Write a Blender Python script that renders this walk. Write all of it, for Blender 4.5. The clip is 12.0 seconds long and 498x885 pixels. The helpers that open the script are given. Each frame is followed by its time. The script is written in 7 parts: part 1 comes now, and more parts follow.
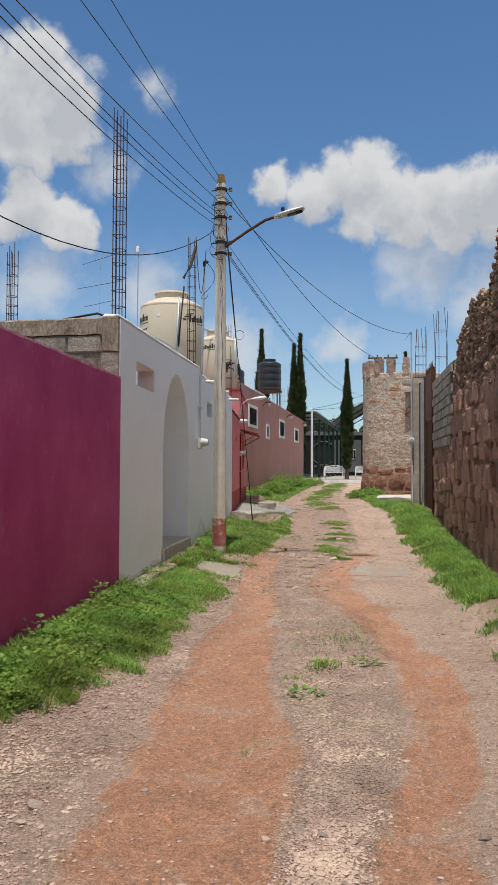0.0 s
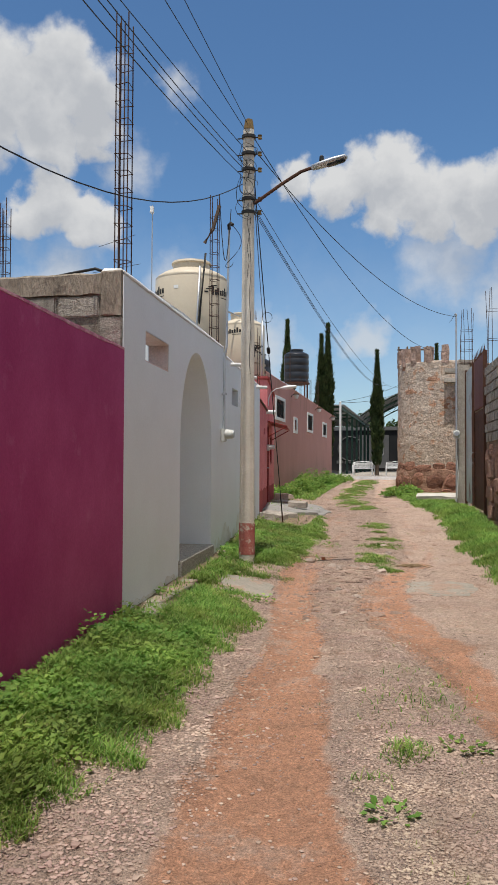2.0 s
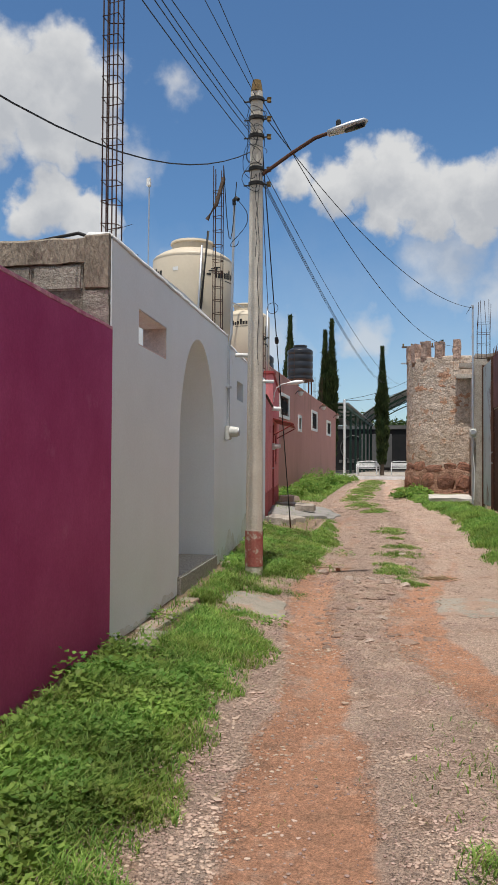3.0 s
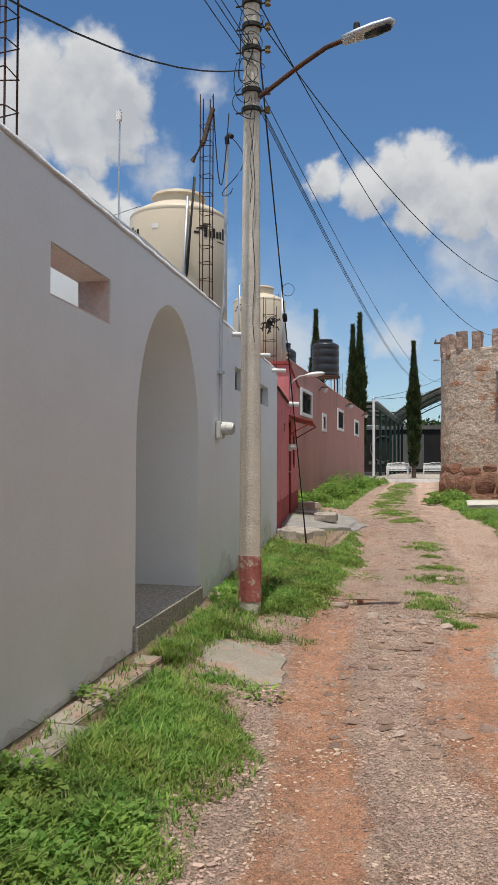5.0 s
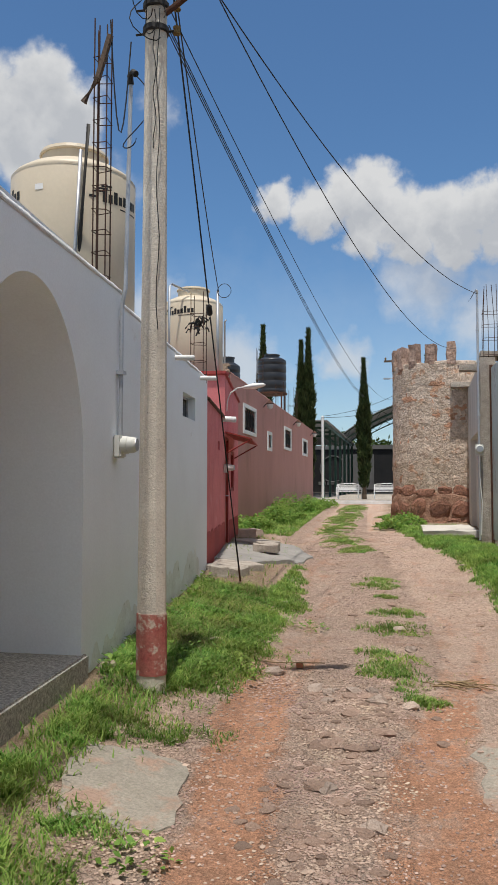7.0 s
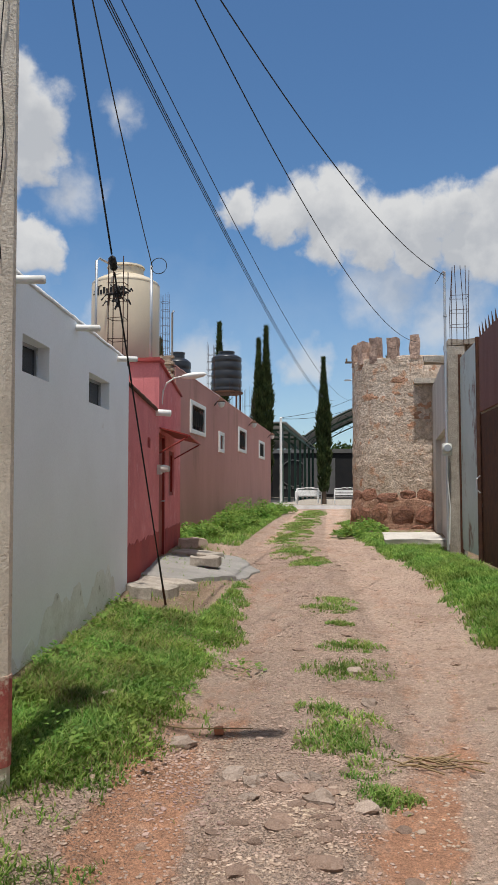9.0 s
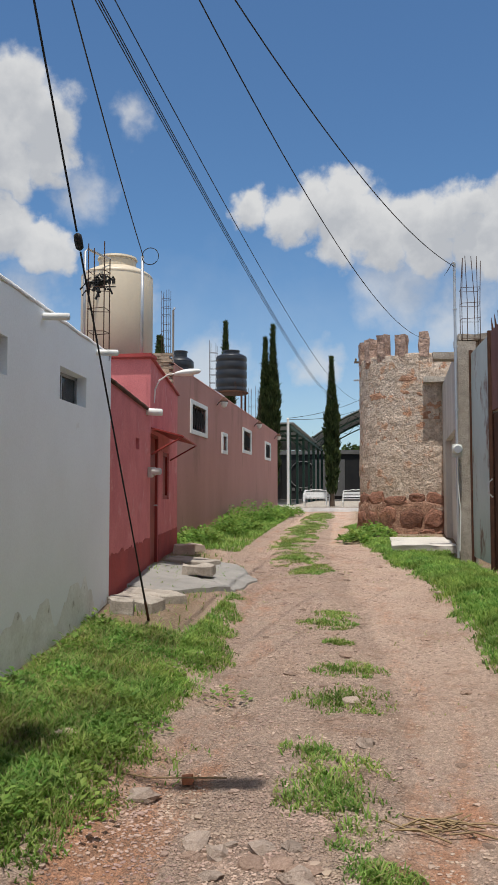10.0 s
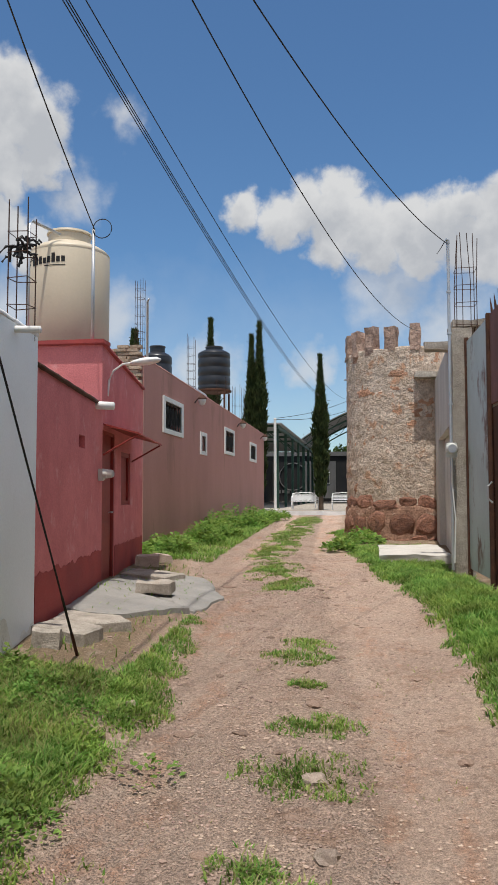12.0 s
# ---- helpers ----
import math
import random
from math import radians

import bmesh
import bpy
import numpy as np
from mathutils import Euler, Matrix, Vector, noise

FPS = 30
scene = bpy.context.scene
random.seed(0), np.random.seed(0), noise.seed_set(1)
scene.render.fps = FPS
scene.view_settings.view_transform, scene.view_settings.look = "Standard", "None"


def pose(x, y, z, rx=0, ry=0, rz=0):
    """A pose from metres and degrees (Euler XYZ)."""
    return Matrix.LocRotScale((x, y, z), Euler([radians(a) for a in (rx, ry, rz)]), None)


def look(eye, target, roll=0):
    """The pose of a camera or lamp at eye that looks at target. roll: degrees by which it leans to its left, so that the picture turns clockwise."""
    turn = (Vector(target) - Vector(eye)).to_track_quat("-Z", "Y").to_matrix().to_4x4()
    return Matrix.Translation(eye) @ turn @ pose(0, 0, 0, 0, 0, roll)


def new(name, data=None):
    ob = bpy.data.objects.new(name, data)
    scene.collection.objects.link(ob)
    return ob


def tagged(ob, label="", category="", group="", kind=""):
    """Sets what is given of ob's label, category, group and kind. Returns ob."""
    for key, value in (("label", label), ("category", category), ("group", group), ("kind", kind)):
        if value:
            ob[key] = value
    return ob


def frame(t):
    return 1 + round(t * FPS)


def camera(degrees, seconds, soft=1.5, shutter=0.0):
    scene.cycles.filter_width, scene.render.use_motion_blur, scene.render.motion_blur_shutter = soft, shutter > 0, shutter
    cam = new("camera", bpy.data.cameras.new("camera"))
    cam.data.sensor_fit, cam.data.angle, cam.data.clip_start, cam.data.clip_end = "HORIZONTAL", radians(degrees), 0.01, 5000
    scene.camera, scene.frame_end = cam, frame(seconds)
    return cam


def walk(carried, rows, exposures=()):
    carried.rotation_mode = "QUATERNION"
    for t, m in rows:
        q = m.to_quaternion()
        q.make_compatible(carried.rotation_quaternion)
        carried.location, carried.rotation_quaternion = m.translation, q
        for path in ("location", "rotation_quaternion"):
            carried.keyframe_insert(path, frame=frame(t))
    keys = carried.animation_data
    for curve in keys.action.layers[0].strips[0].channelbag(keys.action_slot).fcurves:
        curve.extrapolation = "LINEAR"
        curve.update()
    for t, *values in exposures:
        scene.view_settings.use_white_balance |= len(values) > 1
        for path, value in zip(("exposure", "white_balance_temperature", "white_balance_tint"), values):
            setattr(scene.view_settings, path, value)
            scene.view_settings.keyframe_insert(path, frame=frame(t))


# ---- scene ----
cam = camera(34.7, 12.0, soft=0.65)
METRES, EYE, TILT, LEAN, TURN = 10.9, 1.5, 0.0, 0.0, 10.5
ROWS = [
    (0.0, 0.0, 0.0, 0.0, -0.01, 1.87, -0.27),
    (0.5, 0.0019, 0.0412, -0.0001, 0.36, 1.59, -0.24),
    (1.0, 0.0018, 0.0799, 0.0039, 1.08, 1.55, -0.28),
    (1.5, -0.004, 0.1234, 0.0033, 1.64, 1.62, -0.3),
    (2.0, -0.0119, 0.1708, -0.0, 1.65, 1.57, -0.28),
    (2.5, -0.0219, 0.2216, 0.0022, 1.62, 1.49, -0.35),
    (3.0, -0.0232, 0.2736, 0.0024, 1.65, 1.49, -0.36),
    (5.0, 0.0021, 0.4699, 0.0056, 3.83, 1.59, -0.2),
    (5.5, 0.0068, 0.5174, 0.0058, 4.56, 1.76, -0.23),
    (6.0, 0.0124, 0.5593, 0.0089, 4.43, 2.14, -0.2),
    (6.5, 0.016, 0.5989, 0.0103, 2.74, 2.65, -0.12),
    (7.0, 0.0228, 0.6356, 0.0104, 0.33, 3.04, -0.07),
    (7.5, 0.028, 0.6734, 0.0083, -1.05, 3.34, -0.03),
    (9.5, 0.0671, 0.8277, 0.0095, -2.35, 3.39, -0.01),
    (10.0, 0.0768, 0.8572, 0.0124, -1.55, 3.47, -0.03),
    (10.5, 0.0845, 0.8897, 0.0111, 0.61, 3.55, -0.08),
    (11.0, 0.0965, 0.9205, 0.0121, 1.28, 3.57, -0.03),
    (11.5, 0.1048, 0.9499, 0.014, 0.02, 3.58, 0.03),
    (12.0, 0.1109, 0.982, 0.0156, -2.04, 3.62, 0.06),
]
walk(cam, [(t, pose(0, 0, EYE, TILT, LEAN, TURN) @ pose(METRES * x, METRES * y, METRES * z, 90 + pitch, roll, yaw)) for t, x, y, z, yaw, pitch, roll in ROWS])

# ---- world, sun ----
SUN = Vector((0.05, -1.33, 5.35)).normalized()
sun = new("sun", bpy.data.lights.new("sun", "SUN"))
sun.data.energy, sun.data.angle, sun.data.color = 3.9, radians(0.8), (1.0, 0.95, 0.87)
sun.matrix_world = look(SUN * 60, (0, 0, 0))
scene.view_settings.exposure = 0.14

# cloud lumps: azimuth from +y towards +x, elevation, radius, in degrees
CLOUDS = [(-9.0, 19.7, 1.6), (-6.3, 19.1, 1.8), (-4.1, 19.8, 2.0), (-1.9, 20.4, 1.9), (-0.1, 18.9, 2.2), (2.7, 18.7, 2.0), (5.2, 18.9, 2.0),
          (6.7, 19.5, 1.6), (7.2, 16.8, 2.4), (0.7, 17.4, 2.2), (-2.5, 17.9, 2.0), (3.8, 16.8, 2.4), (-26.0, 26.5, 2.5), (-24.2, 24.9, 2.8),
          (-27.4, 24.0, 2.8), (-23.4, 22.7, 2.0), (-26.6, 21.7, 2.4), (-25.8, 17.7, 2.1), (-23.7, 16.8, 1.8), (-27.5, 17.0, 1.8), (8.8, 18.8, 2.0), (10.6, 19.6, 2.2), (9.4, 16.6, 2.6), (12.4, 18.0, 2.6), (-29.5, 25.0, 3.0), (-31.5, 22.5, 3.2)]
FAINT = [(-17.2, 25.7, 1.2), (-25.4, 13.1, 2.6), (-17.9, 12.7, 2.2), (-3.7, 8.9, 1.6), (-21.0, 20.5, 1.6), (2.0, 14.0, 3.0), (-12.0, 8.0, 3.0), (6.0, 12.0, 3.0)]
world = bpy.data.worlds.new("world")
scene.world = world
world.use_nodes = True
wn, wl = world.node_tree.nodes, world.node_tree.links
wn.clear()


def wnode(kind, **values):
    n = wn.new(kind)
    for k, v in values.items():
        n.inputs[int(k[1:]) if k[0] == "i" and k[1:].isdigit() else k.replace("_", " ")].default_value = v
    return n


def wmath(op, a, b=None):
    n = wn.new("ShaderNodeMath")
    n.operation = op
    for i, v in enumerate((a, b)):
        if v is None:
            continue
        if isinstance(v, (int, float)):
            n.inputs[i].default_value = v
        else:
            wl.new(v, n.inputs[i])
    return n.outputs[0]


def direction(az, el):
    a, e = radians(az), radians(el)
    return Vector((math.sin(a) * math.cos(e), math.cos(a) * math.cos(e), math.sin(e)))


sky = wn.new("ShaderNodeTexSky")
sky.sky_type, sky.sun_disc, sky.sun_elevation, sky.sun_rotation = "NISHITA", False, math.asin(SUN.z), math.pi
sky.air_density, sky.dust_density, sky.ozone_density, sky.altitude = 1.3, 0.6, 2.2, 1900
coords = wn.new("ShaderNodeTexCoord")


def wnoise(scale, detail, rough):
    n = wnode("ShaderNodeTexNoise", Scale=scale, Detail=detail, Roughness=rough)
    wl.new(coords.outputs["Generated"], n.inputs["Vector"])
    return n


puff = wnoise(11.0, 8.0, 0.6)
lump = wnoise(24.0, 8.0, 0.54)
warp = wn.new("ShaderNodeVectorMath")
warp.operation = "SUBTRACT"
warp.inputs[1].default_value = (0.5, 0.5, 0.5)
wl.new(lump.outputs["Color"], warp.inputs[0])
shift = wn.new("ShaderNodeVectorMath")
shift.operation = "MULTIPLY_ADD"
shift.inputs[1].default_value = (0.075, 0.075, 0.06)
wl.new(warp.outputs[0], shift.inputs[0])
wl.new(coords.outputs["Generated"], shift.inputs[2])


def cloud_field(lumps, soft, up=0.0):
    total = None
    for az, el, rad in lumps:
        d = wn.new("ShaderNodeVectorMath")
        d.operation = "DISTANCE"
        wl.new(shift.outputs[0], d.inputs[0])
        d.inputs[1].default_value = direction(az, el) - Vector((0, 0, up))
        near = wmath("SUBTRACT", 1.0, wmath("DIVIDE", d.outputs["Value"], radians(rad) * soft))
        total = near if total is None else wmath("MAXIMUM", total, near)
    return total


# unseen clouds added round the rest of the sky to brighten the shaded walls
rng = random.Random(5)
unseen_fill_clouds = []
for k in range(20):
    az, el = 40 + k * 14 + rng.uniform(-6, 6), rng.uniform(16, 28) + (k % 4) * 15
    unseen_fill_clouds += [(az + rng.uniform(-6, 6), el + rng.uniform(-3, 4), rng.uniform(9, 16)) for _ in range(3)]
dense = cloud_field(CLOUDS + unseen_fill_clouds, 1.14)
above = cloud_field(CLOUDS, 1.2, 0.034)
faint = cloud_field(FAINT, 1.6)
dense_mask = wn.new("ShaderNodeMapRange")
dense_mask.interpolation_type = "SMOOTHSTEP"
wl.new(wmath("ADD", dense, wmath("MULTIPLY", wmath("SUBTRACT", puff.outputs["Fac"], 0.5), 0.8)), dense_mask.inputs[0])
dense_mask.inputs[1].default_value, dense_mask.inputs[2].default_value = -0.04, 0.42
faint_mask = wn.new("ShaderNodeMapRange")
faint_mask.interpolation_type = "SMOOTHSTEP"
wl.new(wmath("ADD", faint, wmath("MULTIPLY", wmath("SUBTRACT", puff.outputs["Fac"], 0.5), 1.2)), faint_mask.inputs[0])
faint_mask.inputs[1].default_value, faint_mask.inputs[2].default_value, faint_mask.inputs[4].default_value = 0.0, 0.9, 0.7
sep = wn.new("ShaderNodeSeparateXYZ")
wl.new(coords.outputs["Generated"], sep.inputs[0])
# thin haze low over the horizon
haze = wn.new("ShaderNodeMapRange")
wl.new(wmath("ADD", sep.outputs["Z"], wmath("MULTIPLY", wmath("SUBTRACT", puff.outputs["Fac"], 0.5), 0.25)), haze.inputs[0])
haze.inputs[1].default_value, haze.inputs[2].default_value, haze.inputs[3].default_value, haze.inputs[4].default_value = 0.0, 0.3, 0.32, 0.0
mask = wmath("MAXIMUM", wmath("MAXIMUM", dense_mask.outputs[0], faint_mask.outputs[0]), haze.outputs[0])
tone = wn.new("ShaderNodeValToRGB")
wl.new(wmath("ADD", wmath("SUBTRACT", 0.5, wmath("MULTIPLY", above, 0.75)), wmath("MULTIPLY", wmath("SUBTRACT", puff.outputs["Fac"], 0.5), 1.6)), tone.inputs[0])
tone.color_ramp.elements[0].position, tone.color_ramp.elements[0].color = 0.0, (3.5, 3.65, 3.9, 1)
tone.color_ramp.elements[1].position, tone.color_ramp.elements[1].color = 0.62, (4.95, 5.0, 5.05, 1)
tint = wn.new("ShaderNodeMix")
tint.data_type, tint.blend_type = "RGBA", "MULTIPLY"
tint.inputs[0].default_value = 1.0
tint.inputs[7].default_value = (0.53, 0.71, 0.83, 1)
wl.new(sky.outputs[0], tint.inputs[6])
both = wn.new("ShaderNodeMix")
both.data_type = "RGBA"
wl.new(mask, both.inputs[0])
wl.new(tint.outputs[2], both.inputs[6])
wl.new(tone.outputs[0], both.inputs[7])
back = wnode("ShaderNodeBackground", Strength=0.125)
wl.new(both.outputs[2], back.inputs["Color"])
wl.new(back.outputs[0], wn.new("ShaderNodeOutputWorld").inputs[0])


# ---- materials ----
def surf(name, a, b, scale=2.0, fine=45.0, rough=0.85, bump=0.3, dist=0.006, grit=0.25, stain=None, stain_scale=1.0, stain_at=0.58, stain_amt=0.7, metal=0.0, rand=0.0, spec=0.3, streak=1.0):
    """A worn surface: two colours in broad patches, fine grit, stains of their own shape, relief."""
    m = bpy.data.materials.new(name)
    m.use_nodes = True
    n, l = m.node_tree.nodes, m.node_tree.links
    bsdf = n["Principled BSDF"]
    tc = n.new("ShaderNodeTexCoord")
    mp = n.new("ShaderNodeMapping")
    mp.inputs["Scale"].default_value = (1, 1, streak)
    l.new(tc.outputs["Object"], mp.inputs[0])
    info = n.new("ShaderNodeObjectInfo")
    if rand:
        add = n.new("ShaderNodeVectorMath")
        add.operation = "MULTIPLY_ADD"
        l.new(info.outputs["Random"], add.inputs[0])
        add.inputs[1].default_value = (37, 19, 53)
        l.new(mp.outputs[0], add.inputs[2])
        vec = add.outputs[0]
    else:
        vec = mp.outputs[0]

    def tex(s, d=5.0, r=0.6):
        t = n.new("ShaderNodeTexNoise")
        t.inputs["Scale"].default_value, t.inputs["Detail"].default_value, t.inputs["Roughness"].default_value = s, d, r
        l.new(vec, t.inputs["Vector"])
        return t.outputs["Fac"]

    def mix(fac, x, y, kind="MIX"):
        k = n.new("ShaderNodeMix")
        k.data_type, k.blend_type = "RGBA", kind
        for i, v in ((0, fac), (6, x), (7, y)):
            if isinstance(v, (int, float)):
                k.inputs[i].default_value = v
            elif isinstance(v, tuple):
                k.inputs[i].default_value = (*v, 1)
            else:
                l.new(v, k.inputs[i])
        return k.outputs[2]

    def span(v, lo, hi, o0=0.0, o1=1.0):
        k = n.new("ShaderNodeMapRange")
        l.new(v, k.inputs[0])
        k.inputs[1].default_value, k.inputs[2].default_value, k.inputs[3].default_value, k.inputs[4].default_value = lo, hi, o0, o1
        return k.outputs[0]

    broad, fin = tex(scale), tex(fine, 4.0, 0.7)
    col = mix(span(broad, 0.33, 0.67), a, b)
    if stain:
        col = mix(span(tex(stain_scale, 8.0, 0.68), stain_at, stain_at + 0.08, 0.0, stain_amt), col, stain)
    grey = n.new("ShaderNodeCombineColor")
    for i in range(3):
        l.new(span(fin, 0.3, 0.7, 1 - grit, 1 + grit), grey.inputs[i])
    col = mix(1.0, col, grey.outputs[0], "MULTIPLY")
    if rand:
        hsv = n.new("ShaderNodeHueSaturation")
        l.new(span(info.outputs["Random"], 0, 1, 1 - rand, 1 + rand), hsv.inputs["Value"])
        l.new(col, hsv.inputs["Color"])
        col = hsv.outputs[0]
    l.new(col, bsdf.inputs["Base Color"])
    bsdf.inputs["Roughness"].default_value, bsdf.inputs["Metallic"].default_value = rough, metal
    bsdf.inputs["Specular IOR Level"].default_value = spec
    if bump:
        bp = n.new("ShaderNodeBump")
        bp.inputs["Strength"].default_value, bp.inputs["Distance"].default_value = bump, dist
        h = n.new("ShaderNodeMath")
        h.operation = "MULTIPLY_ADD"
        l.new(broad, h.inputs[0])
        h.inputs[1].default_value = 1.5
        l.new(fin, h.inputs[2])
        l.new(h.outputs[0], bp.inputs["Height"])
        l.new(bp.outputs[0], bsdf.inputs["Normal"])
    return m


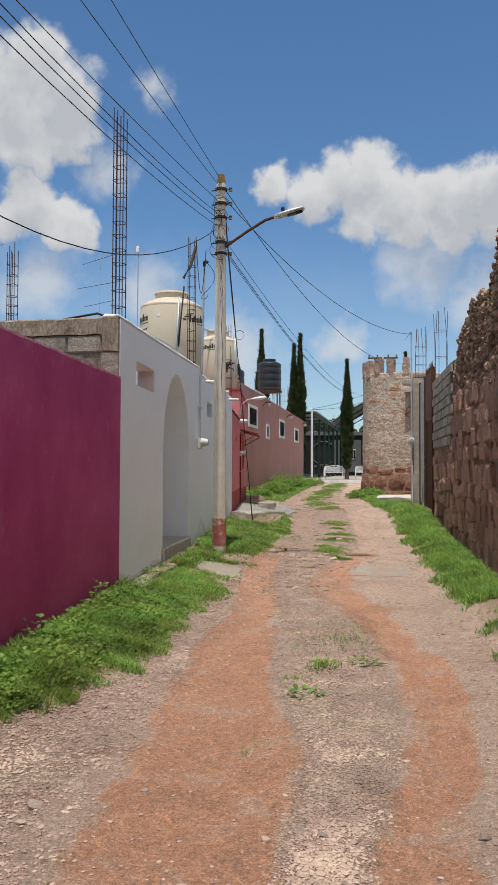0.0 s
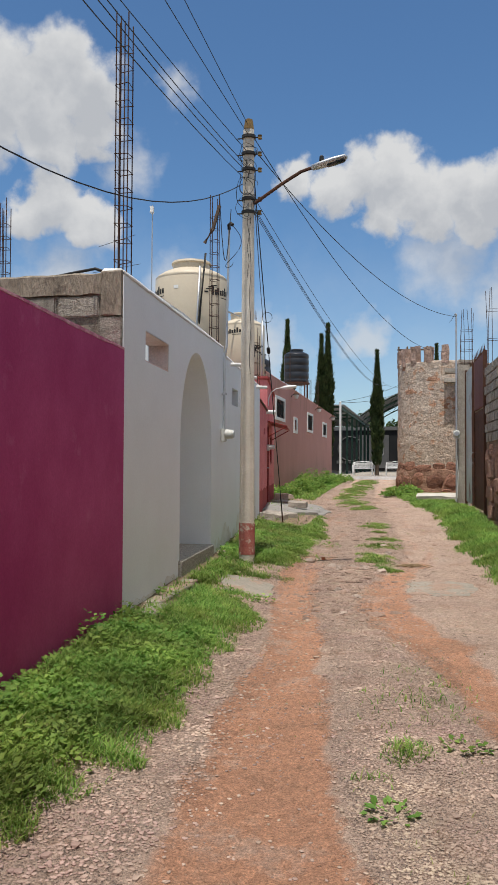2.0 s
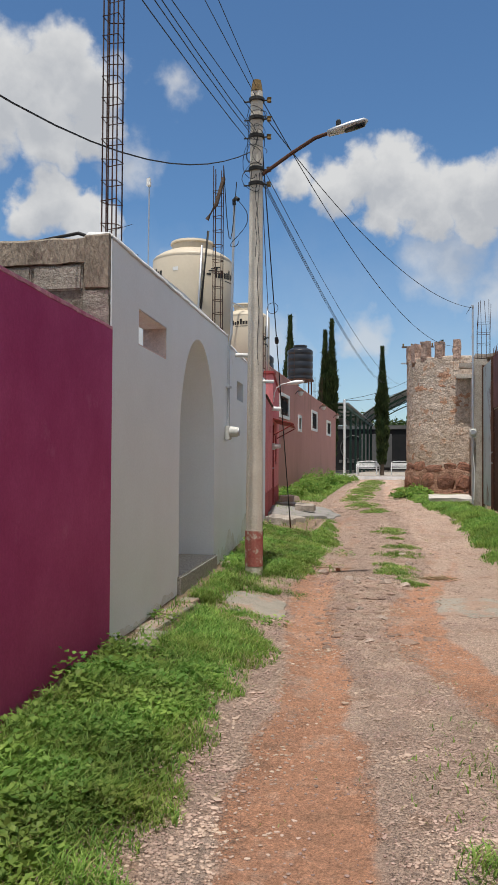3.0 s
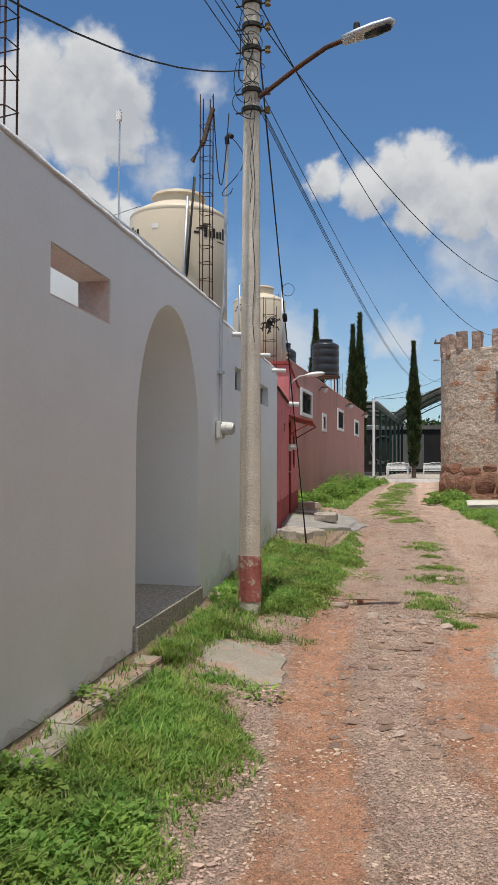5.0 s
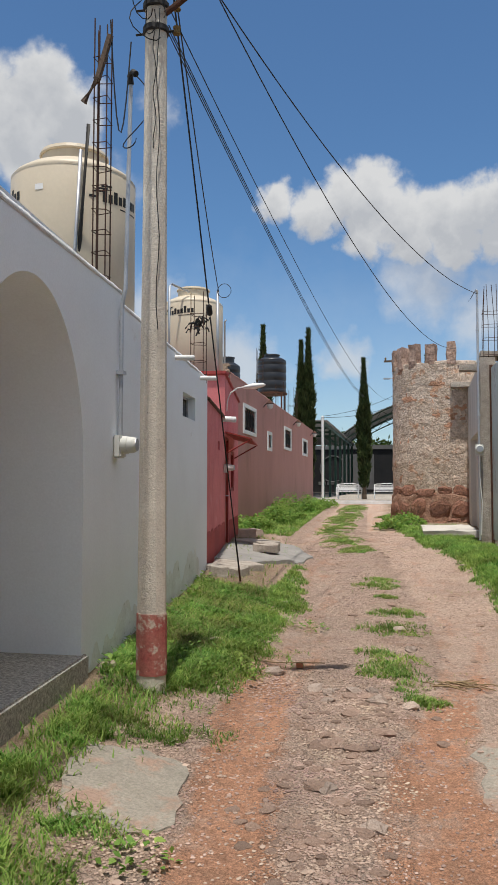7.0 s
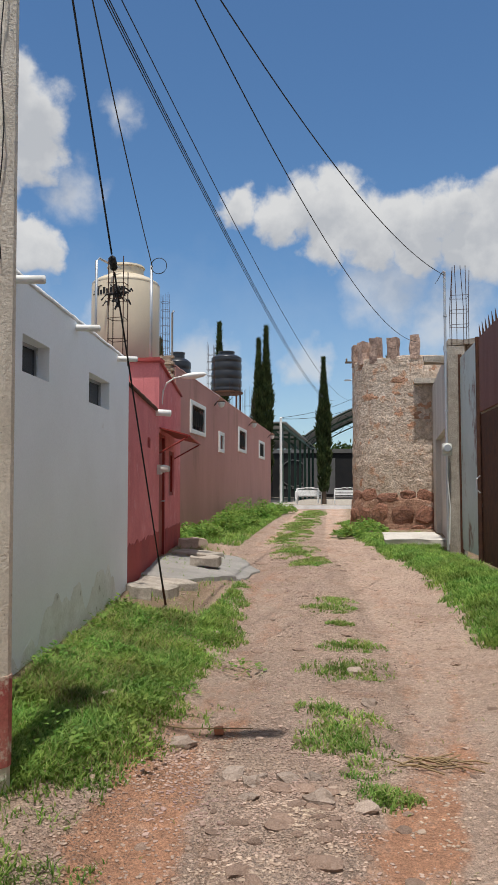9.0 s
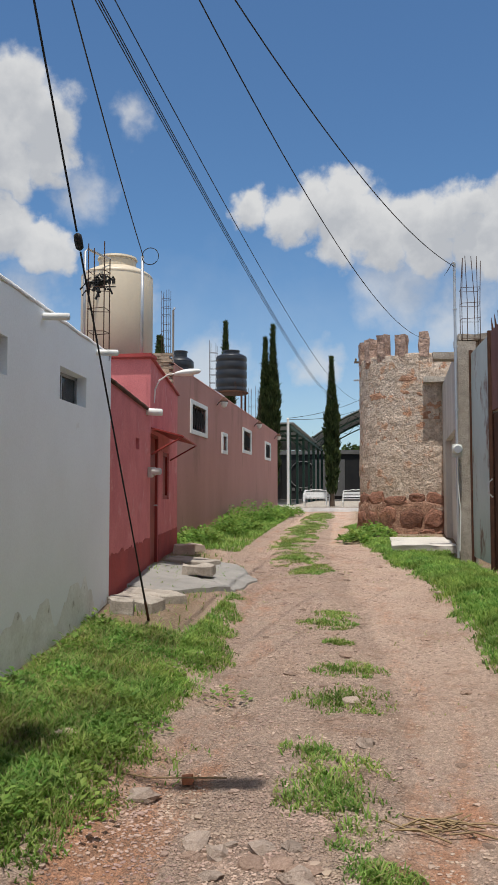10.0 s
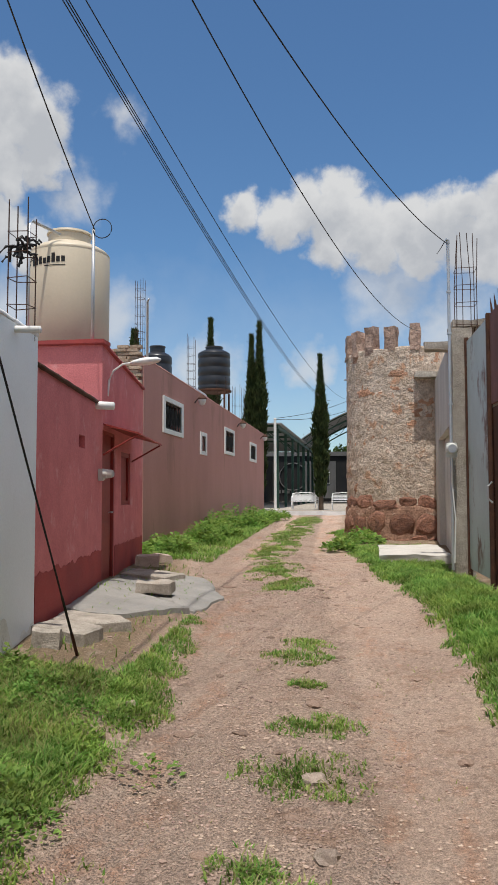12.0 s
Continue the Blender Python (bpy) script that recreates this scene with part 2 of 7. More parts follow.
M = {
    "white": surf("white_limewash", (0.86, 0.91, 0.95), (0.82, 0.865, 0.9), 1.3, 60, 0.9, 0.25, grit=0.04, stain=(0.5, 0.48, 0.45), stain_scale=2.2, stain_at=0.68, stain_amt=0.35),
    "white_edge": surf("white_rough_render", (0.86, 0.87, 0.88), (0.74, 0.745, 0.74), 4, 70, 0.95, 0.8, 0.012, grit=0.12),
    "purple": surf("purple_wall_paint", (0.39, 0.036, 0.165), (0.51, 0.08, 0.24), 1.3, 50, 0.75, 0.25, grit=0.09, stain=(0.62, 0.2, 0.37), stain_scale=1.6, stain_at=0.56, stain_amt=0.32, streak=0.9),
    "pink": surf("salmon_pink_wall_paint", (0.7, 0.23, 0.235), (0.58, 0.175, 0.185), 2.2, 50, 0.85, 0.6, 0.015, grit=0.12, stain=(0.76, 0.42, 0.4), stain_scale=2.6, stain_at=0.57, stain_amt=0.5, streak=0.9),
    "pink_low": surf("dark_pink_plinth_paint", (0.4, 0.07, 0.065), (0.3, 0.055, 0.055), 2, 50, 0.8, 0.4, 0.01, grit=0.1),
    "mauve": surf("dusty_mauve_wall_paint", (0.5, 0.265, 0.235), (0.43, 0.225, 0.2), 0.8, 40, 0.9, 0.3, grit=0.07, stain=(0.3, 0.17, 0.14), stain_scale=0.9, stain_at=0.56, stain_amt=0.5, streak=0.35),
    "block": surf("grey_concrete_block", (0.4, 0.36, 0.31), (0.25, 0.225, 0.19), 9, 45, 0.95, 1.0, 0.02, grit=0.35, rand=0.15),
    "mortar": surf("grey_mortar", (0.31, 0.28, 0.24), (0.22, 0.2, 0.175), 4, 60, 0.95, 0.7, 0.012, grit=0.2),
    "concrete": surf("weathered_concrete", (0.44, 0.39, 0.335), (0.3, 0.265, 0.225), 6, 60, 0.92, 0.8, 0.014, grit=0.28, stain=(0.22, 0.2, 0.18), stain_scale=3, stain_at=0.62, stain_amt=0.5),
    "pole": surf("pole_concrete", (0.66, 0.61, 0.53), (0.55, 0.5, 0.43), 4, 55, 0.9, 0.8, 0.012, grit=0.16, stain=(0.16, 0.14, 0.12), stain_scale=30, stain_at=0.62, stain_amt=0.8, streak=1.2),
    "red_band": surf("faded_red_band_paint", (0.33, 0.085, 0.075), (0.4, 0.16, 0.13), 8, 50, 0.9, 0.5, grit=0.25, stain=(0.55, 0.48, 0.4), stain_scale=9, stain_at=0.53, stain_amt=0.85),
    "cap": surf("ochre_mossy_cap", (0.22, 0.15, 0.06), (0.14, 0.09, 0.04), 12, 60, 0.95, 0.6),
    "steel": surf("galvanised_steel", (0.55, 0.57, 0.6), (0.45, 0.47, 0.5), 6, 60, 0.45, 0.1, grit=0.08, metal=0.7),
    "rust": surf("rusty_steel", (0.11, 0.05, 0.03), (0.07, 0.035, 0.025), 8, 60, 0.85, 0.4, grit=0.25, metal=0.2),
    "rebar": surf("rusted_rebar", (0.06, 0.035, 0.028), (0.1, 0.055, 0.04), 10, 60, 0.85, 0.3, grit=0.2, metal=0.3),
    "cable": surf("black_cable_sheath", (0.012, 0.012, 0.013), (0.02, 0.02, 0.02), 10, 60, 0.6, 0, grit=0.1),
    "tank": surf("beige_polyethylene", (0.6, 0.52, 0.4), (0.55, 0.475, 0.36), 1.0, 30, 0.45, 0.05, grit=0.03, stain=(0.45, 0.38, 0.28), stain_scale=2.5, stain_at=0.62, stain_amt=0.35, spec=0.4),
    "black_tank": surf("black_polyethylene", (0.016, 0.018, 0.024), (0.022, 0.024, 0.03), 2, 30, 0.35, 0.05, grit=0.1, spec=0.5),
    "ink": surf("black_print", (0.015, 0.014, 0.014), (0.02, 0.02, 0.02), 5, 40, 0.6, 0, grit=0.1),
    "tower": surf("limestone_rubble_render", (0.66, 0.55, 0.46), (0.46, 0.355, 0.275), 5.0, 15, 0.95, 1.0, 0.045, grit=0.34, stain=(0.5, 0.255, 0.14), stain_scale=2.4, stain_at=0.56, stain_amt=0.7),
    "tower_stone": surf("weathered_field_stone", (0.6, 0.36, 0.25), (0.47, 0.24, 0.14), 5, 26, 0.95, 1.0, 0.025, grit=0.4, rand=0.25),
    "boulder": surf("dark_red_boulder", (0.34, 0.165, 0.11), (0.19, 0.1, 0.075), 6, 26, 0.95, 1.0, 0.03, grit=0.42, rand=0.25),
    "old_stone": surf("brown_rubble_stone", (0.44, 0.26, 0.19), (0.29, 0.165, 0.125), 7, 24, 0.95, 1.0, 0.03, grit=0.45, rand=0.35, stain=(0.62, 0.52, 0.44), stain_scale=8, stain_at=0.58, stain_amt=0.75),
    "old_mortar": surf("crumbling_brown_mortar", (0.3, 0.215, 0.155), (0.2, 0.14, 0.1), 4, 35, 0.95, 1.0, 0.03, grit=0.35),
    "gate": surf("pale_blue_gate_paint", (0.5, 0.58, 0.58), (0.42, 0.49, 0.49), 2, 50, 0.6, 0.2, grit=0.06, stain=(0.16, 0.075, 0.055), stain_scale=1.5, stain_at=0.54, stain_amt=0.9, streak=0.6),
    "gate_rust": surf("maroon_rusty_sheet", (0.14, 0.055, 0.045), (0.2, 0.1, 0.085), 2, 50, 0.7, 0.3, grit=0.12, streak=0.3),
    "plaster": surf("grey_plaster", (0.58, 0.54, 0.5), (0.48, 0.44, 0.41), 1.5, 50, 0.95, 0.4, grit=0.1, stain=(0.25, 0.22, 0.19), stain_scale=2, stain_at=0.58, stain_amt=0.5, streak=0.4),
    "red_door": surf("dark_red_door_paint", (0.34, 0.055, 0.045), (0.25, 0.04, 0.035), 3, 50, 0.55, 0.15, grit=0.1),
    "dark_wood": surf("weathered_dark_timber", (0.14, 0.1, 0.075), (0.09, 0.065, 0.05), 3, 50, 0.9, 0.5, grit=0.2),
    "iron": surf("black_wrought_iron", (0.02, 0.02, 0.02), (0.03, 0.028, 0.026), 5, 50, 0.6, 0.1, grit=0.1),
    "white_paint": surf("white_gloss_paint", (0.8, 0.8, 0.79), (0.74, 0.74, 0.73), 3, 40, 0.45, 0.05, grit=0.04),
    "pvc": surf("white_pvc", (0.78, 0.78, 0.76), (0.72, 0.72, 0.7), 3, 40, 0.4, 0.03, grit=0.03),
    "grey_plastic": surf("grey_meter_case", (0.62, 0.62, 0.58), (0.55, 0.55, 0.52), 3, 40, 0.5, 0.03, grit=0.03),
    "glass_dark": surf("dim_window_glass", (0.02, 0.025, 0.03), (0.03, 0.035, 0.04), 2, 30, 0.08, 0, grit=0.05, spec=0.3),
    "green_steel": surf("dark_green_painted_steel", (0.02, 0.055, 0.04), (0.03, 0.07, 0.05), 3, 40, 0.5, 0.05, grit=0.08),
    "roof_sheet": surf("grey_roof_sheet", (0.3, 0.31, 0.32), (0.24, 0.25, 0.26), 2, 40, 0.6, 0.1, grit=0.08),
    "mural": surf("black_mural_wall", (0.016, 0.017, 0.02), (0.024, 0.024, 0.026), 0.8, 30, 0.8, 0.1, grit=0.15),
    "dim_wall": surf("dim_grey_wall", (0.16, 0.16, 0.16), (0.12, 0.12, 0.125), 0.8, 30, 0.9, 0.1, grit=0.1),
    "bark": surf("cypress_bark", (0.12, 0.085, 0.06), (0.08, 0.06, 0.045), 6, 40, 0.95, 0.8, grit=0.3),
    "rock": surf("loose_grey_rock", (0.46, 0.37, 0.31), (0.36, 0.28, 0.235), 9, 60, 0.95, 0.7, 0.01, grit=0.25, rand=0.3),
    "roof": surf("flat_roof_screed", (0.42, 0.38, 0.33), (0.33, 0.3, 0.27), 1.5, 40, 0.95, 0.4, grit=0.15),
    "straw": surf("dry_stalks", (0.3, 0.22, 0.12), (0.2, 0.14, 0.08), 10, 50, 0.95, 0.2, grit=0.2),
}


def leaf_mat(name, a, b, gloss=0.55, through_light=0.48):
    """Foliage whose pieces vary one by one; light passes through a little."""
    m = bpy.data.materials.new(name)
    m.use_nodes = True
    n, l = m.node_tree.nodes, m.node_tree.links
    bsdf = n["Principled BSDF"]
    geo = n.new("ShaderNodeNewGeometry")
    ramp = n.new("ShaderNodeValToRGB")
    ramp.color_ramp.elements[0].color, ramp.color_ramp.elements[1].color = (*a, 1), (*b, 1)
    l.new(geo.outputs["Random Per Island"], ramp.inputs[0])
    tex = n.new("ShaderNodeTexNoise")
    tex.inputs["Scale"].default_value, tex.inputs["Detail"].default_value = 2.2, 4.0
    tc = n.new("ShaderNodeTexCoord")
    l.new(tc.outputs["Object"], tex.inputs["Vector"])
    hsv = n.new("ShaderNodeHueSaturation")
    mr = n.new("ShaderNodeMapRange")
    l.new(tex.outputs["Fac"], mr.inputs[0])
    mr.inputs[1].default_value, mr.inputs[2].default_value, mr.inputs[3].default_value, mr.inputs[4].default_value = 0.3, 0.7, 0.65, 1.35
    l.new(mr.outputs[0], hsv.inputs["Value"])
    hue = n.new("ShaderNodeMapRange")
    l.new(tex.outputs["Color"], hue.inputs[0])
    hue.inputs[1].default_value, hue.inputs[2].default_value, hue.inputs[3].default_value, hue.inputs[4].default_value = 0.35, 0.65, 0.475, 0.52
    l.new(hue.outputs[0], hsv.inputs["Hue"])
    l.new(ramp.outputs[0], hsv.inputs["Color"])
    l.new(hsv.outputs[0], bsdf.inputs["Base Color"])
    bsdf.inputs["Roughness"].default_value = gloss
    bsdf.inputs["Specular IOR Level"].default_value = 0.25
    thin = n.new("ShaderNodeBsdfTranslucent")
    l.new(hsv.outputs[0], thin.inputs["Color"])
    ms = n.new("ShaderNodeMixShader")
    ms.inputs[0].default_value = through_light
    l.new(bsdf.outputs[0], ms.inputs[1])
    l.new(thin.outputs[0], ms.inputs[2])
    l.new(ms.outputs[0], n["Material Output"].inputs[0])
    return m


M["grass"] = leaf_mat("verge_grass", (0.085, 0.205, 0.03), (0.34, 0.475, 0.12))
M["dry_grass"] = leaf_mat("trampled_grass", (0.22, 0.26, 0.07), (0.42, 0.4, 0.18))
M["weed"] = leaf_mat("broad_weed_leaves", (0.11, 0.225, 0.04), (0.29, 0.42, 0.1))
M["cypress"] = leaf_mat("cypress_foliage", (0.03, 0.05, 0.018), (0.08, 0.11, 0.04), 0.7)


def ground_mat():
    """Red dirt, gravel and compacted grit, laid out by two attributes of the ground mesh."""
    m = bpy.data.materials.new("dirt_road_surface")
    m.use_nodes = True
    n, l = m.node_tree.nodes, m.node_tree.links
    bsdf = n["Principled BSDF"]
    tc = n.new("ShaderNodeTexCoord")

    def tex(s, d=6.0, r=0.6):
        t = n.new("ShaderNodeTexNoise")
        t.inputs["Scale"].default_value, t.inputs["Detail"].default_value, t.inputs["Roughness"].default_value = s, d, r
        l.new(tc.outputs["Object"], t.inputs["Vector"])
        return t.outputs["Fac"]

    def vor(s, rnd=1.0):
        t = n.new("ShaderNodeTexVoronoi")
        t.inputs["Scale"].default_value, t.inputs["Randomness"].default_value = s, rnd
        l.new(tc.outputs["Object"], t.inputs["Vector"])
        return t

    def link(v, socket):
        if isinstance(v, (int, float)):
            socket.default_value = v
        elif isinstance(v, tuple):
            socket.default_value = (*v, 1)
        else:
            l.new(v, socket)

    def mix(fac, x, y, kind="MIX"):
        k = n.new("ShaderNodeMix")
        k.data_type, k.blend_type = "RGBA", kind
        for i, v in ((0, fac), (6, x), (7, y)):
            link(v, k.inputs[i])
        return k.outputs[2]

    def span(v, lo, hi, o0=0.0, o1=1.0):
        k = n.new("ShaderNodeMapRange")
        l.new(v, k.inputs[0])
        k.inputs[1].default_value, k.inputs[2].default_value, k.inputs[3].default_value, k.inputs[4].default_value = lo, hi, o0, o1
        return k.outputs[0]

    def calc(op, x, y):
        k = n.new("ShaderNodeMath")
        k.operation = op
        link(x, k.inputs[0])
        link(y, k.inputs[1])
        return k.outputs[0]

    def attr(name):
        k = n.new("ShaderNodeAttribute")
        k.attribute_name = name
        return k.outputs["Fac"]

    mp = n.new("ShaderNodeMapping")
    mp.inputs["Scale"].default_value = (2.6, 0.45, 1.0)
    l.new(tc.outputs["Object"], mp.inputs[0])
    trk = n.new("ShaderNodeTexNoise")
    trk.inputs["Scale"].default_value, trk.inputs["Detail"].default_value, trk.inputs["Roughness"].default_value = 1.6, 7.0, 0.65
    l.new(mp.outputs[0], trk.inputs["Vector"])
    track = trk.outputs["Fac"]
    broad, mid, fine, dust_ = tex(0.9), tex(5.0, 8.0, 0.7), tex(95.0, 4.0, 0.8), tex(28.0, 6.0, 0.75)
    dust = mix(span(broad, 0.35, 0.65), (0.53, 0.39, 0.31), (0.445, 0.325, 0.26))
    red = mix(span(mid, 0.3, 0.7), (0.56, 0.29, 0.175), (0.47, 0.25, 0.16))
    red_at = span(calc("ADD", attr("red"), calc("ADD", calc("MULTIPLY", calc("SUBTRACT", mid, 0.5), 1.3), calc("MULTIPLY", calc("SUBTRACT", track, 0.5), 1.6))), 0.3, 0.75, 0.0, 0.92)
    col = mix(red_at, dust, red)
    grit_at = span(calc("ADD", attr("gravel"), calc("MULTIPLY", calc("SUBTRACT", mid, 0.5), 1.3)), 0.35, 0.6)
    cells = vor(75.0)
    pebble = mix(span(cells.outputs["Color"], 0.1, 0.9), (0.36, 0.265, 0.215), (0.55, 0.42, 0.345))
    stones = span(cells.outputs["Distance"], 0.25, 0.42, 1.0, 0.0)
    col = mix(calc("MULTIPLY", grit_at, calc("MULTIPLY", stones, 0.85)), col, pebble)
    sparse = vor(42.0)
    lone = calc("MULTIPLY", span(sparse.outputs["Distance"], 0.16, 0.22, 1.0, 0.0), span(sparse.outputs["Color"], 0.62, 0.66))
    col = mix(calc("MULTIPLY", lone, 0.45), col, (0.56, 0.42, 0.34))
    col = mix(span(attr("earth"), 0.0, 1.0, 0.0, 0.85), col, mix(mid, (0.17, 0.125, 0.075), (0.27, 0.2, 0.125)))
    blot = tex(2.3, 9.0, 0.72)
    col = mix(span(blot, 0.53, 0.64, 0.0, 0.5), col, (0.54, 0.425, 0.35))
    col = mix(span(blot, 0.36, 0.46, 0.55, 0.0), col, (0.33, 0.2, 0.135))
    g = n.new("ShaderNodeCombineColor")
    for i in range(3):
        l.new(calc("MULTIPLY", span(fine, 0.32, 0.68, 0.5, 1.5), span(dust_, 0.3, 0.7, 0.68, 1.32)), g.inputs[i])
    col = mix(1.0, col, g.outputs[0], "MULTIPLY")
    l.new(col, bsdf.inputs["Base Color"])
    bsdf.inputs["Roughness"].default_value = 0.95
    bsdf.inputs["Specular IOR Level"].default_value = 0.15
    height = calc("ADD", calc("ADD", calc("MULTIPLY", fine, 0.6), calc("MULTIPLY", dust_, 1.3)), calc("ADD", calc("MULTIPLY", mid, 1.4), calc("ADD", calc("MULTIPLY", calc("MULTIPLY", grit_at, stones), 1.0), lone)))
    bp = n.new("ShaderNodeBump")
    bp.inputs["Strength"].default_value, bp.inputs["Distance"].default_value = 1.0, 0.024
    l.new(height, bp.inputs["Height"])
    l.new(bp.outputs[0], bsdf.inputs["Normal"])
    return m


M["ground"] = ground_mat()
M["footing"] = surf("red_rubble_footing", (0.42, 0.25, 0.175), (0.25, 0.14, 0.1), 5, 24, 0.95, 1.0, 0.03, grit=0.45, stain=(0.55, 0.44, 0.36), stain_scale=3, stain_at=0.57, stain_amt=0.6)
M["beam"] = surf("brown_stained_cast_concrete", (0.34, 0.285, 0.225), (0.22, 0.185, 0.145), 7, 40, 0.95, 1.0, 0.02, grit=0.35, stain=(0.13, 0.11, 0.09), stain_scale=4, stain_at=0.6, stain_amt=0.6, streak=0.4)
M["dark_joint"] = surf("dark_open_joint", (0.28, 0.245, 0.2), (0.15, 0.125, 0.1), 14, 45, 0.95, 1.0, 0.02, grit=0.4)
M["chipped_edge"] = surf("chipped_pale_paint_edge", (0.55, 0.3, 0.36), (0.36, 0.08, 0.17), 9, 50, 0.9, 0.8, 0.01, grit=0.2)
M["merlon"] = surf("grey_pink_merlon_stone", (0.46, 0.33, 0.27), (0.27, 0.185, 0.15), 7, 18, 0.95, 1.0, 0.025, grit=0.4, rand=0.15)
M["track_stone"] = surf("dusty_track_stone", (0.4, 0.285, 0.225), (0.28, 0.19, 0.145), 9, 60, 0.95, 0.8, 0.01, grit=0.25, rand=0.25)
M["terrazzo"] = surf("pebbled_doorstep", (0.56, 0.53, 0.47), (0.26, 0.24, 0.215), 40, 90, 0.85, 0.8, 0.006, grit=0.5)
M["bare_render"] = surf("bare_pinkish_render", (0.72, 0.56, 0.5), (0.78, 0.68, 0.64), 6, 60, 0.95, 0.8, 0.01, grit=0.15)
M["pale_slab"] = surf("pale_new_concrete", (0.6, 0.57, 0.52), (0.5, 0.47, 0.43), 3, 60, 0.92, 0.5, 0.01, grit=0.15)
M["far_leaves"] = leaf_mat("far_tree_leaves", (0.03, 0.06, 0.015), (0.08, 0.12, 0.03))
M["clay"] = surf("orange_clay", (0.5, 0.2, 0.1), (0.4, 0.16, 0.09), 9, 60, 0.95, 0.6, grit=0.2)
M["old_concrete"] = surf("old_flush_concrete", (0.37, 0.33, 0.275), (0.26, 0.235, 0.195), 3, 60, 0.95, 0.9, 0.014, grit=0.25, stain=(0.37, 0.25, 0.19), stain_scale=2.5, stain_at=0.5, stain_amt=0.9)


# ---- builders ----
def mesh_of(bm, name, material, smooth=False):
    me = bpy.data.meshes.new(name)
    bmesh.ops.recalc_face_normals(bm, faces=bm.faces[:])
    bm.to_mesh(me)
    bm.free()
    if smooth:
        me.shade_smooth()
    me.materials.append(M[material])
    return me


def part(name, bm, material, parent, label="", smooth=False):
    """Links a bmesh as one mesh under a thing or a part."""
    ob = new(name, mesh_of(bm, name, material, smooth))
    ob.parent = parent
    return tagged(ob, label)


def thing(name, label, category, loc=(0, 0, 0), group="", rz=0.0):
    ob = new(name)
    ob.empty_display_size = 0.1
    ob.location, ob.rotation_euler = loc, (0, 0, radians(rz))
    return tagged(ob, label, category, group)


def solid(name, bm, material, label, category, loc=(0, 0, 0), kind="", group="", smooth=False):
    ob = new(name, mesh_of(bm, name, material, smooth))
    ob.location = loc
    return tagged(ob, label, category, group, kind)


def bx(x0, x1, y0, y1, z0, z1, bevel=0.0, bm=None):
    bm = bm or bmesh.new()
    m = Matrix.Translation(((x0 + x1) / 2, (y0 + y1) / 2, (z0 + z1) / 2)) @ Matrix.Diagonal((abs(x1 - x0), abs(y1 - y0), abs(z1 - z0), 1))
    r = bmesh.ops.create_cube(bm, size=1, matrix=m)
    if bevel:
        edges = list({e for v in r["verts"] for e in v.link_edges})
        bmesh.ops.bevel(bm, geom=edges, offset=bevel, segments=2, affect="EDGES", clamp_overlap=True)
    return bm


def tube(points, r, sides=6, bm=None, taper=1.0):
    bm = bm or bmesh.new()
    pts = [Vector(p) for p in points]
    rings, n = [], len(pts)
    up = Vector((0.13, 0.27, 0.95))
    for i, p in enumerate(pts):
        t = (pts[min(i + 1, n - 1)] - pts[max(i - 1, 0)]).normalized()
        ref = up if abs(t.dot(up)) < 0.9 else Vector((1, 0.1, 0))
        a = t.cross(ref).normalized()
        b = t.cross(a)
        rr = r * (1 + (taper - 1) * i / max(n - 1, 1))
        rings.append([bm.verts.new(p + a * rr * math.cos(k * math.tau / sides) + b * rr * math.sin(k * math.tau / sides)) for k in range(sides)])
    for u, v in zip(rings, rings[1:]):
        for k in range(sides):
            bm.faces.new((u[k], u[(k + 1) % sides], v[(k + 1) % sides], v[k]))
    bm.faces.new(rings[0][::-1]), bm.faces.new(rings[-1])
    return bm


def lathe(profile, seg=32, center=(0, 0, 0), bm=None):
    bm = bm or bmesh.new()
    c = Vector(center)
    rings = []
    for r, z in profile:
        rings.append([bm.verts.new(c + Vector((r * math.cos(k * math.tau / seg), r * math.sin(k * math.tau / seg), z))) for k in range(seg)])
    for u, v in zip(rings, rings[1:]):
        for k in range(seg):
            bm.faces.new((u[k], u[(k + 1) % seg], v[(k + 1) % seg], v[k]))
    bm.faces.new(rings[0][::-1]), bm.faces.new(rings[-1])
    return bm


def sag(a, b, drop, n=24):
    a, b = Vector(a), Vector(b)
    return [a.lerp(b, i / n) - Vector((0, 0, drop * 4 * (i / n) * (1 - i / n))) for i in range(n + 1)]


def slab_wall(outline, holes, xf, thick, bm=None, no_reveal=()):
    """A wall standing on the plan line x = xf(y): outline and holes in (y, z), going thick metres back from the alley's face."""
    from mathutils.geometry import tessellate_polygon
    bm = bm or bmesh.new()
    loops = [outline, *holes]
    flat = [p for q in loops for p in q]
    tris = tessellate_polygon([[Vector((y, z, 0)) for y, z in q] for q in loops])
    front = [bm.verts.new((xf(y), y, z)) for y, z in flat]
    rear = [bm.verts.new((xf(y) - thick, y, z)) for y, z in flat]
    for a, b, c in tris:
        bm.faces.new((front[a], front[b], front[c]))
        bm.faces.new((rear[c], rear[b], rear[a]))
    at = 0
    for which, q in enumerate(loops):
        n = len(q)
        for i in range(0 if which not in no_reveal else n, n):
            j = (i + 1) % n
            bm.faces.new((front[at + i], front[at + j], rear[at + j], rear[at + i]))
        at += n
    return bm


def rect(y0, y1, z0, z1):
    return [(y0, z0), (y1, z0), (y1, z1), (y0, z1)]


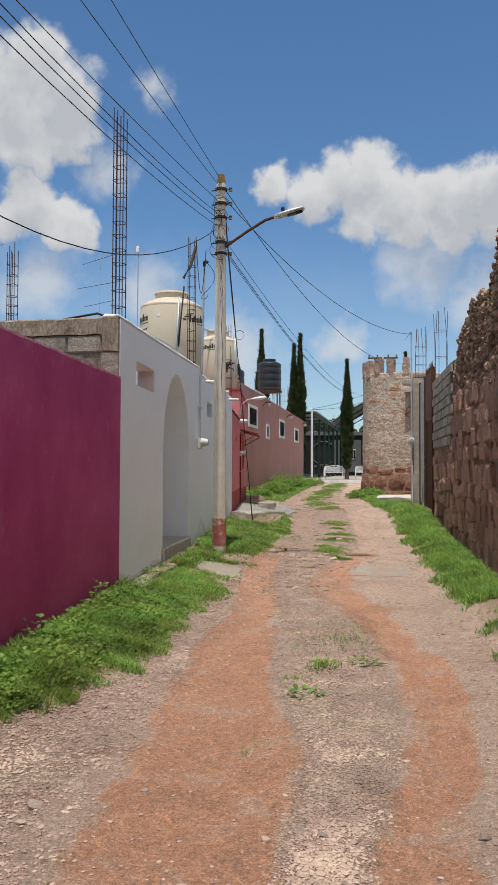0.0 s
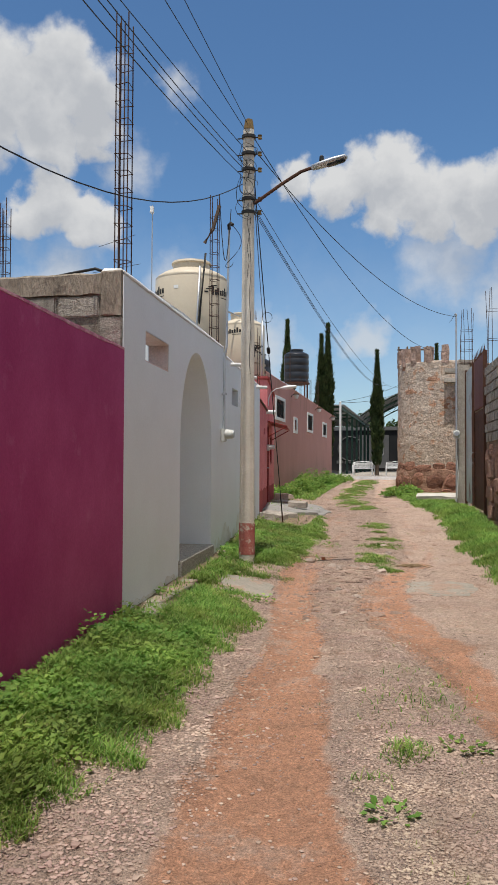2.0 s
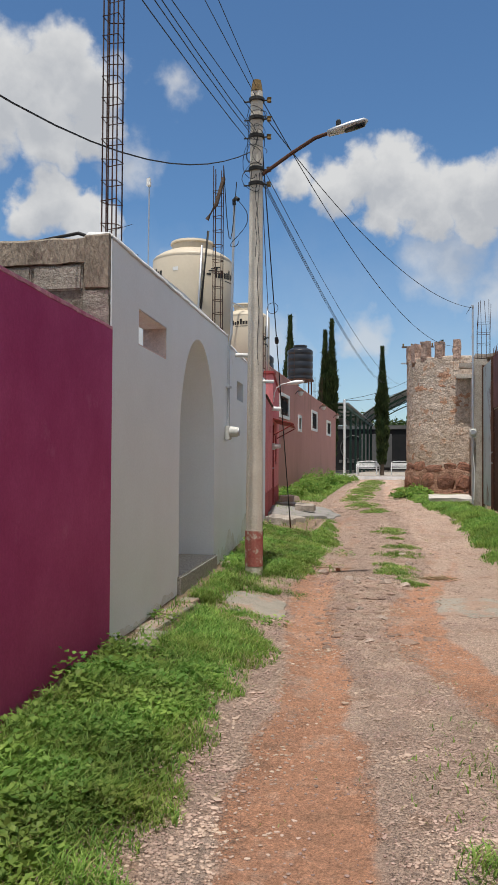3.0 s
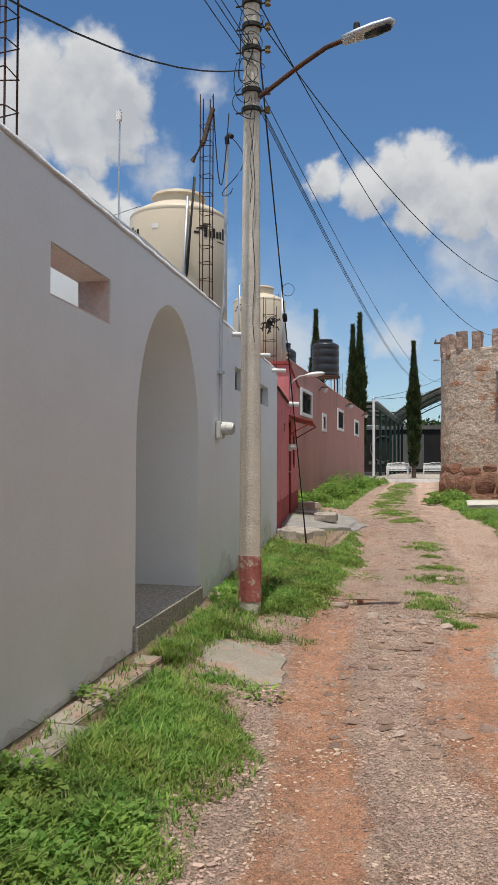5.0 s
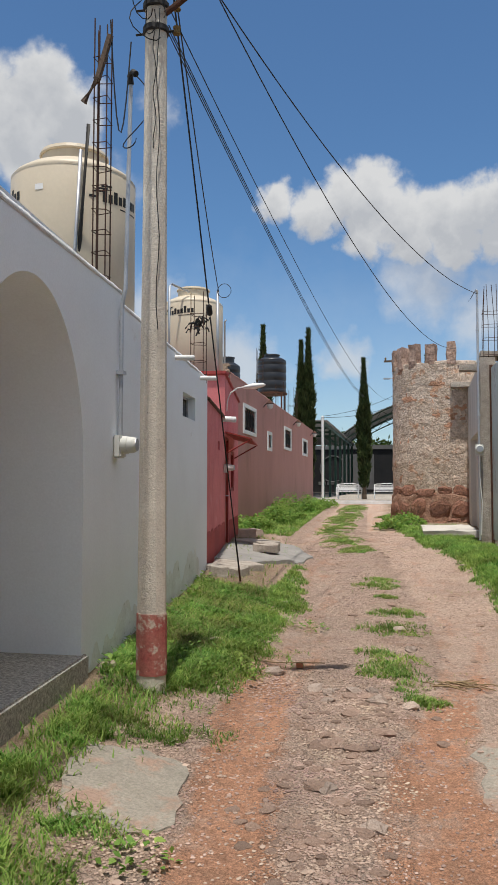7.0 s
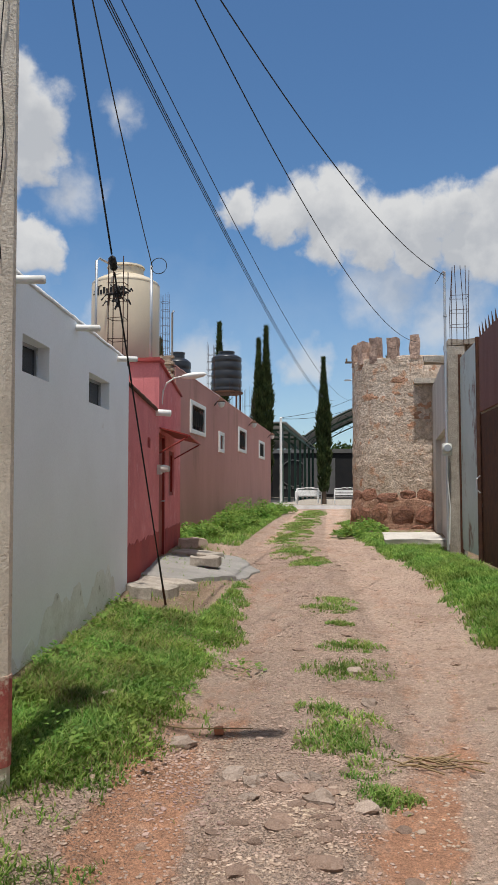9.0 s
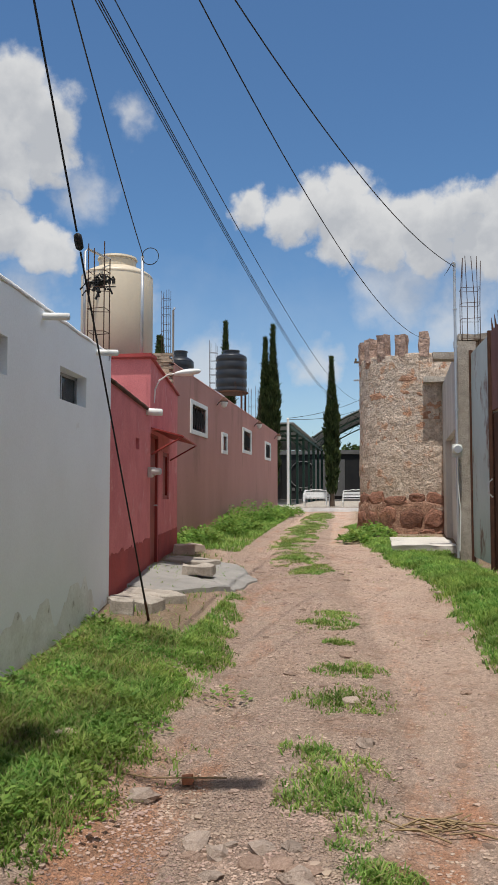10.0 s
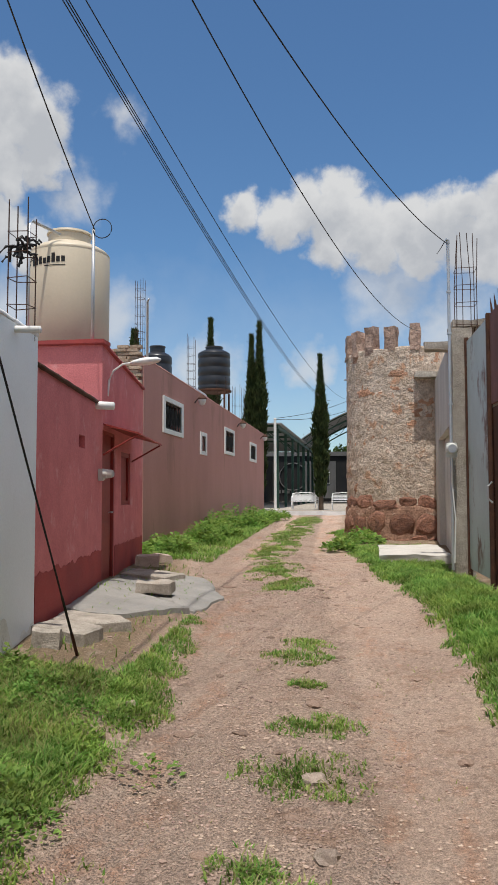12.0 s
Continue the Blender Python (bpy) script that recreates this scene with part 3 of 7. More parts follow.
def stone_bm(seed, bev=0.22, jitter=0.1):
    """A rough stone about one unit across."""
    r = random.Random(seed)
    bm = bmesh.new()
    bmesh.ops.create_cube(bm, size=1)
    bmesh.ops.bevel(bm, geom=bm.edges[:], offset=bev, segments=1, affect="EDGES")
    for v in bm.verts:
        v.co += Vector([r.uniform(-jitter, jitter) for _ in range(3)])
    return bm


def XW(y):
    """Plan line of the white and purple walls."""
    return -3.76 - 0.07 * (y - 20)


def XA(y):
    """Plan line of the small pink house."""
    return -3.96 - 0.136 * (y - 20)


XB = -5.1


def XR(y):
    """Plan line of the walls opposite."""
    return 0.75 - 0.05 * (y - 20)


def lerp_at(table, y):
    if y <= table[0][0]:
        return table[0][1]
    for (a, u), (b, v) in zip(table, table[1:]):
        if y <= b:
            return u + (v - u) * (y - a) / (b - a)
    return table[-1][1]


ROAD_Z = ((-6, 0.0), (2, 0.0), (6, 0.03), (10, 0.05), (12, 0.08), (14, 0.13), (16, 0.21), (18, 0.31), (20, 0.40), (24, 0.5), (28, 0.57), (36, 0.66), (44, 0.74), (60, 0.76))
ROAD_X = ((-6, 0.5), (3, -0.2), (6.5, -0.65), (12, -1.15), (16, -1.15), (22, -1.75), (28, -2.15), (44, -3.1))
LEFT_EDGE = ((-2, -2.3), (4.3, -2.2), (5.5, -1.95), (9, -2.05), (10.2, -2.5), (12, -2.45), (13, -2.2), (15, -2.2), (16.5, -2.3), (18.7, -2.52), (21, -2.9), (24, -3.6), (27, -3.7), (44, -4.4))
RIGHT_EDGE = ((-2, 1.1), (7, 0.78), (11.6, 0.42), (16, 0.05), (19, -0.15), (21.5, -0.4), (23, -0.8), (28, -1.35), (33, -1.7), (44, -2.0))


# wheel ruts of bare red earth and the gravel ridge between them: centre and half width along the alley
RUT_L = ((-6, -0.6), (2.8, -0.84), (4.3, -0.93), (5, -1.12), (6.4, -1.3), (7.3, -1.42), (8.5, -1.5), (10, -1.77), (11.5, -1.95), (12.5, -2.05), (14, -1.95), (18, -2.1), (24, -2.9), (44, -3.9))
RUT_L_W = ((2.8, 0.42), (4.3, 0.46), (5, 0.4), (6.4, 0.31), (7.3, 0.26), (8.5, 0.22), (10, 0.22), (12.5, 0.24), (14, 0.3), (44, 0.4))
RUT_R = ((-6, 0.1), (3, 0.07), (4, 0.2), (5, 0.26), (6, 0.2), (7.5, -0.1), (9, -0.55), (10, -0.85), (11, -0.88), (12, -0.8), (14, -0.5), (18, -0.75), (24, -1.5), (44, -2.3))
RUT_R_W = ((3, 0.2), (7.5, 0.22), (9, 0.3), (11, 0.24), (12, 0.17), (14, 0.3), (44, 0.4))
RIDGE = ((-6, -0.3), (3, -0.29), (4, -0.22), (5, -0.35), (6.5, -0.55), (8, -0.67), (10, -1.3), (11.4, -1.38), (12.6, -1.25), (14, -1.1), (18, -1.4), (24, -2.2), (44, -3.1))
RIDGE_W = ((3, 0.17), (4, 0.22), (5, 0.34), (6.5, 0.47), (8, 0.4), (10, 0.32), (11.4, 0.38), (12.6, 0.32), (14, 0.4), (44, 0.45))


def band(x, centre, half, soft=0.14):
    return max(0.0, min(1.0, (half - abs(x - centre)) / soft + 0.5))


def gz(x, y):
    """Height of the ground."""
    z = lerp_at(ROAD_Z, y)
    le, re = lerp_at(LEFT_EDGE, y), lerp_at(RIGHT_EDGE, y)
    rise = 0.2 if y < 20 else 0.2 - min(0.12, (y - 20) * 0.03)
    wall = XW(y) if y < 17.25 else XA(y) if y < 23.5 else XB
    z += rise * max(0.0, min(1.0, (le + 0.25 - x) / (le + 0.25 - wall)))
    z += (0.12 if y < 19 else max(0.02, 0.12 - (y - 19) * 0.025)) * max(0.0, min(1.0, (x - re + 0.1) / 0.6))
    if y < 46 and -6 < x < 3:
        z -= 0.03 * math.exp(-((x - lerp_at(RUT_R, y)) / lerp_at(RUT_R_W, y)) ** 2) + 0.035 * math.exp(-((x - lerp_at(RUT_L, y)) / lerp_at(RUT_L_W, y)) ** 2)
        z += 0.03 * noise.noise((x * 1.1, y * 0.9, 0)) + 0.014 * noise.noise((x * 4.3, y * 4.3, 3.1)) + 0.007 * noise.noise((x * 9, y * 9, 6.1))
    return z


# ---- ground ----
def build_ground():
    xs = [-3000, -600, -120, -40, -20, -12, -9, -7, -6] + [-5.4 + 0.4 * i for i in range(5)] + [-3.6 + 0.06 * i for i in range(90)] + [2.0, 2.6, 3.4, 5, 8, 14, 30, 90, 500, 3000]
    ys = [-3000, -400, -80, -25, -10, -6, -4, -2, -1] + [0.06 * i for i in range(220)] + [13.2 + 0.09 * i for i in range(120)] + [24.0 + 0.25 * i for i in range(84)] + [45.2, 47, 50, 55, 62, 75, 100, 180, 500, 3000]
    nx = len(xs)
    verts = [(x, y, gz(x, y)) for y in ys for x in xs]
    faces = [(j * nx + i, j * nx + i + 1, (j + 1) * nx + i + 1, (j + 1) * nx + i) for j in range(len(ys) - 1) for i in range(nx - 1)]
    me = bpy.data.meshes.new("ground")
    me.from_pydata(verts, [], faces)
    me.shade_smooth()
    me.materials.append(M["ground"])
    red, gravel, earth = (me.attributes.new(k, "FLOAT", "POINT") for k in ("red", "gravel", "earth"))
    rv, gv, ev = [], [], []
    for x, y, z in verts:
        le, re = lerp_at(LEFT_EDGE, y), lerp_at(RIGHT_EDGE, y)
        near = 1.0 if y < 12.3 else max(0.3, 1 - (y - 12.3) * 0.4)
        wob = 0.1 * noise.noise((x * 2.3, y * 2.3, 5)) + 0.05 * noise.noise((x * 7, y * 7, 6))
        rut_l, rut_r = band(x + wob, lerp_at(RUT_L, y), lerp_at(RUT_L_W, y)), band(x + wob, lerp_at(RUT_R, y), lerp_at(RUT_R_W, y))
        rv.append(near * max(rut_l, 0.9 * rut_r) + 0.2 * noise.noise((x * 0.5, y * 0.35, 7)))
        ridge = band(x - wob, lerp_at(RIDGE, y), lerp_at(RIDGE_W, y), 0.2)
        gv.append(max(0.0, 0.95 * ridge + 0.45 * band(x, le + 0.32, 0.3, 0.3) + 0.3 - 0.32 * near * max(rut_l, rut_r)))
        ev.append(max(0.0, min(1.0, (le - 0.05 - x) / 0.4, 1.0)) + max(0.0, min(1.0, (x - re - 0.05) / 0.4)))
    red.data.foreach_set("value", rv), gravel.data.foreach_set("value", gv), earth.data.foreach_set("value", ev)
    ob = new("ground", me)
    return tagged(ob, "rutted red dirt alley with gravel and packed grit", "dirt road", kind="structure")


build_ground()


# ---- left side: purple wall, white house ----
solid("wall_purple", slab_wall(rect(-4, 8.17, -0.3, 2.48), [], lambda y: XW(y) + 0.01, 0.16), "purple", "purple painted garden wall with scuffs and faded patches", "wall", kind="structure")


def edge_bm():
    """Chipped arris along the top of the purple wall, broken off unevenly."""
    bm = bmesh.new()
    last = None
    for i in range(305):
        y = -4 + 0.04 * i
        drop = 0.012 + 0.02 * max(0.0, noise.noise((y * 2.3, 1.7, 0))) + 0.014 * max(0.0, noise.noise((y * 9, 4.1, 0)))
        x = XW(y) + 0.01
        now = [bm.verts.new(c) for c in ((x + 0.004, y, 2.48 - drop), (x + 0.002, y, 2.484), (x - 0.05, y, 2.486), (x - 0.05, y, 2.47), (x - 0.01, y, 2.47 - drop))]
        if last:
            for k in range(5):
                bm.faces.new((last[k], now[k], now[(k + 1) % 5], last[(k + 1) % 5]))
        last = now
    bmesh.ops.recalc_face_normals(bm, faces=bm.faces[:])
    return bm


solid("trim_purple_edge", edge_bm(), "chipped_edge", "chipped pale edge along the purple wall top", "wall edge", kind="structure")

arch = [(10.31, 0.36), (12.13, 0.36)] + [(11.22 + 0.91 * math.cos(a), 1.72 + 1.14 * math.sin(a)) for a in [math.pi * k / 28 for k in range(29)]]
white_a = solid("wall_white", slab_wall([(8.17, -0.3), (13.05, -0.3), (13.05, 3.2), (10.5, 3.21), (8.17, 3.13)], [arch, rect(8.86, 9.77, 2.46, 2.75)], XW, 0.23, no_reveal=(1,)), "white", "white rendered house wall with an arched doorway", "wall", kind="structure")


def coping(name, y0, y1, z0, z1, xf, depth, material, label, seed=1):
    """A rough strip of render along a wall's top."""
    r = random.Random(seed)
    bm = bmesh.new()
    n = max(2, int((y1 - y0) / 0.12))
    rings = []
    for i in range(n + 1):
        y = y0 + (y1 - y0) * i / n
        z = z0 + (z1 - z0) * i / n
        x = xf(y)
        j = [r.uniform(-0.005, 0.005) for _ in range(6)]
        rings.append([bm.verts.new(p) for p in ((x + 0.006 + j[0], y, z - 0.03 + j[1]), (x + 0.002, y, z + 0.008 + j[2]), (x - 0.03, y, z + 0.022 + j[3]), (x - depth + 0.05, y, z + 0.03 + j[4]), (x - depth - 0.005, y, z - 0.02))])
    for u, v in zip(rings, rings[1:]):
        for k in range(5):
            bm.faces.new((u[k], u[(k + 1) % 5], v[(k + 1) % 5], v[k]))
    bm.faces.new(rings[0]), bm.faces.new(rings[-1][::-1])
    return solid(name, bm, material, label, "coping", kind="structure", smooth=True)


coping("trim_white_coping", 8.17, 13.05, 3.14, 3.205, XW, 0.23, "white_edge", "rough white render along the wall top", 3)

# deep arched porch behind the doorway
bm = bmesh.new()
prof = [(10.31, 0.36)] + [(11.22 - 0.91 * math.cos(math.pi * k / 28), 1.72 + 1.14 * math.sin(math.pi * k / 28)) for k in range(29)] + [(12.13, 0.36)]
fr = [bm.verts.new((XW(y), y, z)) for y, z in prof]
re_ = [bm.verts.new((XW(y) - 1.5, y, z)) for y, z in prof]
for i in range(len(prof) - 1):
    bm.faces.new((fr[i], fr[i + 1], re_[i + 1], re_[i]))
bm.faces.new(re_)
solid("wall_porch", bm, "white", "white vaulted porch inside the arch", "wall", kind="structure")

bm = bx(-0.9, 0.0, 10.26, 12.2, 0, 0.43, 0.012)
for v in bm.verts:
    v.co.x = v.co.x * (1.45 / 0.9) + XW(v.co.y) + 0.035
solid("doorstep", bm, "terrazzo", "worn pebbled concrete doorstep in the arch", "step", kind="structure")
lining = thing("trim_opening", "bare pinkish render lining the pierced opening", "lining")
tagged(lining, kind="structure")
for y0, y1, z0, z1 in ((9.757, 9.766, 2.465, 2.745), (8.864, 8.873, 2.465, 2.745), (8.875, 9.755, 2.738, 2.746), (8.875, 9.755, 2.464, 2.472)):
    bm = bx(-0.222, -0.006, y0, y1, z0, z1)
    for v in bm.verts:
        v.co.x += XW(v.co.y)
    part("lining", bm, "bare_render", lining)
# bright return wall seen through the pierced opening, and the closing walls of the house
solid("wall_yard", bx(-4.6, XW(9.85) - 0.235, 9.8, 9.95, 1.5, 3.12), "white", "sunlit rough white wall behind the opening", "wall", kind="structure")
bm = bx(-9.5, -4.75, 8.4, 8.6, -0.2, 3.0)
solid("wall_house_back", bm, "mortar", "grey rendered back wall of the house", "wall", kind="structure")
bm = bmesh.new()
y = 8.2
r_ = random.Random(2)
while y < 10.1:
    bx(XW(y) + 0.0, XW(y) + r_.uniform(0.17, 0.24), y, min(y + r_.uniform(0.5, 0.62), 10.25), 0.0, gz(XW(y) + 0.1, y) + r_.uniform(0.0, 0.02), 0.008, bm)
    y += 0.6
for v in bm.verts:
    v.co.x = XW(v.co.y) + max(0.0, v.co.x - XW(v.co.y)) + 0.004
solid("trim_wall_footing", bm, "old_concrete", "crumbling concrete strip at the wall foot", "footing", kind="structure")

white_b = solid("wall_white_2", slab_wall([(13.05, -0.3), (17.25, -0.3), (17.25, 3.05), (13.05, 3.13)], [rect(13.9, 14.49, 2.43, 2.7), rect(15.62, 16.38, 2.4, 2.68)], lambda y: XW(y) - 0.012, 0.22), "white", "white rendered wall with two small high windows", "wall", kind="structure")
coping("trim_white_coping_2", 13.05, 17.25, 3.12, 3.05, lambda y: XW(y) - 0.012, 0.22, "white_edge", "rough white render along the wall top", 6)
solid("ceiling_white_house", bx(-8.0, -3.75, 13.1, 17.2, 2.85, 2.98), "roof", "flat concrete roof of the white house", "roof", kind="structure")
solid("wall_white_end", bx(-8.0, XW(13.1) - 0.22, 13.05, 13.2, 0, 3.05), "white", "white end wall of the white house", "wall", kind="structure")
solid("wall_white_end_2", bx(-8.0, XW(17.2) - 0.23, 17.1, 17.24, 0, 3.02), "white", "white end wall of the white house", "wall", kind="structure")
for k, (y0, y1) in enumerate(((13.9, 14.49), (15.62, 16.38))):
    w = thing(f"window_{k + 1}", "small high aluminium window with dark glass", "window")
    tagged(w, kind="structure")
    xg = XW((y0 + y1) / 2) - 0.15
    z0, z1 = (2.43, 2.7) if k == 0 else (2.4, 2.68)
    part("pane", bx(xg - 0.004, xg + 0.004, y0 + 0.02, y1 - 0.02, z0 + 0.02, z1 - 0.02), "glass_dark", w, "dark glass pane")
    part("window_frame", bx(xg - 0.02, xg + 0.02, y0, y1, z0, z0 + 0.025, bm=bx(xg - 0.02, xg + 0.02, y0, y1, z1 - 0.025, z1, bm=bx(xg - 0.02, xg + 0.02, y0, y0 + 0.025, z0, z1, bm=bx(xg - 0.02, xg + 0.02, y1 - 0.025, y1, z0, z1)))), "steel", w)
    part("mullion", bx(xg - 0.018, xg + 0.022, (y0 + y1) / 2 - 0.012, (y0 + y1) / 2 + 0.012, z0, z1), "steel", w)

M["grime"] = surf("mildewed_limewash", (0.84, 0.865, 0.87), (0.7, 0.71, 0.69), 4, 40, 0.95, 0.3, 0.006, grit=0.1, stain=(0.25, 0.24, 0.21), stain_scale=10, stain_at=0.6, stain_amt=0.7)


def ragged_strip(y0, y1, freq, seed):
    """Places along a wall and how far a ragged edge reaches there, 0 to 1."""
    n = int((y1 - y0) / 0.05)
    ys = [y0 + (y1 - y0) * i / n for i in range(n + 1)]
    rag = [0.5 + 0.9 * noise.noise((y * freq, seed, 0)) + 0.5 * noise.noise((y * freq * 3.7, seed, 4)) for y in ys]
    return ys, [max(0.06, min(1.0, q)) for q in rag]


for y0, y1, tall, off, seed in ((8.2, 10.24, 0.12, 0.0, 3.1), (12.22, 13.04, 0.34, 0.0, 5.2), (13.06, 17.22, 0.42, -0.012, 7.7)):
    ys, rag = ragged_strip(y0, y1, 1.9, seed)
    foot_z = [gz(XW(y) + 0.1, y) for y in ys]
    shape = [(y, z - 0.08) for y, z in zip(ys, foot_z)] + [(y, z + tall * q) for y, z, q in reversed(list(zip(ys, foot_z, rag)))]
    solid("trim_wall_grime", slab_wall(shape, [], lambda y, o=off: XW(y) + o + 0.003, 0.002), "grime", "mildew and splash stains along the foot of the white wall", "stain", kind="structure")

# block wall that runs back from the corner
blocks = solid("wall_blocks", bx(-9.5, XW(8.2) - 0.302, 8.18, 8.32, -0.2, 3.08), "mortar", "unrendered grey concrete block wall with a cast ring beam", "wall", kind="structure")
part("joint_face", bx(-9.5, XW(8.2) - 0.006, 8.156, 8.168, 2.0, 2.938), "dark_joint", blocks)


def cast_bm(x0, x1, y0, y1, z0, z1, step, seed):
    """A hand-cast concrete member with wavy faces and ragged arrises."""
    bm = bmesh.new()
    count = max(2, int((x1 - x0) / step))
    rings = []
    for i in range(count + 1):
        x = x0 + (x1 - x0) * i / count
        ring = []
        for j, (y, z) in enumerate(((y0, z0), (y0, (z0 + z1) / 2), (y0, z1 - 0.02), (y0 + 0.02, z1), (y1, z1), (y1, z0))):
            dy, dz = 0.008 * noise.noise((x * 9, j * 3.1, seed)), 0.014 * noise.noise((x * 7, j * 2.3, seed + 4))
            ring.append(bm.verts.new((x, y + dy, z + dz)))
        rings.append(ring)
    for u, v in zip(rings, rings[1:]):
        for j in range(6):
            bm.faces.new((u[j], v[j], v[(j + 1) % 6], u[(j + 1) % 6]))
    bm.faces.new(rings[0])
    bm.faces.new(rings[-1])
    bmesh.ops.recalc_face_normals(bm, faces=bm.faces[:])
    return bm


part("ring_beam", cast_bm(-9.5, XW(8.2) - 0.19, 8.13, 8.36, 2.945, 3.13, 0.05, 3), "beam", blocks, "brown-stained cast concrete beam")
part("corner_head", cast_bm(XW(8.2) - 0.188, XW(8.2) - 0.006, 8.122, 8.164, 2.76, 3.145, 0.03, 8), "beam", blocks, "rough cast concrete corner")
part("corner_column", bx(XW(8.2) - 0.2, XW(8.2) - 0.004, 8.13, 8.15, 2.2, 2.745, 0.006), "block", blocks, "rough cast concrete corner")
bmesh_block = mesh_of(bx(-0.189, 0.189, -0.02, 0.02, -0.088, 0.088, 0.012), "block", "block")
for row in range(5):
    for col in range(8):
        ob = new("block", bmesh_block)
        ob.parent = blocks
        ob.location = (XW(8.2) - 0.4 - 0.4 * col - (0.2 if row % 2 else 0), 8.157 + 0.004 * ((row * 7 + col * 3) % 3), 2.84 - 0.197 * row)
        ob.scale.x = 1.0 if col or not row % 2 else 0.99


# ---- small pink house ----
pink = solid("wall_pink", slab_wall([(17.27, -0.2), (23.5, -0.2), (23.5, 3.38), (20.1, 3.5), (20.1, 2.74), (17.27, 2.78)],
             [rect(20.15, 20.98, 0.55, 2.45), rect(21.48, 22.25, 1.5, 2.25), rect(18.88, 19.17, 2.16, 2.3)], XA, 0.24), "pink", "salmon pink rendered house front with cracks and bare patches", "wall", kind="structure")
solid("wall_pink_plinth", slab_wall([(17.28, 0.0), (20.13, 0.0)] + [(20.13 - 2.85 * q / 40, 0.97 + 0.05 * noise.noise((q * 0.5, 17.28, 1)) + 0.03 * noise.noise((q * 1.7, 17.28, 2))) for q in range(41)], [], lambda y: XA(y) + 0.006, 0.004), "pink_low", "darker pink painted plinth", "plinth", kind="structure")
solid("wall_pink_plinth_2", slab_wall([(21.0, 0.0), (23.48, 0.0)] + [(23.48 - 2.48 * q / 40, 0.97 + 0.05 * noise.noise((q * 0.5, 21.0, 1)) + 0.03 * noise.noise((q * 1.7, 21.0, 2))) for q in range(41)], [], lambda y: XA(y) + 0.006, 0.004), "pink_low", "darker pink painted plinth", "plinth", kind="structure")
solid("wall_pink_step", bx(-6.6, XA(20.1) - 0.242, 20.1, 20.3, 2.4, 3.55), "pink", "sunlit pink wall of the raised part with chipped render", "wall", kind="structure")
solid("wall_pink_end", bx(-6.6, XA(23.4) - 0.242, 23.3, 23.5, 0, 3.4), "pink", "pink end wall", "wall", kind="structure")
solid("wall_pink_end_2", bx(-6.6, XA(17.3) - 0.242, 17.28, 17.4, 0, 2.7), "pink", "pink end wall", "wall", kind="structure")
solid("ceiling_pink_low", bx(-6.6, XA(20.1) - 0.26, 17.4, 20.1, 2.5, 2.62), "roof", "flat roof of the pink house", "roof", kind="structure")
solid("ceiling_pink_high", bx(-6.6, XA(23.4) - 0.26, 20.3, 23.3, 3.28, 3.42), "roof", "flat roof of the pink house", "roof", kind="structure")
coping("trim_pink_coping", 17.27, 20.12, 2.79, 2.75, lambda y: XA(y) + 0.03, 0.3, "rust", "weathered brown coping on the pink wall", 8)
coping("trim_pink_coping_2", 20.06, 23.5, 3.52, 3.4, lambda y: XA(y) + 0.03, 0.3, "pink_low", "dark pink coping", 9)
bm = bx(-6.6, XA(20.1) + 0.03, 20.04, 20.32, 3.5, 3.56, 0.01)
solid("trim_pink_coping_3", bm, "pink_low", "dark pink coping", "coping", kind="structure")

# ---- long mauve wall ----
YM = 25.85
WINDOWS = ((27.31, 29.16, 2.97, 3.77), (31.16, 31.98, 2.68, 3.28), (34.74, 36.51, 2.87, 3.7), (40.06, 41.73, 2.85, 3.57))
holes = [rect(a + 0.16, b - 0.16, c + 0.1, d - 0.1) for a, b, c, d in WINDOWS]
solid("wall_mauve", slab_wall([(YM, 0), (44.2, 0), (44.2, 4.16), (YM, 4.36)], holes, lambda y: XB, 0.2), "mauve", "long dusty mauve rendered wall with four small windows", "wall", kind="structure")
solid("wall_mauve_end", bx(-12, XB - 0.2, 44.0, 44.2, 0, 4.1), "mauve", "mauve end wall", "wall", kind="structure")
solid("wall_mauve_return", bx(-12, XB - 0.202, YM, YM + 0.2, 0, 4.2), "mortar", "grey end wall", "wall", kind="structure")
solid("ceiling_mauve", bx(-12, XB - 0.21, YM + 0.2, 44.0, 3.85, 3.98), "roof", "flat roof behind the mauve wall", "roof", kind="structure")
coping("trim_mauve_coping", YM, 44.2, 4.36, 4.16, lambda y: XB, 0.2, "mauve", "uneven top of the mauve wall", 11)
